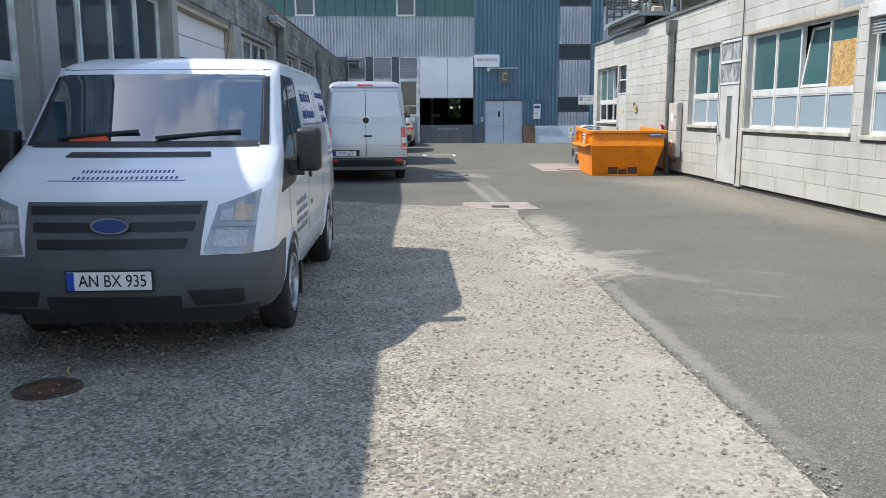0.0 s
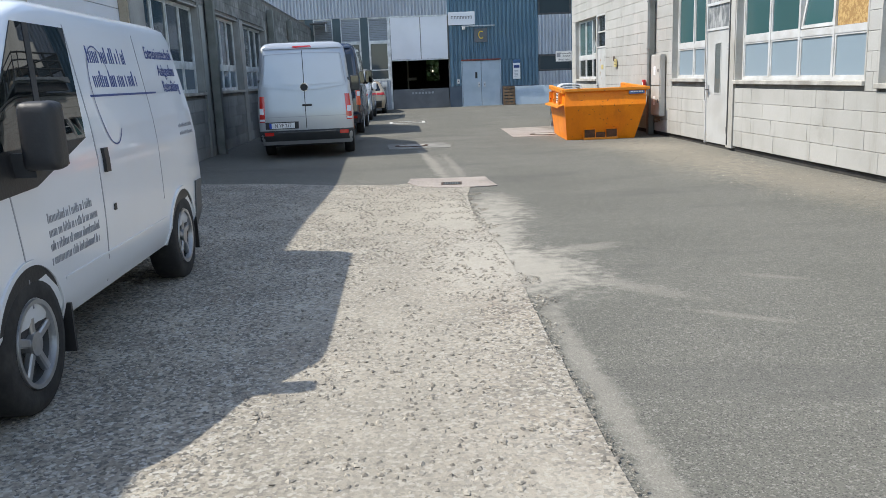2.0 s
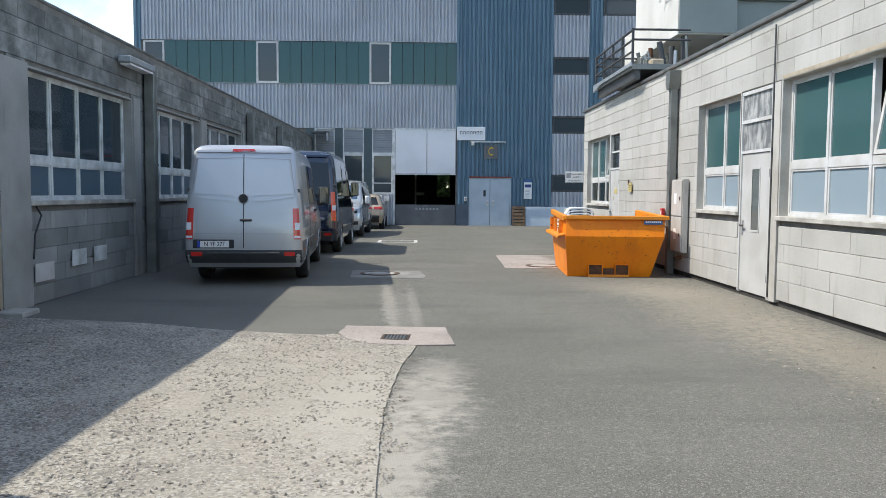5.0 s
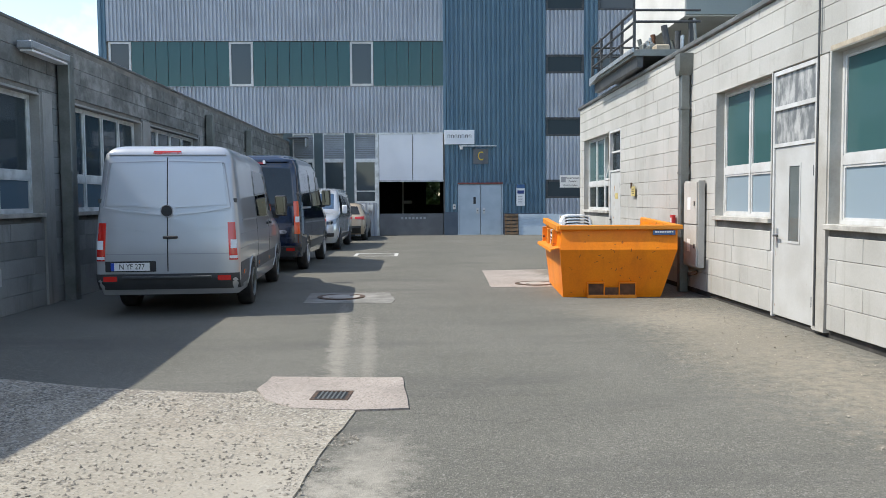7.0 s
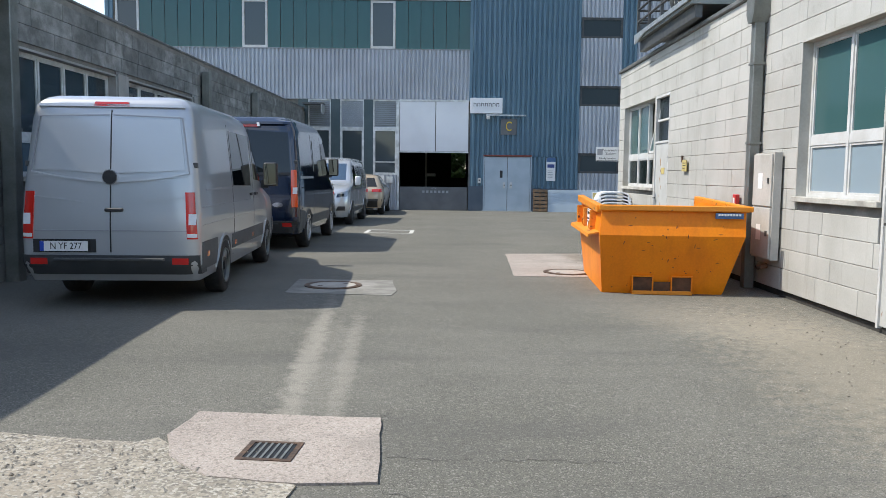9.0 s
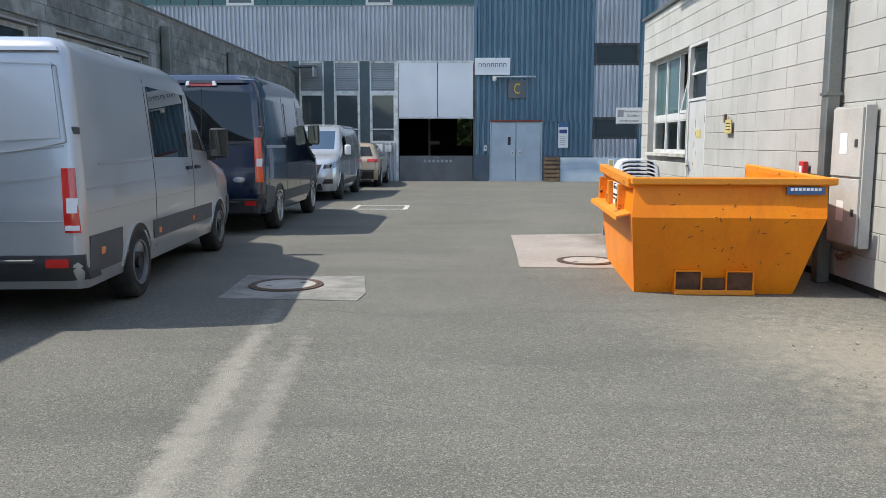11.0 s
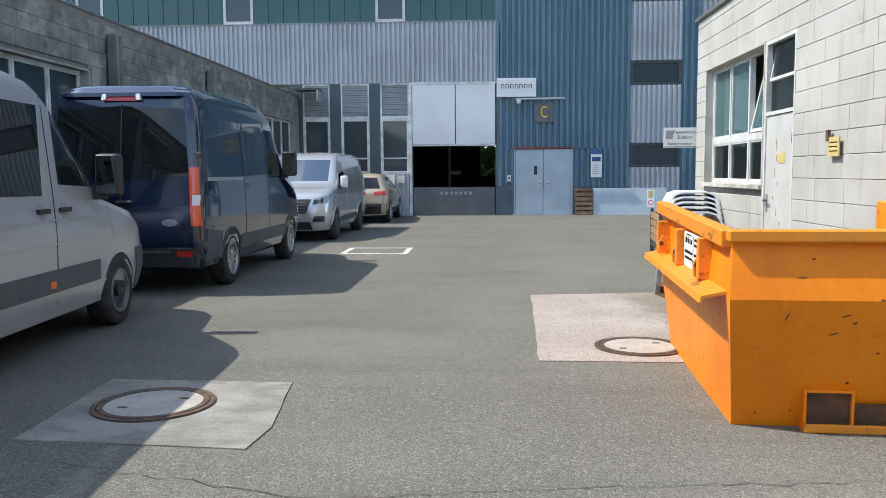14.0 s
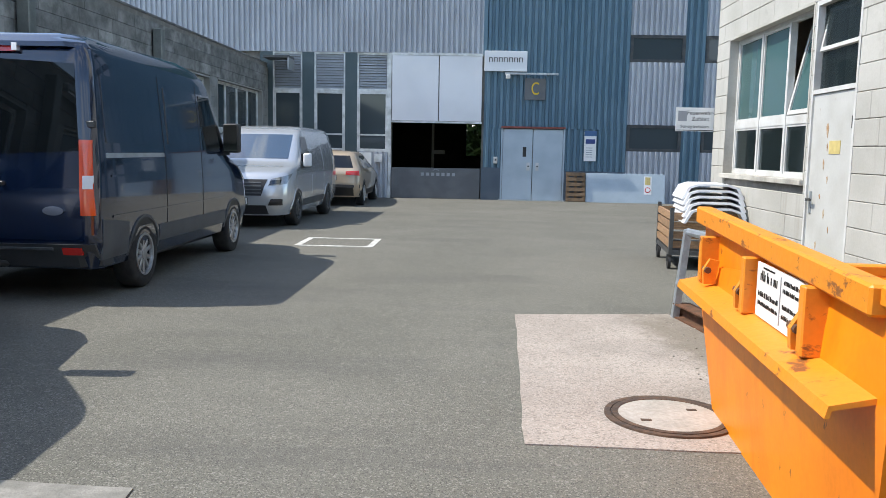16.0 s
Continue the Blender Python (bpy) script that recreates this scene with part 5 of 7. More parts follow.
beam = thing("steel_beam", "rusty steel beam lying on the ground", "beam", at=pose(5.62, 25.0, 0.008, 0, 0, 9))
part("flange", boxes((-0.08, -1.1, 0, 0.08, 1.1, 0.015)), rust, beam)
part("web", boxes((-0.01, -1.1, 0.015, 0.01, 1.1, 0.12)), rust, beam)
part("top_flange", boxes((-0.08, -1.1, 0.12, 0.08, 1.1, 0.135)), rust, beam)


# ---- skip ----
def skip_hull(z):
    """The outline of the skip at a height: x0, x1, y0, y1."""
    s = (0.0, 0.04, 0.76, 1.11)
    rows_ = ((4.80, 6.32, 21.06, 23.25), (4.80, 6.34, 21.05, 23.28), (4.73, 6.53, 20.84, 23.5), (4.76, 6.55, 20.93, 23.55))
    k = max(i for i in range(3) if z >= s[i])
    f = min(1, (z - s[k]) / (s[k + 1] - s[k]))
    return [a + (b - a) * f for a, b in zip(rows_[k], rows_[k + 1])]


skip = thing("waste_skip", "orange steel waste skip with rust marks on asphalt", "skip", at=pose(4.78, 21.0, 0, 0, 0, -3.6) @ pose(-4.78, -21.0, 0))
levels = [0.0, 0.04, 0.25, 0.5, 0.76, 0.95, 1.11]
BACK = 0.82
bm = bmesh.new()
outer = []
for z in levels:
    x0, x1, y0, y1 = skip_hull(z)
    outer.append([bm.verts.new(p) for p in ((x0, y0, z), (x1, y0, z), (x1, y1, min(z, BACK + z * 0.02)), (x0, y1, min(z, BACK + z * 0.02)))])
inner = []
for z in (1.11, 0.76, 0.06):
    x0, x1, y0, y1 = skip_hull(z)
    inner.append([bm.verts.new(p) for p in ((x0 + 0.02, y0 + 0.02, z), (x1 - 0.02, y0 + 0.02, z), (x1 - 0.02, y1 - 0.02, min(z, BACK + z * 0.02)), (x0 + 0.02, y1 - 0.02, min(z, BACK + z * 0.02)))])
loops = outer + inner
for a, b in zip(loops, loops[1:]):
    for i in range(4):
        j = (i + 1) % 4
        bm.faces.new((a[i], a[j], b[j], b[i]))
bm.faces.new(outer[0][::-1])
bm.faces.new(inner[-1])
bmesh.ops.recalc_face_normals(bm, faces=bm.faces)
part("hull", bm, orange, skip)
for x0, x1 in ((4.765, 4.795), (6.515, 6.545)):
    part("end_plate", prism([(20.95, 0.80), (23.53, 0.72), (23.55, 1.13), (20.95, 1.09)], "x", x0, x1), orange, skip)


def bar_between(a, b, w, h, bevel=0.01):
    """A square bar from a to b, w across and h high, level."""
    a, b = Vector(a), Vector(b)
    bm = bmesh.new()
    d = b - a
    box_into(bm, 0, -w / 2, -h / 2, d.length, w / 2, h / 2, bevel=bevel)
    bmesh.ops.transform(bm, verts=bm.verts, matrix=Matrix.Translation(a) @ d.to_track_quat("X", "Z").to_matrix().to_4x4())
    return bm


part("front_rim", bar_between((4.72, 20.90, 1.105), (6.62, 20.90, 1.105), 0.09, 0.07), orange_worn, skip, "rust-chipped rim")
part("back_rim", bar_between((4.80, 23.55, 0.84), (6.51, 23.55, 0.84), 0.09, 0.07), orange_worn, skip)
part("left_rim", bar_between((4.74, 20.95, 1.085), (4.75, 23.55, 1.15), 0.09, 0.10), orange_worn, skip, "rust-chipped side rim")
part("right_rim", bar_between((6.56, 20.95, 1.10), (6.56, 23.55, 1.16), 0.09, 0.08), orange_worn, skip)
part("ledge", prism([(4.585, 0.725), (4.595, 0.765), (4.75, 0.80), (4.75, 0.78), (4.606, 0.75), (4.60, 0.725)], "y", 20.93, 23.4), orange_worn, skip, "rust-chipped steel ledge")
for y in (21.45, 22.27, 23.2):
    part("rib", boxes((4.665, y - 0.03, 0.79, 4.775, y + 0.03, 1.05), bevel=0.006), orange_worn, skip)
for y in (21.53, 22.35, 23.05):
    hk = part("hook", prism([(4.66, 0.80), (4.72, 0.80), (4.74, 0.93), (4.69, 0.94), (4.655, 0.88)], "y", y - 0.018, y + 0.018), orange_worn, skip)
    part("hook_pin", tube((4.675, y - 0.045, 0.88), (4.675, y + 0.045, 0.88), 0.018), rust, hk)
sp = part("sign_panel", boxes((4.715, 21.55, 0.80, 4.725, 22.2, 1.04)), plate_white, skip, "white sign with dark lettering bars")
rng = random.Random(31)
for z, a, b, h in ((0.965, 21.90, 22.14, 0.045), (1.02, 21.94, 22.1, 0.008), (0.895, 21.88, 22.16, 0.022), (0.855, 21.88, 22.16, 0.018), (0.995, 21.58, 21.82, 0.018), (0.96, 21.58, 21.82, 0.018), (0.895, 21.58, 21.82, 0.018), (0.855, 21.58, 21.82, 0.018)):
    y = a
    while y < b:
        e = min(b, y + h * rng.uniform(0.10, 0.2))
        part("letter_bar", boxes((4.7115, y, z, 4.7145, e, z + h * rng.choice((0.7, 1.0)))), ink_black, sp)
        y = e + h * rng.choice((0.28, 0.35, 0.7))
part("divider", boxes((4.7115, 21.848, 0.82, 4.7145, 21.853, 1.02)), ink_grey, sp)
for x0, x1 in ((5.17, 5.44), (5.66, 5.93)):
    pk = part("fork_pocket", boxes((x0, 20.96, 0.0, x1, 21.2, 0.02), (x0, 20.96, 0.02, x0 + 0.015, 21.2, 0.24), (x1 - 0.015, 20.96, 0.02, x1, 21.2, 0.24), (x0 + 0.015, 20.955, 0.225, x1 - 0.015, 21.2, 0.24)), orange, skip)
    # Rust-brown plate puts the deep pocket's shade into colour.
    part("pocket_shade_plate", boxes((x0 + 0.015, 20.985, 0.02, x1 - 0.015, 20.995, 0.225)), rust, pk, "rust-brown plate for the shaded hollow")
part("pocket_bar", boxes((5.17, 20.93, 0.0, 5.93, 20.955, 0.05), bevel=0.006), orange_worn, skip)
part("pocket_gap", boxes((5.445, 20.985, 0.04, 5.655, 20.995, 0.16)), rust, skip)
bp = part("maker_plate", boxes((6.16, 20.858, 0.985, 6.5, 20.882, 1.055)), sign_blue, skip, "blue maker's plate")
for i in range(8):
    part("letter_bar", boxes((6.19 + i * 0.036, 20.853, 1.02, 6.215 + i * 0.036, 20.8575, 1.045)), plate_white, bp)
rng = random.Random(21)
for i in range(26):
    z, x = rng.uniform(0.12, 1.05), rng.uniform(4.95, 6.25)
    y = 21.05 - (z - 0.04) * 0.2917 if z < 0.76 else 20.84 + (z - 0.76) * 0.257
    w, h = rng.choice(((0.03, 0.004), (0.005, 0.03), (0.009, 0.009), (0.012, 0.006), (0.006, 0.008)))
    sc_ = part("rust_mark", prism([(-w, -h * 0.4), (w * 0.3, -h), (w, h * 0.2), (w * 0.2, h), (-w * 0.8, h * 0.5)], "y", -0.0025, 0.002), rust, skip, "rusty scratch")
    sc_.matrix_basis = pose(x, y, z, 16.3 if z < 0.76 else -14.4, rng.uniform(-25, 25), 0)
scrap = thing("skip_contents", "dark scrap heaped low inside the skip", "scrap")
bm = bmesh.new()
rng = random.Random(9)
for i in range(40):
    x, y = rng.uniform(5.15, 6.1), rng.uniform(21.35, 22.9)
    box_into(bm, x - 0.15, y - 0.2, 0.07, x + 0.15, y + 0.2, 0.2 + 0.4 * rng.random())
part("heap", bm, rust, scrap)


# ---- vehicles ----
def interp(table, z):
    """Piecewise smooth value of a table of (height, value)."""
    if z <= table[0][0]:
        return table[0][1]
    for (a, p), (b, q) in zip(table, table[1:]):
        if z <= b:
            return p + (q - p) * (z - a) / (b - a)
    return table[-1][1]


class Shape:
    """A van's body: at each height a rounded rectangle with a front line, a rear line and a half width. The nose looks to -y."""

    def __init__(self, front, rear, width, rf, rr, bow, k=1.0):
        self.front, self.rear = [(z, y * k) for z, y in front], [(z, y * k) for z, y in rear]
        self.width, self.rf, self.rr, self.bow, self.k = width, rf, rr, bow, k

    def at(self, z, s, side=1):
        """The point at the way s from the nose's middle round to the flank, with its outward normal."""
        w, yf, r = interp(self.width, z), interp(self.front, z), interp(self.rf, z)
        if s <= w - r:
            b = self.bow * (s / w) ** 2
            return Vector((side * s, yf + b, z)), Vector((0, -1, 0))
        b = self.bow * ((w - r) / w) ** 2
        a = (s - (w - r)) / r
        if a <= math.pi / 2:
            return Vector((side * (w - r + r * math.sin(a)), yf + b + r * (1 - math.cos(a)), z)), Vector((side * math.sin(a), -math.cos(a), 0))
        return Vector((side * w, yf + b + r + (s - (w - r) - r * math.pi / 2), z)), Vector((side, 0, 0))

    def way(self, z, y):
        """The way s that reaches the place y on the flank at that height."""
        w, yf, r = interp(self.width, z), interp(self.front, z), interp(self.rf, z)
        return w - r + r * math.pi / 2 + y - yf - r - self.bow * ((w - r) / w) ** 2

    def back(self, z, x):
        w, yr, r = interp(self.width, z), interp(self.rear, z), self.rr
        e = abs(x) - (w - r)
        d = r - math.sqrt(max(0, r * r - e * e)) if e > 0 else 0
        return Vector((x, yr - d, z)), Vector((0, 1, 0))

    def ring(self, z):
        w, yf, r, yr, q = interp(self.width, z), interp(self.front, z), interp(self.rf, z), interp(self.rear, z), self.rr
        pts = [self.at(z, (w - r) * i / 6)[0] for i in range(6)]
        pts += [self.at(z, w - r + r * math.pi / 2 * i / 6)[0] for i in range(7)]
        y0 = pts[-1].y
        pts += [Vector((w, y0 + (yr - q - y0) * i / 8, z)) for i in range(1, 9)]
        pts += [Vector((w - q + q * math.cos(a), yr - q + q * math.sin(a), z)) for a in [math.pi / 2 * i / 4 for i in range(1, 5)]]
        pts += [Vector(((w - q) * (1 - i / 4), yr, z)) for i in range(1, 5)]
        return pts + [Vector((-p.x, p.y, p.z)) for p in pts[-2:0:-1]]

    def hull(self, levels):
        bm = bmesh.new()
        loops = [[bm.verts.new(p) for p in self.ring(z)] for z in levels]
        for a, b in zip(loops, loops[1:]):
            for i in range(len(a)):
                j = (i + 1) % len(a)
                bm.faces.new((a[i], a[j], b[j], b[i]))
        bm.faces.new(loops[0][::-1])
        top = loops[-1]
        c = bm.verts.new((0, sum(v.co.y for v in top) / len(top), top[0].co.z + 0.03))
        for i in range(len(top)):
            bm.faces.new((top[i], top[(i + 1) % len(top)], c))
        bmesh.ops.recalc_face_normals(bm, faces=bm.faces)
        return bm

    def skin(self, corners, where, side=1, off=0.005, n=(8, 8), deep=0.02):
        """A panel that lies on the body. corners: four places, (across, height) each, in turn; where: 'nose' (the way from the nose's middle), 'flank' (y) or 'back' (x)."""
        bm = bmesh.new()
        grid, base = [], []
        for i in range(n[0] + 1):
            u = i / n[0]
            row, low = [], []
            for j in range(n[1] + 1):
                v = j / n[1]
                a, z = [(1 - u) * (1 - v) * corners[0][k] + u * (1 - v) * corners[1][k] + u * v * corners[2][k] + (1 - u) * v * corners[3][k] for k in (0, 1)]
                if where == "back":
                    p, nn = self.back(z, a)
                elif where == "flank":
                    p, nn = self.at(z, self.way(z, a * self.k), side)
                else:
                    p, nn = self.at(z, abs(a), (1 if a >= 0 else -1) * side)
                row.append(bm.verts.new(p + nn * off))
                low.append(bm.verts.new(p - nn * deep))
            grid.append(row)
            base.append(low)
        for i in range(n[0]):
            for j in range(n[1]):
                bm.faces.new((grid[i][j], grid[i + 1][j], grid[i + 1][j + 1], grid[i][j + 1]))
        rim = [(0, j) for j in range(n[1])] + [(i, n[1]) for i in range(n[0])] + [(n[0], j) for j in range(n[1], 0, -1)] + [(i, 0) for i in range(n[0], 0, -1)]
        for (a, b), (c, d) in zip(rim, rim[1:] + rim[:1]):
            bm.faces.new((grid[a][b], grid[c][d], base[c][d], base[a][b]))
        bmesh.ops.recalc_face_normals(bm, faces=bm.faces)
        return bm


def wheel(parent, x, y, r, side, spokes, rim_m, width=0.22):
    """A road wheel: tyre with rounded shoulders, rim dish, spokes and hub."""
    def lathe(profile, seg=40):
        bm = bmesh.new()
        loops = []
        for i in range(seg):
            a = math.tau * i / seg
            loops.append([bm.verts.new((side * px, pr * math.cos(a), pr * math.sin(a))) for px, pr in profile])
        for i in range(seg):
            a, b = loops[i], loops[(i + 1) % seg]
            for k in range(len(profile) - 1):
                bm.faces.new((a[k], b[k], b[k + 1], a[k + 1]))
        bmesh.ops.recalc_face_normals(bm, faces=bm.faces)
        return bm
    w = part("wheel", lathe([(-width, 0.01), (-width, r * 0.6), (-width + 0.01, r * 0.62)]), black_plastic, parent)
    w.location = (x, y, r)
    tyre = lathe([(-width, r * 0.62), (-width, r * 0.93), (-width + 0.03, r), (-0.03, r), (-0.005, r * 0.95), (0.004, r * 0.8), (0.0, r * 0.66), (-0.02, r * 0.63)])
    part("tyre", tyre, tyre_mat, w, smooth=True)
    rim = lathe([(-0.02, r * 0.64), (0.0, r * 0.62), (-0.01, r * 0.58), (-0.07, r * 0.55), (-0.08, r * 0.12), (-0.08, 0.005)])
    part("rim", rim, dark_steel, w, smooth=True)
    part("rim_flange", lathe([(-0.012, r * 0.645), (0.008, r * 0.635), (0.006, r * 0.57), (-0.03, r * 0.55)]), rim_m if spokes else zinc, w, smooth=True)
    for i in range(spokes):
        bm = bmesh.new()
        box_into(bm, -0.03 * side - 0.02, -r * 0.065, r * 0.1, -0.03 * side + 0.02, r * 0.065, r * 0.58, bevel=0.008)
        bmesh.ops.rotate(bm, verts=bm.verts, matrix=Matrix.Rotation(math.tau * i / spokes, 3, "X"))
        part("spoke", bm, rim_m, w)
    part("hub_cap", tube((-0.06 * side, 0, 0), (-0.002 * side, 0, 0), r * 0.17, 18), rim_m if spokes else black_plastic, w)


def arch(shape, y, r, side, z_low):
    """A black plate on the flank; its colour stands for the wheel arch's shade."""
    bm = bmesh.new()
    ring = []
    for i in range(25):
        a = math.pi * i / 24
        ring.append((y + r * 1.13 * math.cos(a), max(z_low, r + r * 1.13 * math.sin(a))))
    pts = [shape.at(z, shape.way(z, yy), side) for yy, z in ring]
    front = [bm.verts.new(p + n * 0.004) for p, n in pts]
    back = [bm.verts.new(p - n * 0.1) for p, n in pts]
    bm.faces.new(front)
    for i in range(24):
        bm.faces.new((front[i], front[i + 1], back[i + 1], back[i]))
    bmesh.ops.recalc_face_normals(bm, faces=bm.faces)
    return bm


def arch_lip(shape, y, r, side, z_low, m_off=0.012):
    bm = bmesh.new()
    prev = None
    for i in range(25):
        a = math.pi * i / 24
        row = []
        for k in (1.11, 1.19):
            z = max(z_low, r + r * k * math.sin(a))
            p, n = shape.at(z, shape.way(z, y + r * k * math.cos(a)), side)
            row += [bm.verts.new(p + n * m_off), bm.verts.new(p - n * 0.02)]
        if prev:
            bm.faces.new((prev[0], row[0], row[2], prev[2]))
            bm.faces.new((prev[1], row[1], row[0], prev[0]))
            bm.faces.new((prev[2], row[2], row[3], prev[3]))
        prev = row
    bmesh.ops.recalc_face_normals(bm, faces=bm.faces)
    return bm


def mirror_part(v, x, y, z, side, m, s=1.0):
    bm = bmesh.new()
    box_into(bm, x + side * 0.10 - 0.10 * s, y - 0.07, z - 0.17 * s, x + side * 0.10 + 0.10 * s, y + 0.08, z + 0.17 * s)
    bmesh.ops.bevel(bm, geom=bm.edges[:], offset=0.055, segments=4, profile=0.6, affect="EDGES")
    mp = part("mirror", bm, m, v, "black door mirror", smooth=True)
    part("mirror_arm", boxes((min(x - side * 0.06, x + side * 0.06), y - 0.03, z - 0.2 * s, max(x - side * 0.06, x + side * 0.06), y + 0.03, z - 0.08 * s)), black_plastic, mp)
    part("mirror_glass", boxes((x + side * 0.10 - 0.08 * s, y + 0.081, z - 0.15 * s, x + side * 0.10 + 0.08 * s, y + 0.086, z + 0.15 * s)), mirror_dark, mp)


def plate_part(v, text, m, blue=True):
    """A German number plate, 52 by 11 cm."""
    p = part("number_plate", boxes((-0.26, -0.006, -0.055, 0.26, 0.006, 0.055)), plate_white, v, "white number plate")
    p.matrix_basis = m
    part("plate_border", boxes((-0.27, -0.004, -0.065, 0.27, 0.005, -0.0555), (-0.27, -0.004, 0.0555, 0.27, 0.005, 0.065), (-0.27, -0.004, -0.0555, -0.2605, 0.005, 0.0555), (0.2605, -0.004, -0.0555, 0.27, 0.005, 0.0555)), ink_black, p)
    part("plate_band", boxes((-0.26, -0.0085, -0.054, -0.215, -0.0065, 0.054)), plate_blue, p)
    lettering("characters", text, 0.105, pose(0.022, -0.0085, -0.002, 90, 0, 0) @ Matrix.Diagonal((0.84, 1, 1, 1)), ink_black, p)


def bars_text(v, shape, side, rows_, m):
    """Lettering too small to read, or a firm's name: plain bars. rows_: (y from, y to, z, height)."""
    for a, b, z, h in rows_:
        y = a
        rng = random.Random(int(a * 100 + z * 1000))
        while y < b:
            e, g = min(b, y + h * rng.uniform(0.10, 0.17)), h * rng.choice((0.68, 0.68, 0.72, 1.0))
            part("letter_bar", shape.skin(((y, z), (e, z), (e, z + g), (y, z + g)), "flank", side, 0.003, (1, 1), 0.001), m, v)
            y = e + h * rng.choice((0.15, 0.18, 0.18, 0.22, 0.22, 0.45))


def van_base(name, label, m, shape, levels, body_m, wheels, r, spokes, z_low, category="van", rim=None):
    v = thing(name, label, category, at=m)
    body = part("body", shape.hull(levels), body_m, v, smooth=True)
    zmid = 0.5
    for y in wheels:
        for side in (1, -1):
            part("wheel_arch", arch(shape, y, r, side, z_low + 0.01), black_plastic, v)
            w = interp(shape.width, zmid)
            wheel(v, side * (w + 0.008), y, r, side, spokes, rim or rim_mat)
    yf, yr = interp(shape.front, zmid), interp(shape.rear, zmid)
    part("underbody", boxes((-0.72, yf + 0.35, 0.22, 0.72, yr - 0.75, z_low)), black_plastic, v)
    return v


# white panel van, nose to the camera
lamp_bowl = mat("dull lamp reflector", (0.42, 0.43, 0.43), 0.35, 0.5, other=(0.30, 0.31, 0.31), scale=40, fine=0.15, fine_scale=120, bump=0.2, coat=0.6)
amber_dim = mat("dim amber reflector", (0.52, 0.40, 0.27), 0.2, 0.4, other=(0.45, 0.34, 0.23), scale=30, fine=0.05, bump=0.1, coat=1.0)
white_paint, silver_paint = paint("white van paint", (0.74, 0.76, 0.78)), paint("silver van paint", (0.46, 0.475, 0.49), 0.45, 0.3)
navy_paint, white2_paint, beige_paint = paint("dark blue van paint", (0.004, 0.011, 0.032), 0.0, 0.12, 1.0), paint("silver white van paint", (0.55, 0.57, 0.59), 0.5, 0.25), paint("beige car paint", (0.45, 0.36, 0.26), 0.2)

shp = Shape(front=[(0.28, 0.10), (0.45, 0.02), (0.62, 0.0), (0.80, 0.05), (1.0, 0.16), (1.10, 0.24), (1.22, 0.46), (1.30, 0.68), (1.36, 0.78), (1.86, 1.28), (1.92, 1.42), (1.97, 1.60), (1.99, 1.9)],
            rear=[(0.3, 4.56), (0.7, 4.62), (1.2, 4.58), (1.8, 4.44), (1.93, 4.38), (1.99, 4.2)],
            width=[(0.28, 0.90), (0.45, 0.965), (0.75, 0.98), (1.1, 0.975), (1.3, 0.955), (1.86, 0.86), (1.93, 0.83), (1.97, 0.76), (1.99, 0.62)],
            rf=[(0.28, 0.30), (0.9, 0.32), (1.2, 0.30), (1.36, 0.22), (1.9, 0.15), (1.99, 0.3)], rr=0.12, bow=0.14)
LV = [0.34, 0.39, 0.45, 0.55, 0.62, 0.72, 0.80, 0.90, 1.0, 1.06, 1.10, 1.14, 1.18, 1.22, 1.26, 1.30, 1.36, 1.5, 1.65, 1.78, 1.86, 1.90, 1.93, 1.95, 1.97, 1.985, 1.99]
tv = van_base("panel_van", "white panel van with grey bumper parked on gravel", pose(-1.665, 5.42, 0.0) @ Matrix.Diagonal((0.965, 1, 1.015, 1)), shp, LV, white_paint, (1.08, 3.84), 0.335, 5, 0.34)
part("windscreen", shp.skin(((-0.82, 1.36), (0.82, 1.36), (0.76, 1.875), (-0.76, 1.875)), "nose", 1, 0.005, (18, 10)), car_glass_sky, tv, "windscreen with sky reflection tinted in")
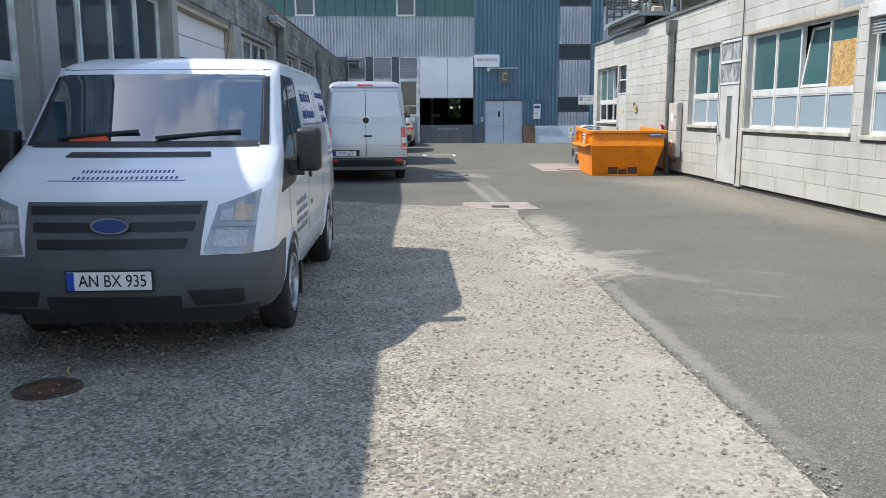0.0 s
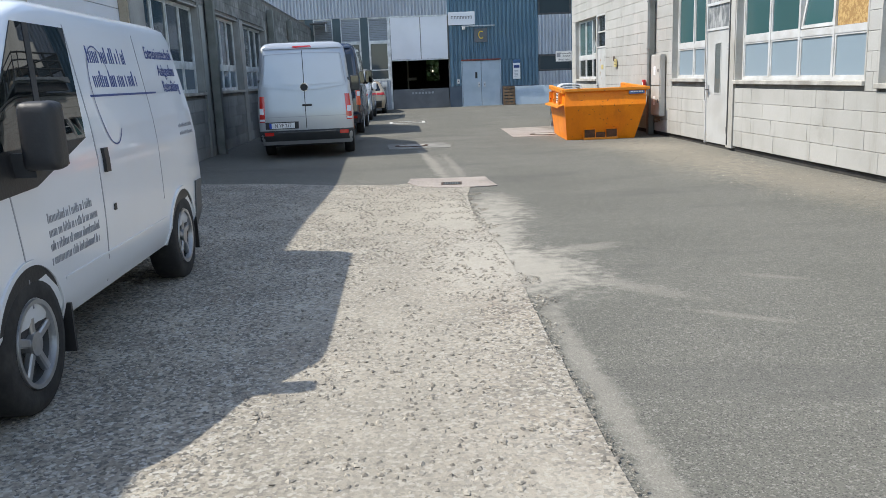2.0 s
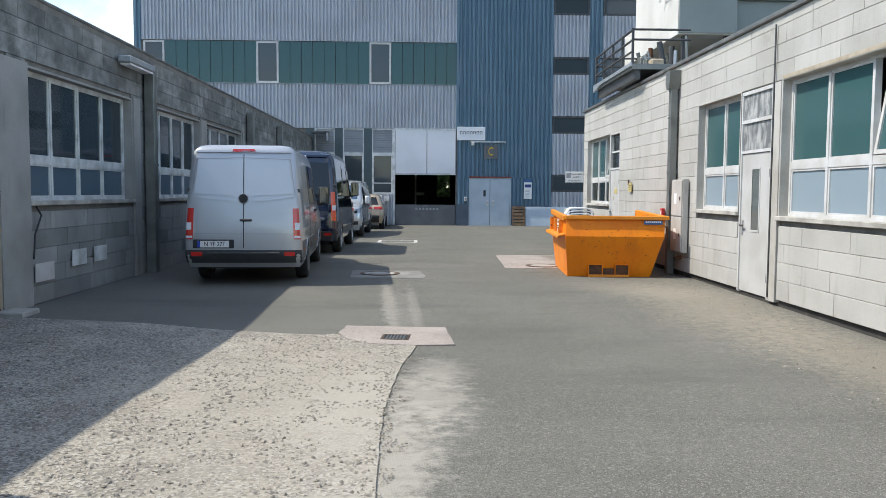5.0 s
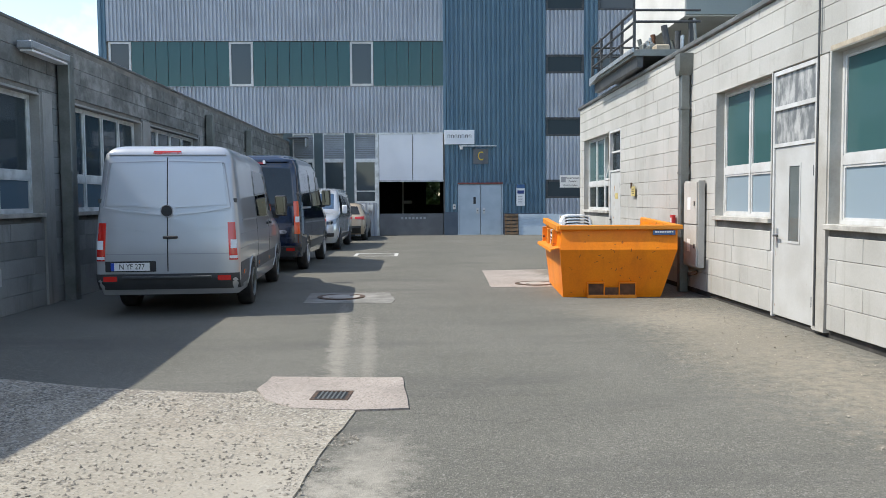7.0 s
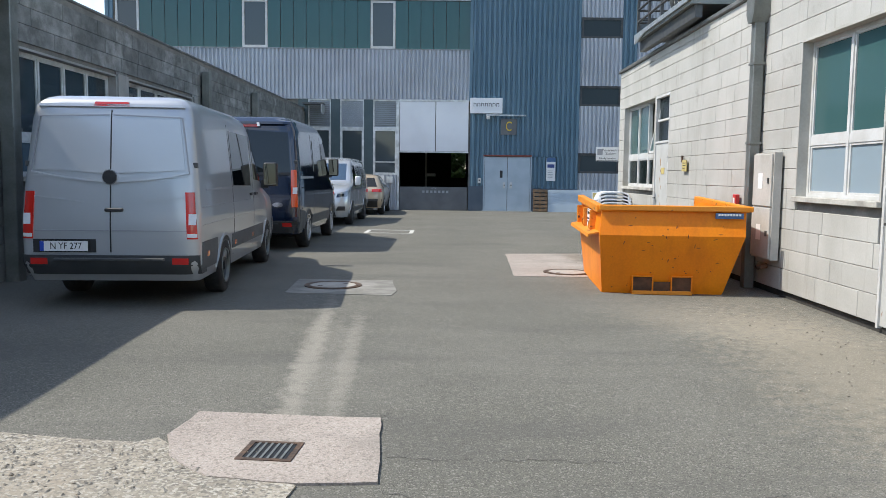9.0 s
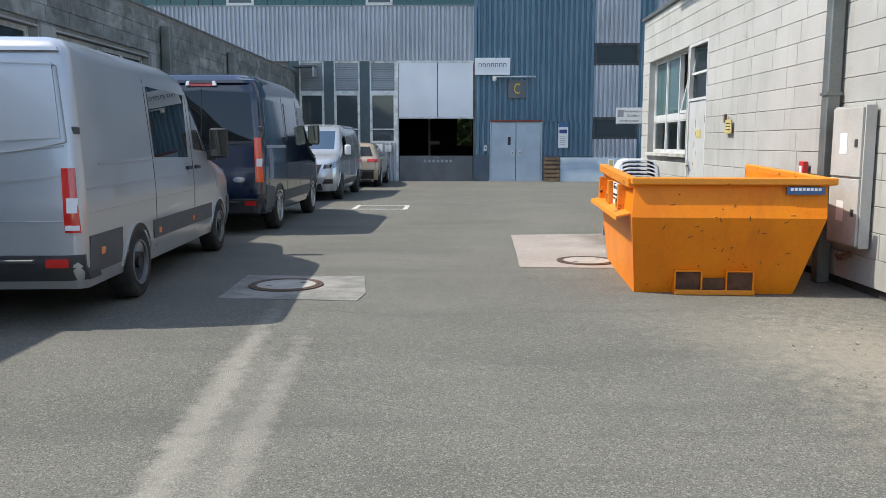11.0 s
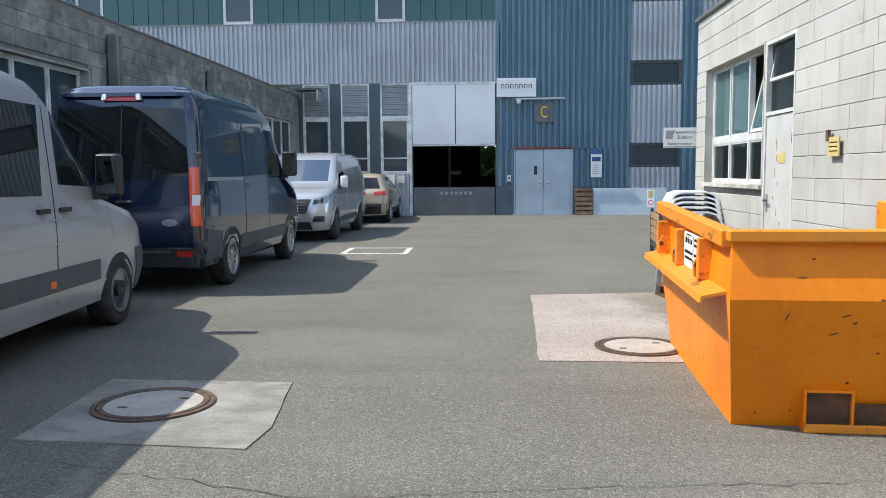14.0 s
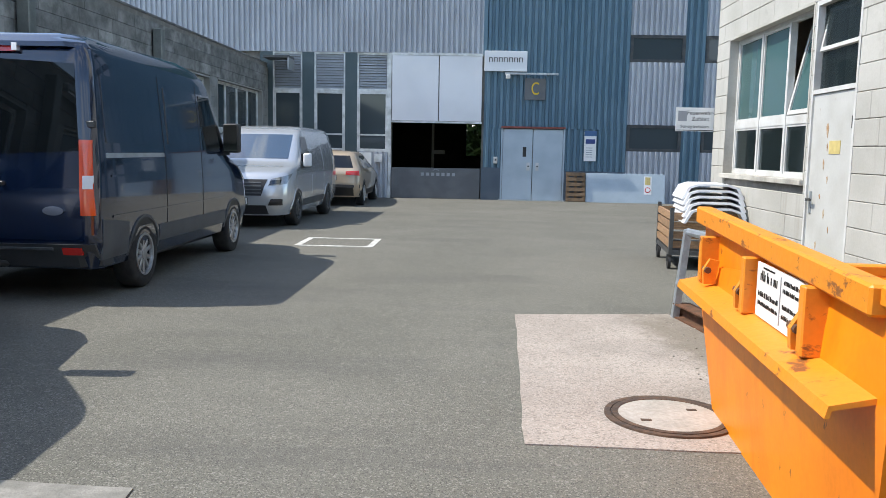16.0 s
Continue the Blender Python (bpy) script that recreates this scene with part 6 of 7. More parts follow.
for side in (1, -1):
    part("pillar_trim", shp.skin(((0.80, 1.345), (0.87, 1.345), (0.80, 1.88), (0.745, 1.88)), "nose", side, 0.004, (4, 8)), black_plastic, tv)
    part("side_window", shp.skin(((0.92, 1.24), (2.02, 1.24), (2.14, 1.84), (1.50, 1.84)), "flank", side, 0.005, (10, 8)), car_glass, tv, "dark door window")
    part("window_trim", shp.skin(((0.66, 1.03), (1.30, 1.05), (2.04, 1.24), (0.90, 1.24)), "flank", side, 0.004, (8, 2)), black_plastic, tv)
    part("pillar", shp.skin(((1.40, 1.14), (1.46, 1.14), (1.68, 1.84), (1.62, 1.84)), "flank", side, 0.008, (1, 6)), black_plastic, tv)
    part("headlamp", shp.skin(((0.56, 0.725), (0.87, 0.70), (0.91, 1.085), (0.64, 1.0)), "nose", side, 0.008, (8, 6)), lamp_clear, tv, "clear headlamp")
    part("lamp_divider", shp.skin(((0.61, 0.875), (0.875, 0.87), (0.88, 0.89), (0.615, 0.895)), "nose", side, 0.015, (4, 1)), ink_grey, tv)
    part("headlamp_reflector", shp.skin(((0.62, 0.76), (0.82, 0.75), (0.835, 0.85), (0.635, 0.855)), "nose", side, 0.014, (4, 3)), lamp_bowl, tv)
    part("indicator", shp.skin(((0.74, 0.91), (0.85, 0.905), (0.86, 1.0), (0.75, 1.0)), "nose", side, 0.014, (4, 3)), amber_dim, tv)
    part("headlamp_bowl", shp.skin(((0.65, 0.91), (0.73, 0.908), (0.735, 0.985), (0.665, 0.97)), "nose", side, 0.014, (3, 3)), lamp_bowl, tv)
    part("bumper_side", shp.skin(((0.02, 0.345), (0.68, 0.345), (0.70, 0.72), (0.05, 0.70)), "flank", side, 0.012, (8, 6)), grey_plastic, tv)
    part("rear_corner", shp.skin(((4.26, 0.34), (4.46, 0.34), (4.46, 0.72), (4.28, 0.72)), "flank", side, 0.010, (4, 4)), grey_plastic, tv)
    part("fog_recess", shp.skin(((0.50, 0.40), (0.80, 0.40), (0.80, 0.50), (0.46, 0.50)), "nose", side, 0.018, (4, 2)), black_plastic, tv)
    part("door_handle", shp.skin(((2.22, 1.02), (2.29, 1.02), (2.29, 1.16), (2.22, 1.16)), "flank", side, 0.02, (1, 2)), black_plastic, tv)
    part("fuel_cap", shp.skin(((2.30, 0.78), (2.34, 0.78), (2.34, 0.82), (2.30, 0.82)), "flank", side, 0.006, (1, 1)), black_plastic, tv)
    part("door_seam", shp.skin(((2.14, 0.38), (2.152, 0.38), (2.152, 1.86), (2.14, 1.86)), "flank", side, 0.0025, (1, 10)), ink_grey, tv)
    part("door_seam", shp.skin(((1.10, 0.5), (1.11, 0.5), (1.02, 1.05), (1.01, 1.05)), "flank", side, 0.0025, (1, 6)), ink_grey, tv)
    part("slide_seam", shp.skin(((3.36, 0.7), (3.368, 0.7), (3.368, 1.86), (3.36, 1.86)), "flank", side, 0.0025, (1, 10)), ink_grey, tv)
    part("swage_line", shp.skin(((1.5, 0.545), (3.4, 0.545), (3.4, 0.56), (1.5, 0.56)), "flank", side, 0.006, (12, 1)), white_paint, tv)
    part("arch_lip", arch_lip(shp, 1.08, 0.335, side, 0.32), white_paint, tv)
    part("arch_lip", arch_lip(shp, 3.84, 0.335, side, 0.32), white_paint, tv)
    part("mud_flap", boxes((side * 0.92 - 0.1, 1.49, 0.16, side * 0.92 + 0.06, 1.51, 0.42)), black_plastic, tv)
    part("mud_flap", boxes((side * 0.92 - 0.1, 4.22, 0.16, side * 0.92 + 0.06, 4.24, 0.42)), black_plastic, tv)
    mirror_part(tv, side * 1.02, 1.12, 1.30, side, black_plastic, 0.92)
    bars_text(tv, shp, side, ((2.40, 3.10, 1.655, 0.10), (2.40, 3.22, 1.51, 0.10)), ink_blue)
    bars_text(tv, shp, side, ((1.36, 1.95, 0.86, 0.05), (1.36, 2.02, 0.79, 0.05), (1.36, 2.02, 0.72, 0.05), (1.36, 2.02, 0.65, 0.05), (4.0, 4.4, 1.18, 0.03), (4.0, 4.4, 1.12, 0.03)), ink_grey)
    for word, y, z in (("Extrusionstechnik", 3.92, 1.745), ("Anlagenbau", 4.02, 1.62), ("Retrofitting", 4.06, 1.50)):
        x = side * (interp(shp.width, z) + 0.004)
        lettering("words", word, 0.125, pose(x, y, z) @ pose(0, 0, 0, 0, -9.6 * side, 0) @ pose(0, 0, 0, 90, 0, 90 * side) @ Matrix.Diagonal((0.78, 1, 1, 1)), ink_blue, tv, "dark blue lettering")
    part("emblem_line", shp.skin(((2.28, 1.455), (3.6, 1.455), (3.6, 1.468), (2.28, 1.468)), "flank", side, 0.003, (6, 1), 0.001), ink_blue, tv)
    ring = bmesh.new()
    prev = None
    for i in range(33):
        a = math.pi * (0.15 + 1.6 * i / 32)
        row = [ring.verts.new(shp.at(z, shp.way(z, y), side)[0] + Vector((side * 0.003, 0, 0))) for y, z in ((2.52 + 0.20 * math.cos(a), 1.46 + 0.30 * math.sin(a)), (2.52 + 0.192 * math.cos(a), 1.46 + 0.29 * math.sin(a)))]
        if prev:
            ring.faces.new((prev[0], row[0], row[1], prev[1]))
        prev = row
    part("emblem_ring", ring, ink_blue, tv)
part("bumper", shp.skin(((-0.99, 0.345), (0.99, 0.345), (0.99, 0.71), (-0.99, 0.71)), "nose", 1, 0.012, (24, 8)), grey_plastic, tv, "grey plastic bumper")
part("grille_surround", shp.skin(((-0.54, 0.69), (0.54, 0.69), (0.57, 1.025), (-0.57, 1.025)), "nose", 1, 0.014, (14, 6)), grey_plastic, tv, "grey grille surround")
for z, h, w in ((0.755, 0.06, 0.46), (0.855, 0.055, 0.50), (0.955, 0.05, 0.53)):
    part("grille_slot", shp.skin(((-w, z), (w, z), (w + 0.01, z + h), (-w - 0.01, z + h)), "nose", 1, 0.018, (12, 2)), ink_black, tv)
part("badge", prism([(0.12 * math.cos(i * 0.2618), 0.05 * math.sin(i * 0.2618)) for i in range(24)], "y", -0.035, 0.0), chrome, tv).location = (0, 0.07, 0.895)
part("badge_field", prism([(0.105 * math.cos(i * 0.2618), 0.04 * math.sin(i * 0.2618)) for i in range(24)], "y", -0.04, -0.0355), ink_blue, tv).location = (0, 0.07, 0.895)
plate_part(tv, "AN BX 935", pose(0, -0.025, 0.575))
# Black strip colours in the shadow beneath the bumper.
part("under_bumper_shade", shp.skin(((-0.90, 0.342), (0.90, 0.342), (0.90, 0.385), (-0.90, 0.385)), "nose", 1, 0.016, (20, 1)), black_plastic, tv)
part("lower_intake", shp.skin(((-0.42, 0.385), (0.42, 0.385), (0.42, 0.47), (-0.42, 0.47)), "nose", 1, 0.016, (8, 2)), black_plastic, tv)
part("cowl_vent", shp.skin(((-0.5, 1.275), (0.5, 1.275), (0.48, 1.305), (-0.48, 1.305)), "nose", 1, 0.012, (12, 1)), black_plastic, tv)
part("cowl", shp.skin(((-0.80, 1.335), (0.80, 1.335), (0.78, 1.372), (-0.78, 1.372)), "nose", 1, 0.009, (14, 1)), black_plastic, tv)
for a, b in ((-0.62, -0.05), (0.08, 0.66)):
    p0, p1 = shp.at(1.385, abs(a), 1 if a > 0 else -1)[0], shp.at(1.43, abs(b), 1 if b > 0 else -1)[0]
    part("wiper", tube(p0 + Vector((0, -0.02, 0.01)), p1 + Vector((0, -0.02, 0.01)), 0.012, 6), black_plastic, tv)
part("aerial", tube((0.42, 1.62, 1.97), (0.42, 1.80, 2.28), 0.006, 5), black_plastic, tv)
for x0, x1, z in ((-0.30, 0.32, 1.185), (-0.34, 0.36, 1.15)):
    n = 22
    for i in range(n):
        a = x0 + (x1 - x0) * i / n
        part("letter_bar", shp.skin(((a, z), (a + 0.014, z), (a + 0.016, z + 0.016), (a + 0.002, z + 0.016)), "nose", 1, 0.003, (1, 1), 0.001), ink_blue, tv)
part("emblem_line", shp.skin(((-0.5, 1.14), (0.4, 1.14), (0.4, 1.144), (-0.5, 1.144)), "nose", 1, 0.003, (8, 1), 0.001), ink_blue, tv)
part("dashboard_cloth", shp.skin(((-0.55, 1.375), (-0.25, 1.375), (-0.28, 1.41), (-0.52, 1.41)), "nose", 1, 0.0055, (3, 2)), hi_vis, tv)

# silver panel van, tail to the camera
sps = Shape(front=[(0.3, 0.10), (0.6, 0.0), (0.95, 0.10), (1.12, 0.28), (1.28, 0.95), (1.34, 1.05), (2.15, 1.75), (2.28, 1.95), (2.36, 2.3), (2.38, 2.6)],
            rear=[(0.3, 4.86), (0.5, 4.97), (0.9, 4.97), (1.4, 4.93), (2.15, 4.85), (2.30, 4.81), (2.36, 4.71), (2.38, 4.51)],
            width=[(0.3, 0.93), (0.5, 0.975), (1.0, 0.985), (1.35, 0.96), (2.1, 0.885), (2.25, 0.855), (2.34, 0.77), (2.37, 0.64), (2.38, 0.5)],
            rf=[(0.3, 0.35), (1.1, 0.35), (1.34, 0.22), (2.2, 0.15), (2.38, 0.3)], rr=0.09, bow=0.13, k=1.15)
SR = 1.15 * 4.97  # its tail
LV2 = [0.3, 0.4, 0.5, 0.6, 0.75, 0.95, 1.05, 1.12, 1.18, 1.23, 1.28, 1.34, 1.5, 1.7, 1.9, 2.1, 2.18, 2.25, 2.30, 2.34, 2.36, 2.37, 2.38]
sv = van_base("delivery_van", "silver grey delivery van with dark lower trim", pose(-1.215, 25.02, 0, 0, 0, 183.9) @ Matrix.Diagonal((0.965, 1, 0.975, 1)), sps, LV2, silver_paint, (0.99, 4.38), 0.345, 0, 0.34)


def rear_end(v, shape, top, low, light_m, light_z, glassy, seam_m, dark_m, width=0.86):
    drop = 0.90 if glassy else 0.72
    for x in (-0.42, 0.42):
        s = 1 if x > 0 else -1
        c = ((s * 0.008, top - drop), (s * width * 0.95, top - drop + 0.04), (s * width * 0.87, top - 0.08), (s * 0.008, top - 0.04))
        part("rear_window" if glassy else "door_pressing", shape.skin(c, "back", 1, 0.006 if glassy else 0.014, (6, 6)), car_glass if glassy else dark_m, v)
        if not glassy:
            part("lamp_reverse", shape.skin(((s * (width - 0.015), light_z[0] + 0.02), (s * (width + 0.09), light_z[0] + 0.02), (s * (width + 0.09), light_z[0] + 0.06), (s * (width - 0.015), light_z[0] + 0.06)), "back", 1, 0.021, (2, 1)), white_plastic, v)
        part("rear_lamp", shape.skin(((s * (width - 0.02), light_z[0]), (s * (width + 0.095), light_z[0]), (s * (width + 0.06), light_z[1]), (s * (width - 0.04), light_z[1])), "back", 1, 0.016, (4, 4), 0.06), light_m, v, "red rear lamp")
        part("lamp_band", shape.skin(((s * (width + 0.0), sum(light_z) / 2 - 0.10), (s * (width + 0.08), sum(light_z) / 2 - 0.10), (s * (width + 0.08), sum(light_z) / 2 + 0.02), (s * width, sum(light_z) / 2 + 0.02)), "back", 1, 0.020, (2, 2)), white_plastic, v)
        part("reflector", shape.skin(((s * 0.68, low - 0.10), (s * 0.86, low - 0.10), (s * 0.86, low - 0.03), (s * 0.68, low - 0.03)), "back", 1, 0.04, (2, 2)), lamp_red, v)
        for z in (low + 0.35, top - 0.62):
            part("hinge", boxes((s * (width + 0.03) - 0.05, interp(shape.rear, z) - 0.08, z - 0.03, s * (width + 0.03) + 0.05, interp(shape.rear, z) - 0.02, z + 0.03), bevel=0.006), dark_steel, v)
    part("door_gap", shape.skin(((-0.007, low + 0.03), (0.007, low + 0.03), (0.007, top - 0.02), (-0.007, top - 0.02)), "back", 1, 0.009, (1, 10)), seam_m, v)
    part("rear_handle", boxes((-0.12 - 0.02, interp(shape.rear, 1.1) - 0.01, 1.08, 0.06, interp(shape.rear, 1.1) + 0.035, 1.12), bevel=0.01), black_plastic, v)
    part("brake_light", shape.skin(((-0.20, top + 0.02), (0.20, top + 0.02), (0.18, top + 0.07), (-0.18, top + 0.07)), "back", 1, 0.03, (4, 1), 0.12), lamp_red, v, "red high brake lamp")
    bump = part("rear_bumper", shape.skin(((-0.97, low - 0.22), (0.97, low - 0.22), (0.97, low), (-0.97, low)), "back", 1, 0.035, (12, 4), 0.2), bumper_dark, v, "dark grey bumper")
    part("bumper_step", boxes((-0.6, interp(shape.rear, low - 0.1) + 0.03, low - 0.06, 0.6, interp(shape.rear, low - 0.1) + 0.075, low - 0.03), bevel=0.006), dark_steel, bump)


silver_pressing = silver_paint
for s in (-1, 1):
    part("door_crease", sps.skin(((s * 0.05, 1.40), (s * 0.84, 1.47), (s * 0.84, 1.485), (s * 0.05, 1.415)), "back", 1, 0.012, (6, 1)), silver_paint, sv)
    part("door_crease", sps.skin(((s * 0.30, 1.18), (s * 0.86, 1.24), (s * 0.86, 1.255), (s * 0.30, 1.185)), "back", 1, 0.010, (6, 1)), silver_paint, sv)
    part("door_edge", sps.skin(((s * 0.02, 0.865), (s * 0.84, 0.865), (s * 0.84, 0.875), (s * 0.02, 0.875)), "back", 1, 0.004, (6, 1)), ink_grey, sv)
for s in (-1, 1):
    for i in range(8):
        a, b = 0.86 * i / 8, 0.86 * (i + 1) / 8
        za, zb = 1.405 + 0.10 * (a / 0.86) ** 2, 1.405 + 0.10 * (b / 0.86) ** 2
        part("door_groove", sps.skin(((s * a, za), (s * b, zb), (s * b, zb + 0.022), (s * a, za + 0.022)), "back", 1, 0.022, (2, 1)), silver_paint, sv)
    part("door_groove", sps.skin(((s * 0.855, 1.51), (s * 0.868, 1.51), (s * 0.785, 2.12), (s * 0.772, 2.12)), "back", 1, 0.016, (1, 6)), ink_grey, sv)
    part("door_groove", sps.skin(((s * 0.02, 2.14), (s * 0.77, 2.115), (s * 0.77, 2.127), (s * 0.02, 2.152)), "back", 1, 0.016, (6, 1)), ink_grey, sv)
part("plate_recess", sps.skin(((0.16, 0.63), (0.84, 0.63), (0.84, 0.775), (0.16, 0.775)), "back", 1, 0.008, (4, 2)), black_plastic, sv)
rear_end(sv, sps, 2.22, 0.60, lamp_red, (0.78, 1.30), False, ink_black, silver_pressing)
part("badge", prism([(0.075 * math.cos(i * 0.2618), 0.075 * math.sin(i * 0.2618)) for i in range(24)], "y", SR - 0.06, SR - 0.005), black_plastic, sv, "round dark badge").location = (0, 0, 1.46)
part("badge_ring", prism([(0.085 * math.cos(i * 0.2618), 0.085 * math.sin(i * 0.2618)) for i in range(24)], "y", SR - 0.06, SR - 0.01), chrome, sv).location = (0, 0, 1.46)
plate_part(sv, "N YF 277", pose(0.50, SR + 0.025, 0.70, 0, 0, 180))
for side in (1, -1):
    part("side_window", sps.skin(((1.14, 1.38), (1.86, 1.42), (1.84, 2.04), (1.46, 2.0)), "flank", side, 0.005, (8, 6)), car_glass, sv, "dark cab window")
    part("side_window", sps.skin(((2.13, 1.33), (3.24, 1.35), (3.22, 2.08), (2.03, 2.07)), "flank", side, 0.005, (8, 6)), car_glass, sv, "dark side window")
    part("pillar", sps.skin(((1.36, 1.40), (1.40, 1.40), (1.58, 2.01), (1.54, 2.01)), "flank", side, 0.008, (1, 5)), black_plastic, sv)
    part("rub_strip", sps.skin(((1.25, 0.52), (3.41, 0.52), (3.41, 0.71), (1.25, 0.71)), "flank", side, 0.010, (12, 2)), grey_plastic, sv, "dark grey rub strip")
    part("rub_strip", sps.skin(((4.21, 0.42), (4.87, 0.42), (4.87, 0.74), (4.21, 0.74)), "flank", side, 0.010, (5, 2)), grey_plastic, sv)
    part("rub_strip", sps.skin(((0.06, 0.32), (0.46, 0.32), (0.47, 0.74), (0.10, 0.76)), "flank", side, 0.012, (5, 4)), grey_plastic, sv)
    part("slide_rail", sps.skin(((3.3, 1.31), (4.6, 1.31), (4.6, 1.335), (3.3, 1.335)), "flank", side, 0.006, (8, 1)), ink_grey, sv)
    for z in (0.92, 1.12):
        part("swage_line", sps.skin(((1.35, z), (4.85, z), (4.85, z + 0.012), (1.35, z + 0.012)), "flank", side, 0.008, (12, 1)), silver_paint, sv)
    for y0, y1 in ((1.97, 1.95), (3.30, 3.29)):
        part("door_seam", sps.skin(((y0, 0.42), (y0 + 0.010, 0.42), (y1 + 0.010, 2.15), (y1, 2.15)), "flank", side, 0.003, (1, 10)), ink_black, sv)
    part("door_seam", sps.skin(((0.95, 0.9), (0.958, 0.9), (1.10, 1.36), (1.09, 1.36)), "flank", side, 0.003, (1, 6)), ink_grey, sv)
    for y in (1.82, 2.15):
        part("handle_recess", sps.skin(((y - 0.04, 1.13), (y + 0.04, 1.13), (y + 0.04, 1.27), (y - 0.04, 1.27)), "flank", side, 0.003, (2, 2)), ink_grey, sv)
        part("door_handle", sps.skin(((y - 0.08, 1.185), (y + 0.08, 1.185), (y + 0.08, 1.225), (y - 0.08, 1.225)), "flank", side, 0.03, (2, 1)), black_plastic, sv)
    for y in (2.03, 3.2, 4.6):
        part("marker_lamp", sps.skin(((y, 0.56), (y + 0.08, 0.56), (y + 0.08, 0.62), (y, 0.62)), "flank", side, 0.016, (1, 1)), lamp_orange, sv)
    for y in (0.99, 4.38):
        part("arch_lip", arch_lip(sps, y, 0.345, side, 0.36), silver_paint, sv)
    part("headlamp", sps.skin(((0.62, 0.80), (0.98, 0.78), (1.12, 1.12), (0.72, 1.08)), "nose", side, 0.008, (6, 5)), lamp_clear, sv)
    mirror_part(sv, side * 1.02, 1.46, 1.50, side, black_plastic, 1.15)
part("windscreen", sps.skin(((-0.78, 1.37), (0.78, 1.37), (0.72, 2.12), (-0.72, 2.12)), "nose", 1, 0.005, (12, 8)), car_glass_sky, sv)
part("roof_edge", sps.skin(((-0.8, 2.235), (0.8, 2.235), (0.78, 2.265), (-0.78, 2.265)), "back", 1, 0.03, (8, 1), 0.1), silver_paint, sv)

# dark blue high van, tail to the camera
nvs = Shape(front=[(0.32, 0.08), (0.65, 0.0), (1.0, 0.12), (1.18, 0.35), (1.34, 0.92), (1.42, 1.02), (2.25, 1.65), (2.38, 1.9), (2.47, 2.3), (2.49, 2.6)],
            rear=[(0.32, 5.15), (0.55, 5.26), (1.0, 5.25), (1.5, 5.20), (2.2, 5.10), (2.38, 5.05), (2.47, 4.9), (2.49, 4.7)],
            width=[(0.32, 0.95), (0.55, 0.995), (1.0, 1.0), (1.35, 0.985), (2.2, 0.90), (2.36, 0.85), (2.45, 0.75), (2.48, 0.62), (2.49, 0.5)],
            rf=[(0.32, 0.35), (1.2, 0.35), (1.42, 0.22), (2.3, 0.15), (2.49, 0.3)], rr=0.13, bow=0.13)
LV3 = [0.32, 0.42, 0.55, 0.65, 0.85, 1.0, 1.1, 1.18, 1.26, 1.34, 1.42, 1.6, 1.8, 2.0, 2.2, 2.28, 2.36, 2.41, 2.45, 2.47, 2.48, 2.49]
nv = van_base("delivery_van", "dark blue high-roofed van with tinted rear windows", pose(-1.0, 31.15, 0, 0, 0, 180) @ Matrix.Diagonal((1, 1, 1.03, 1)), nvs, LV3, navy_paint, (0.98, 4.15), 0.345, 10, 0.36)
rear_end(nv, nvs, 2.26, 0.56, tan_lens, (0.82, 1.50), True, ink_black, navy_paint, 0.88)
part("badge", prism([(0.1 * math.cos(i * 0.2618), 0.042 * math.sin(i * 0.2618)) for i in range(24)], "y", 5.24, 5.27), chrome, nv).location = (-0.6, 0, 0.86)
part("roof_lip", nvs.skin(((-0.86, 2.33), (0.86, 2.33), (0.80, 2.42), (-0.80, 2.42)), "back", 1, 0.05, (10, 2), 0.15), navy_paint, nv)
part("tow_bar", tube((-0.1, 5.2, 0.36), (-0.1, 5.42, 0.40), 0.03), dark_steel, nv)
for s in (-1, 1):
    part("lamp_end", nvs.skin(((s * 0.19, 2.29), (s * 0.24, 2.29), (s * 0.23, 2.36), (s * 0.18, 2.36)), "back", 1, 0.055, (1, 1), 0.1), white_plastic, nv)
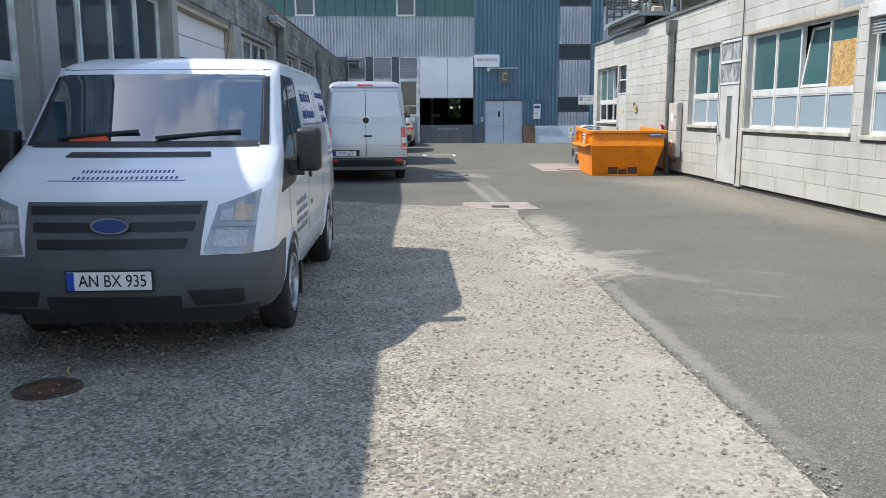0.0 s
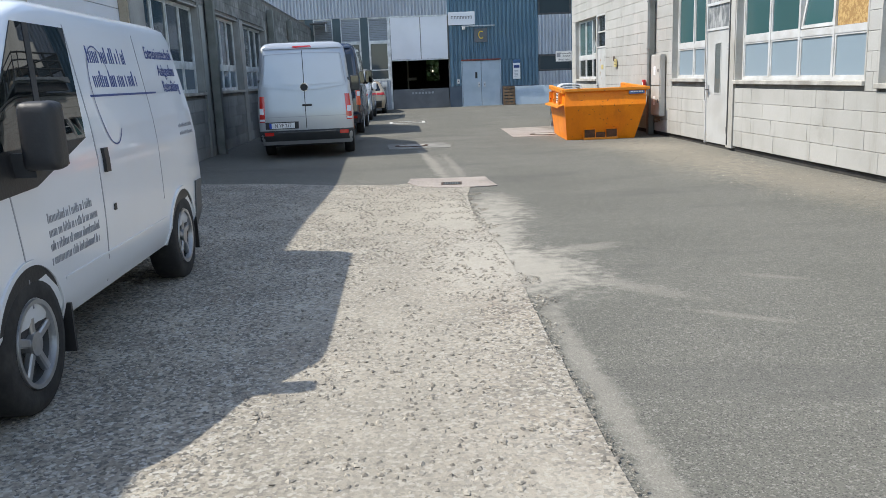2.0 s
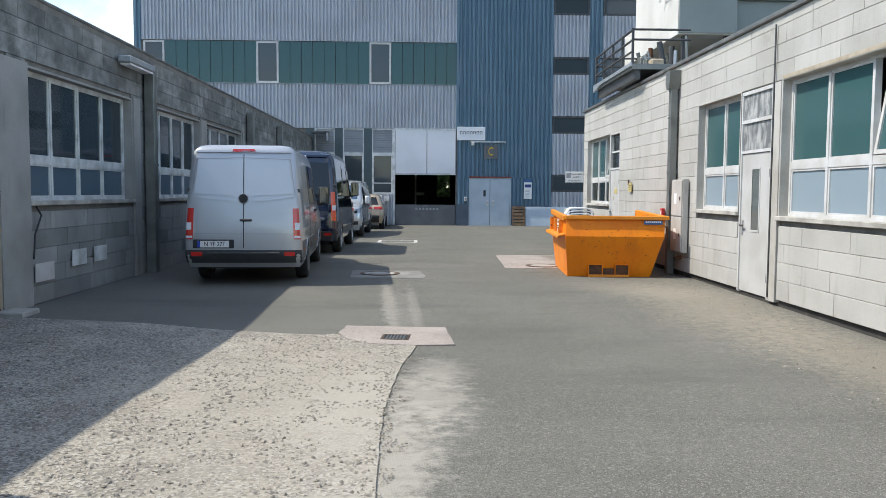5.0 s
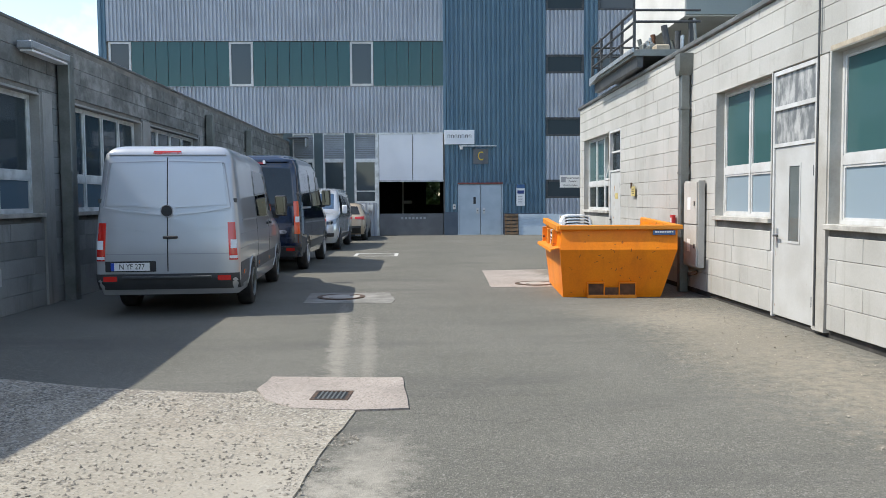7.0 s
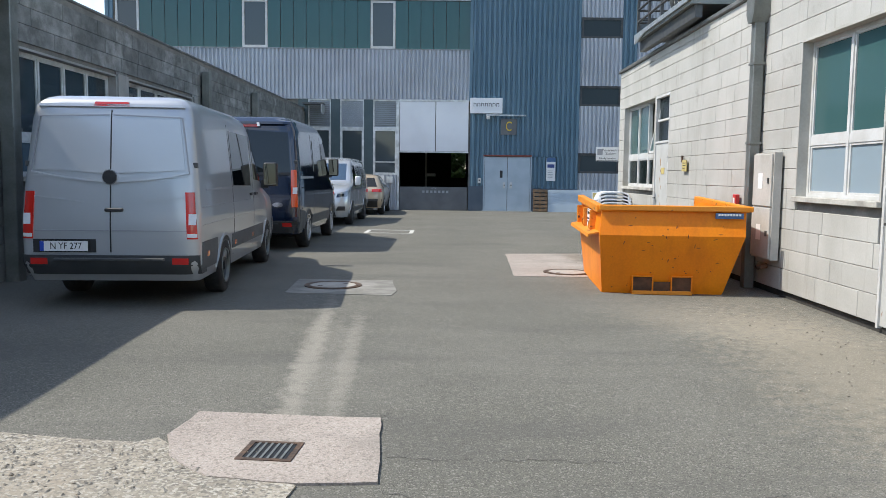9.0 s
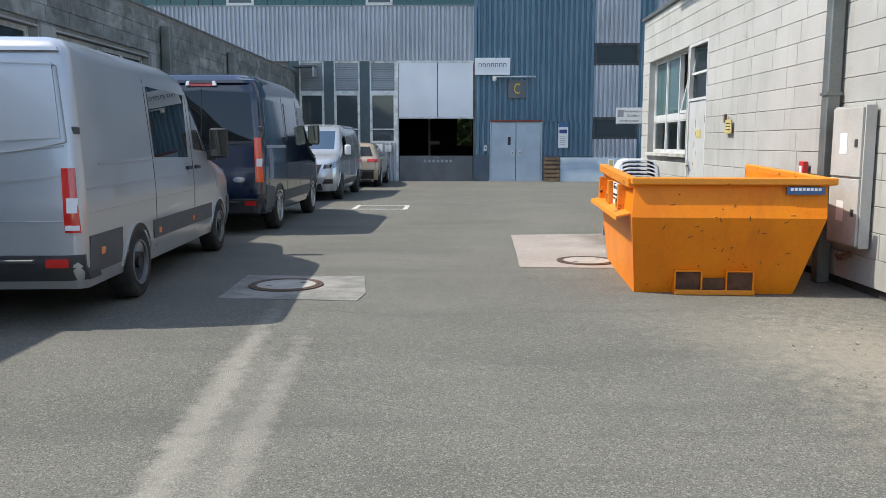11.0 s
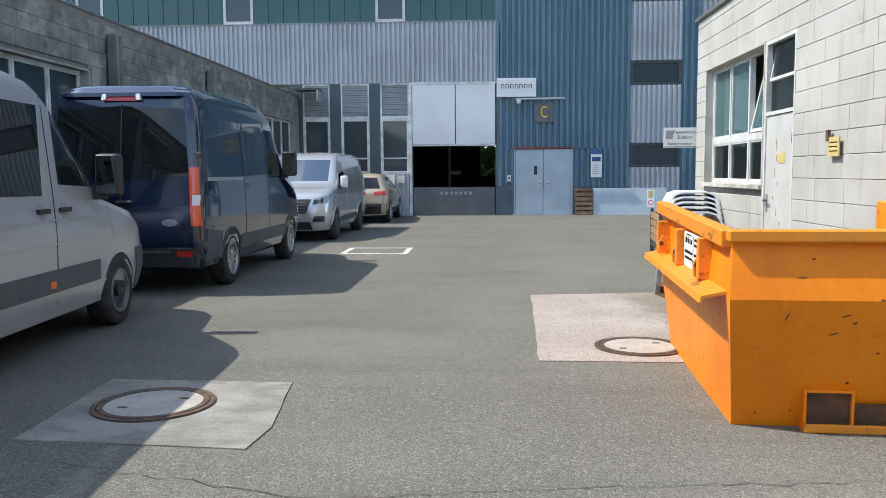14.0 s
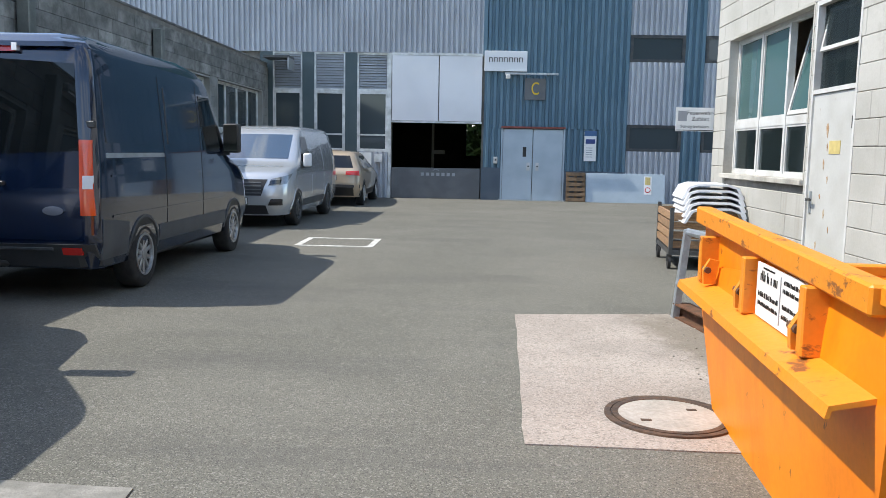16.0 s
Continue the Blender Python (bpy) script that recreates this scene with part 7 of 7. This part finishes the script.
for side in (1, -1):
    part("side_window", nvs.skin(((1.30, 1.45), (2.20, 1.42), (2.20, 2.08), (1.72, 2.08)), "flank", side, 0.005, (8, 6)), car_glass, nv)
    part("door_pressing", nvs.skin(((2.42, 1.48), (3.38, 1.48), (3.36, 2.10), (2.42, 2.10)), "flank", side, 0.010, (8, 6)), navy_paint, nv)
    part("side_pressing", nvs.skin(((3.62, 1.48), (4.95, 1.48), (4.92, 2.10), (3.62, 2.10)), "flank", side, 0.010, (8, 6)), navy_paint, nv)
    for z in (0.78, 1.16):
        part("swage_line", nvs.skin(((1.4, z), (4.9, z), (4.9, z + 0.02), (1.4, z + 0.02)), "flank", side, 0.010, (10, 1)), navy_paint, nv)
    part("rub_strip", nvs.skin(((1.38, 0.44), (3.75, 0.44), (3.75, 0.62), (1.38, 0.62)), "flank", side, 0.010, (10, 2)), grey_plastic, nv)
    part("rub_strip", nvs.skin(((4.55, 0.40), (5.12, 0.40), (5.12, 0.78), (4.55, 0.72)), "flank", side, 0.010, (4, 3)), grey_plastic, nv)
    part("chrome_strip", nvs.skin(((3.55, 1.34), (4.98, 1.34), (4.98, 1.385), (3.55, 1.385)), "flank", side, 0.010, (8, 1)), steel_pale, nv)
    for y in (2.28, 3.5):
        part("door_seam", nvs.skin(((y, 0.45), (y + 0.012, 0.45), (y + 0.012, 2.2), (y, 2.2)), "flank", side, 0.003, (1, 10)), ink_black, nv)
    for y in (0.98, 4.15):
        part("arch_lip", arch_lip(nvs, y, 0.345, side, 0.38), grey_plastic, nv)
    part("headlamp", nvs.skin(((0.62, 0.90), (1.0, 0.88), (1.15, 1.2), (0.75, 1.12)), "nose", side, 0.008, (6, 5)), lamp_clear, nv)
    mirror_part(nv, side * 1.0, 1.35, 1.58, side, black_plastic, 1.15)
part("windscreen", nvs.skin(((-0.80, 1.45), (0.80, 1.45), (0.74, 2.22), (-0.74, 2.22)), "nose", 1, 0.005, (12, 8)), car_glass_sky, nv)

# pale silver mid-size van, nose to the camera
cvs = Shape(front=[(0.25, 0.10), (0.5, 0.0), (0.8, 0.03), (1.0, 0.14), (1.10, 0.35), (1.22, 0.85), (1.28, 0.95), (1.80, 1.62), (1.90, 1.85), (1.95, 2.2), (1.97, 2.5)],
            rear=[(0.25, 4.85), (0.5, 4.93), (1.2, 4.90), (1.8, 4.80), (1.92, 4.7), (1.97, 4.4)],
            width=[(0.25, 0.90), (0.5, 0.97), (1.0, 0.98), (1.28, 0.95), (1.8, 0.82), (1.90, 0.77), (1.95, 0.68), (1.97, 0.55)],
            rf=[(0.25, 0.40), (1.0, 0.40), (1.28, 0.22), (1.85, 0.15), (1.97, 0.3)], rr=0.1, bow=0.16)
LV4 = [0.25, 0.35, 0.5, 0.65, 0.8, 0.9, 1.0, 1.05, 1.10, 1.16, 1.22, 1.28, 1.45, 1.6, 1.8, 1.85, 1.90, 1.93, 1.95, 1.96, 1.97]
cv = van_base("panel_van", "pale silver mid-size van with black grille", pose(-0.98, 33.40, 0, 0, 0, -1), cvs, LV4, white2_paint, (1.0, 3.93), 0.34, 10, 0.3, rim=dark_steel)
part("windscreen", cvs.skin(((-0.76, 1.30), (0.76, 1.30), (0.70, 1.78), (-0.70, 1.78)), "nose", 1, 0.005, (12, 8)), car_glass_sky, cv)
part("grille", cvs.skin(((-0.50, 0.62), (0.50, 0.62), (0.60, 0.92), (-0.60, 0.92)), "nose", 1, 0.012, (10, 4)), black_plastic, cv, "black trapezoid grille")
for i in range(4):
    part("grille_bar", cvs.skin(((-0.5, 0.66 + i * 0.065), (0.5, 0.66 + i * 0.065), (0.5, 0.68 + i * 0.065), (-0.5, 0.68 + i * 0.065)), "nose", 1, 0.02, (8, 1)), grey_plastic, cv)
part("lower_intake", cvs.skin(((-0.62, 0.27), (0.62, 0.27), (0.58, 0.44), (-0.58, 0.44)), "nose", 1, 0.012, (10, 2)), black_plastic, cv)
plate_part(cv, "", pose(0, -0.02, 0.52))
for side in (1, -1):
    part("headlamp", cvs.skin(((0.62, 0.80), (0.98, 0.84), (1.12, 1.03), (0.66, 0.93)), "nose", side, 0.010, (8, 4)), lamp_clear, cv, "clear headlamp")
    part("headlamp_housing", cvs.skin(((0.64, 0.82), (0.84, 0.845), (0.86, 0.92), (0.66, 0.905)), "nose", side, 0.014, (4, 2)), mirror_dark, cv)
    part("fog_lamp", cvs.skin(((0.62, 0.44), (0.90, 0.44), (0.90, 0.56), (0.68, 0.56)), "nose", side, 0.014, (4, 2)), black_plastic, cv)
    part("side_window", cvs.skin(((1.35, 1.25), (2.15, 1.22), (2.15, 1.74), (1.75, 1.74)), "flank", side, 0.005, (6, 6)), car_glass, cv)
    part("rub_strip", cvs.skin(((1.40, 0.36), (3.50, 0.36), (3.50, 0.50), (1.40, 0.50)), "flank", side, 0.010, (8, 2)), grey_plastic, cv)
    for y in (2.25, 3.45):
        part("door_seam", cvs.skin(((y, 0.45), (y + 0.012, 0.45), (y + 0.012, 1.8), (y, 1.8)), "flank", side, 0.003, (1, 8)), ink_grey, cv)
    for y in (1.0, 3.93):
        part("arch_lip", arch_lip(cvs, y, 0.34, side, 0.32), white2_paint, cv)
    mirror_part(cv, side * 0.98, 1.35, 1.28, side, white_plastic, 0.8)

# beige estate car, tail to the camera
svs = Shape(front=[(0.25, 0.1), (0.5, 0.0), (0.75, 0.08), (0.92, 0.9), (1.0, 1.1), (1.38, 1.9), (1.46, 2.2)],
            rear=[(0.25, 4.05), (0.5, 4.18), (0.9, 4.12), (1.0, 4.05), (1.38, 3.78), (1.43, 3.6), (1.46, 3.3)],
            width=[(0.25, 0.82), (0.5, 0.89), (0.9, 0.90), (1.0, 0.86), (1.38, 0.66), (1.43, 0.58), (1.46, 0.4)],
            rf=[(0.25, 0.35), (1.0, 0.3), (1.46, 0.25)], rr=0.2, bow=0.15)
sc = van_base("parked_car", "beige compact car parked with its tail to the yard", pose(-0.45, 44.05, 0, 0, 0, 180), svs, [0.25, 0.35, 0.5, 0.65, 0.75, 0.83, 0.9, 0.95, 1.0, 1.1, 1.25, 1.38, 1.41, 1.43, 1.45, 1.46], beige_paint, (0.8, 3.4), 0.33, 10, 0.28, "car")
part("rear_window", svs.skin(((-0.68, 1.02), (0.68, 1.02), (0.56, 1.34), (-0.56, 1.34)), "back", 1, 0.006, (8, 4)), car_glass, sc)
part("rear_bumper", svs.skin(((-0.86, 0.28), (0.86, 0.28), (0.87, 0.58), (-0.87, 0.58)), "back", 1, 0.012, (10, 4), 0.1), black_plastic, sc, "black lower bumper")
plate_part(sc, "", pose(0, 4.17, 0.76, 0, 0, 180))
for s in (1, -1):
    part("rear_lamp", svs.skin(((s * 0.5, 0.84), (s * 0.86, 0.82), (s * 0.84, 0.95), (s * 0.5, 0.93)), "back", 1, 0.015, (4, 2), 0.05), lamp_red, sc)
    part("side_window", svs.skin(((1.6, 1.0), (3.4, 1.0), (3.1, 1.34), (1.95, 1.34)), "flank", s, 0.005, (8, 4)), car_glass, sc)
    part("sill_trim", svs.skin(((1.2, 0.28), (3.0, 0.28), (3.0, 0.42), (1.2, 0.42)), "flank", s, 0.01, (6, 2)), black_plastic, sc)


# ---- blocks of the walls ----
COURSES_R = (0.278, *(0.25,) * 14, 0.13)
blockwork(wall_r, RX + 0.03, -1, -6, 30.9, 0.09, COURSES_R, (0.75, 1.2), right_holes + [(17.10, 17.4, 0.0, 3.1)], white_block, (11.0, 26.0), 1)
COURSES_L = (0.25,) * 16
blockwork(wall_l, LX - 0.03, 1, -6, 44.2, 0.0, COURSES_L, (0.75, 1.25), left_holes, grey_block, (15.0, 40.0), 2)
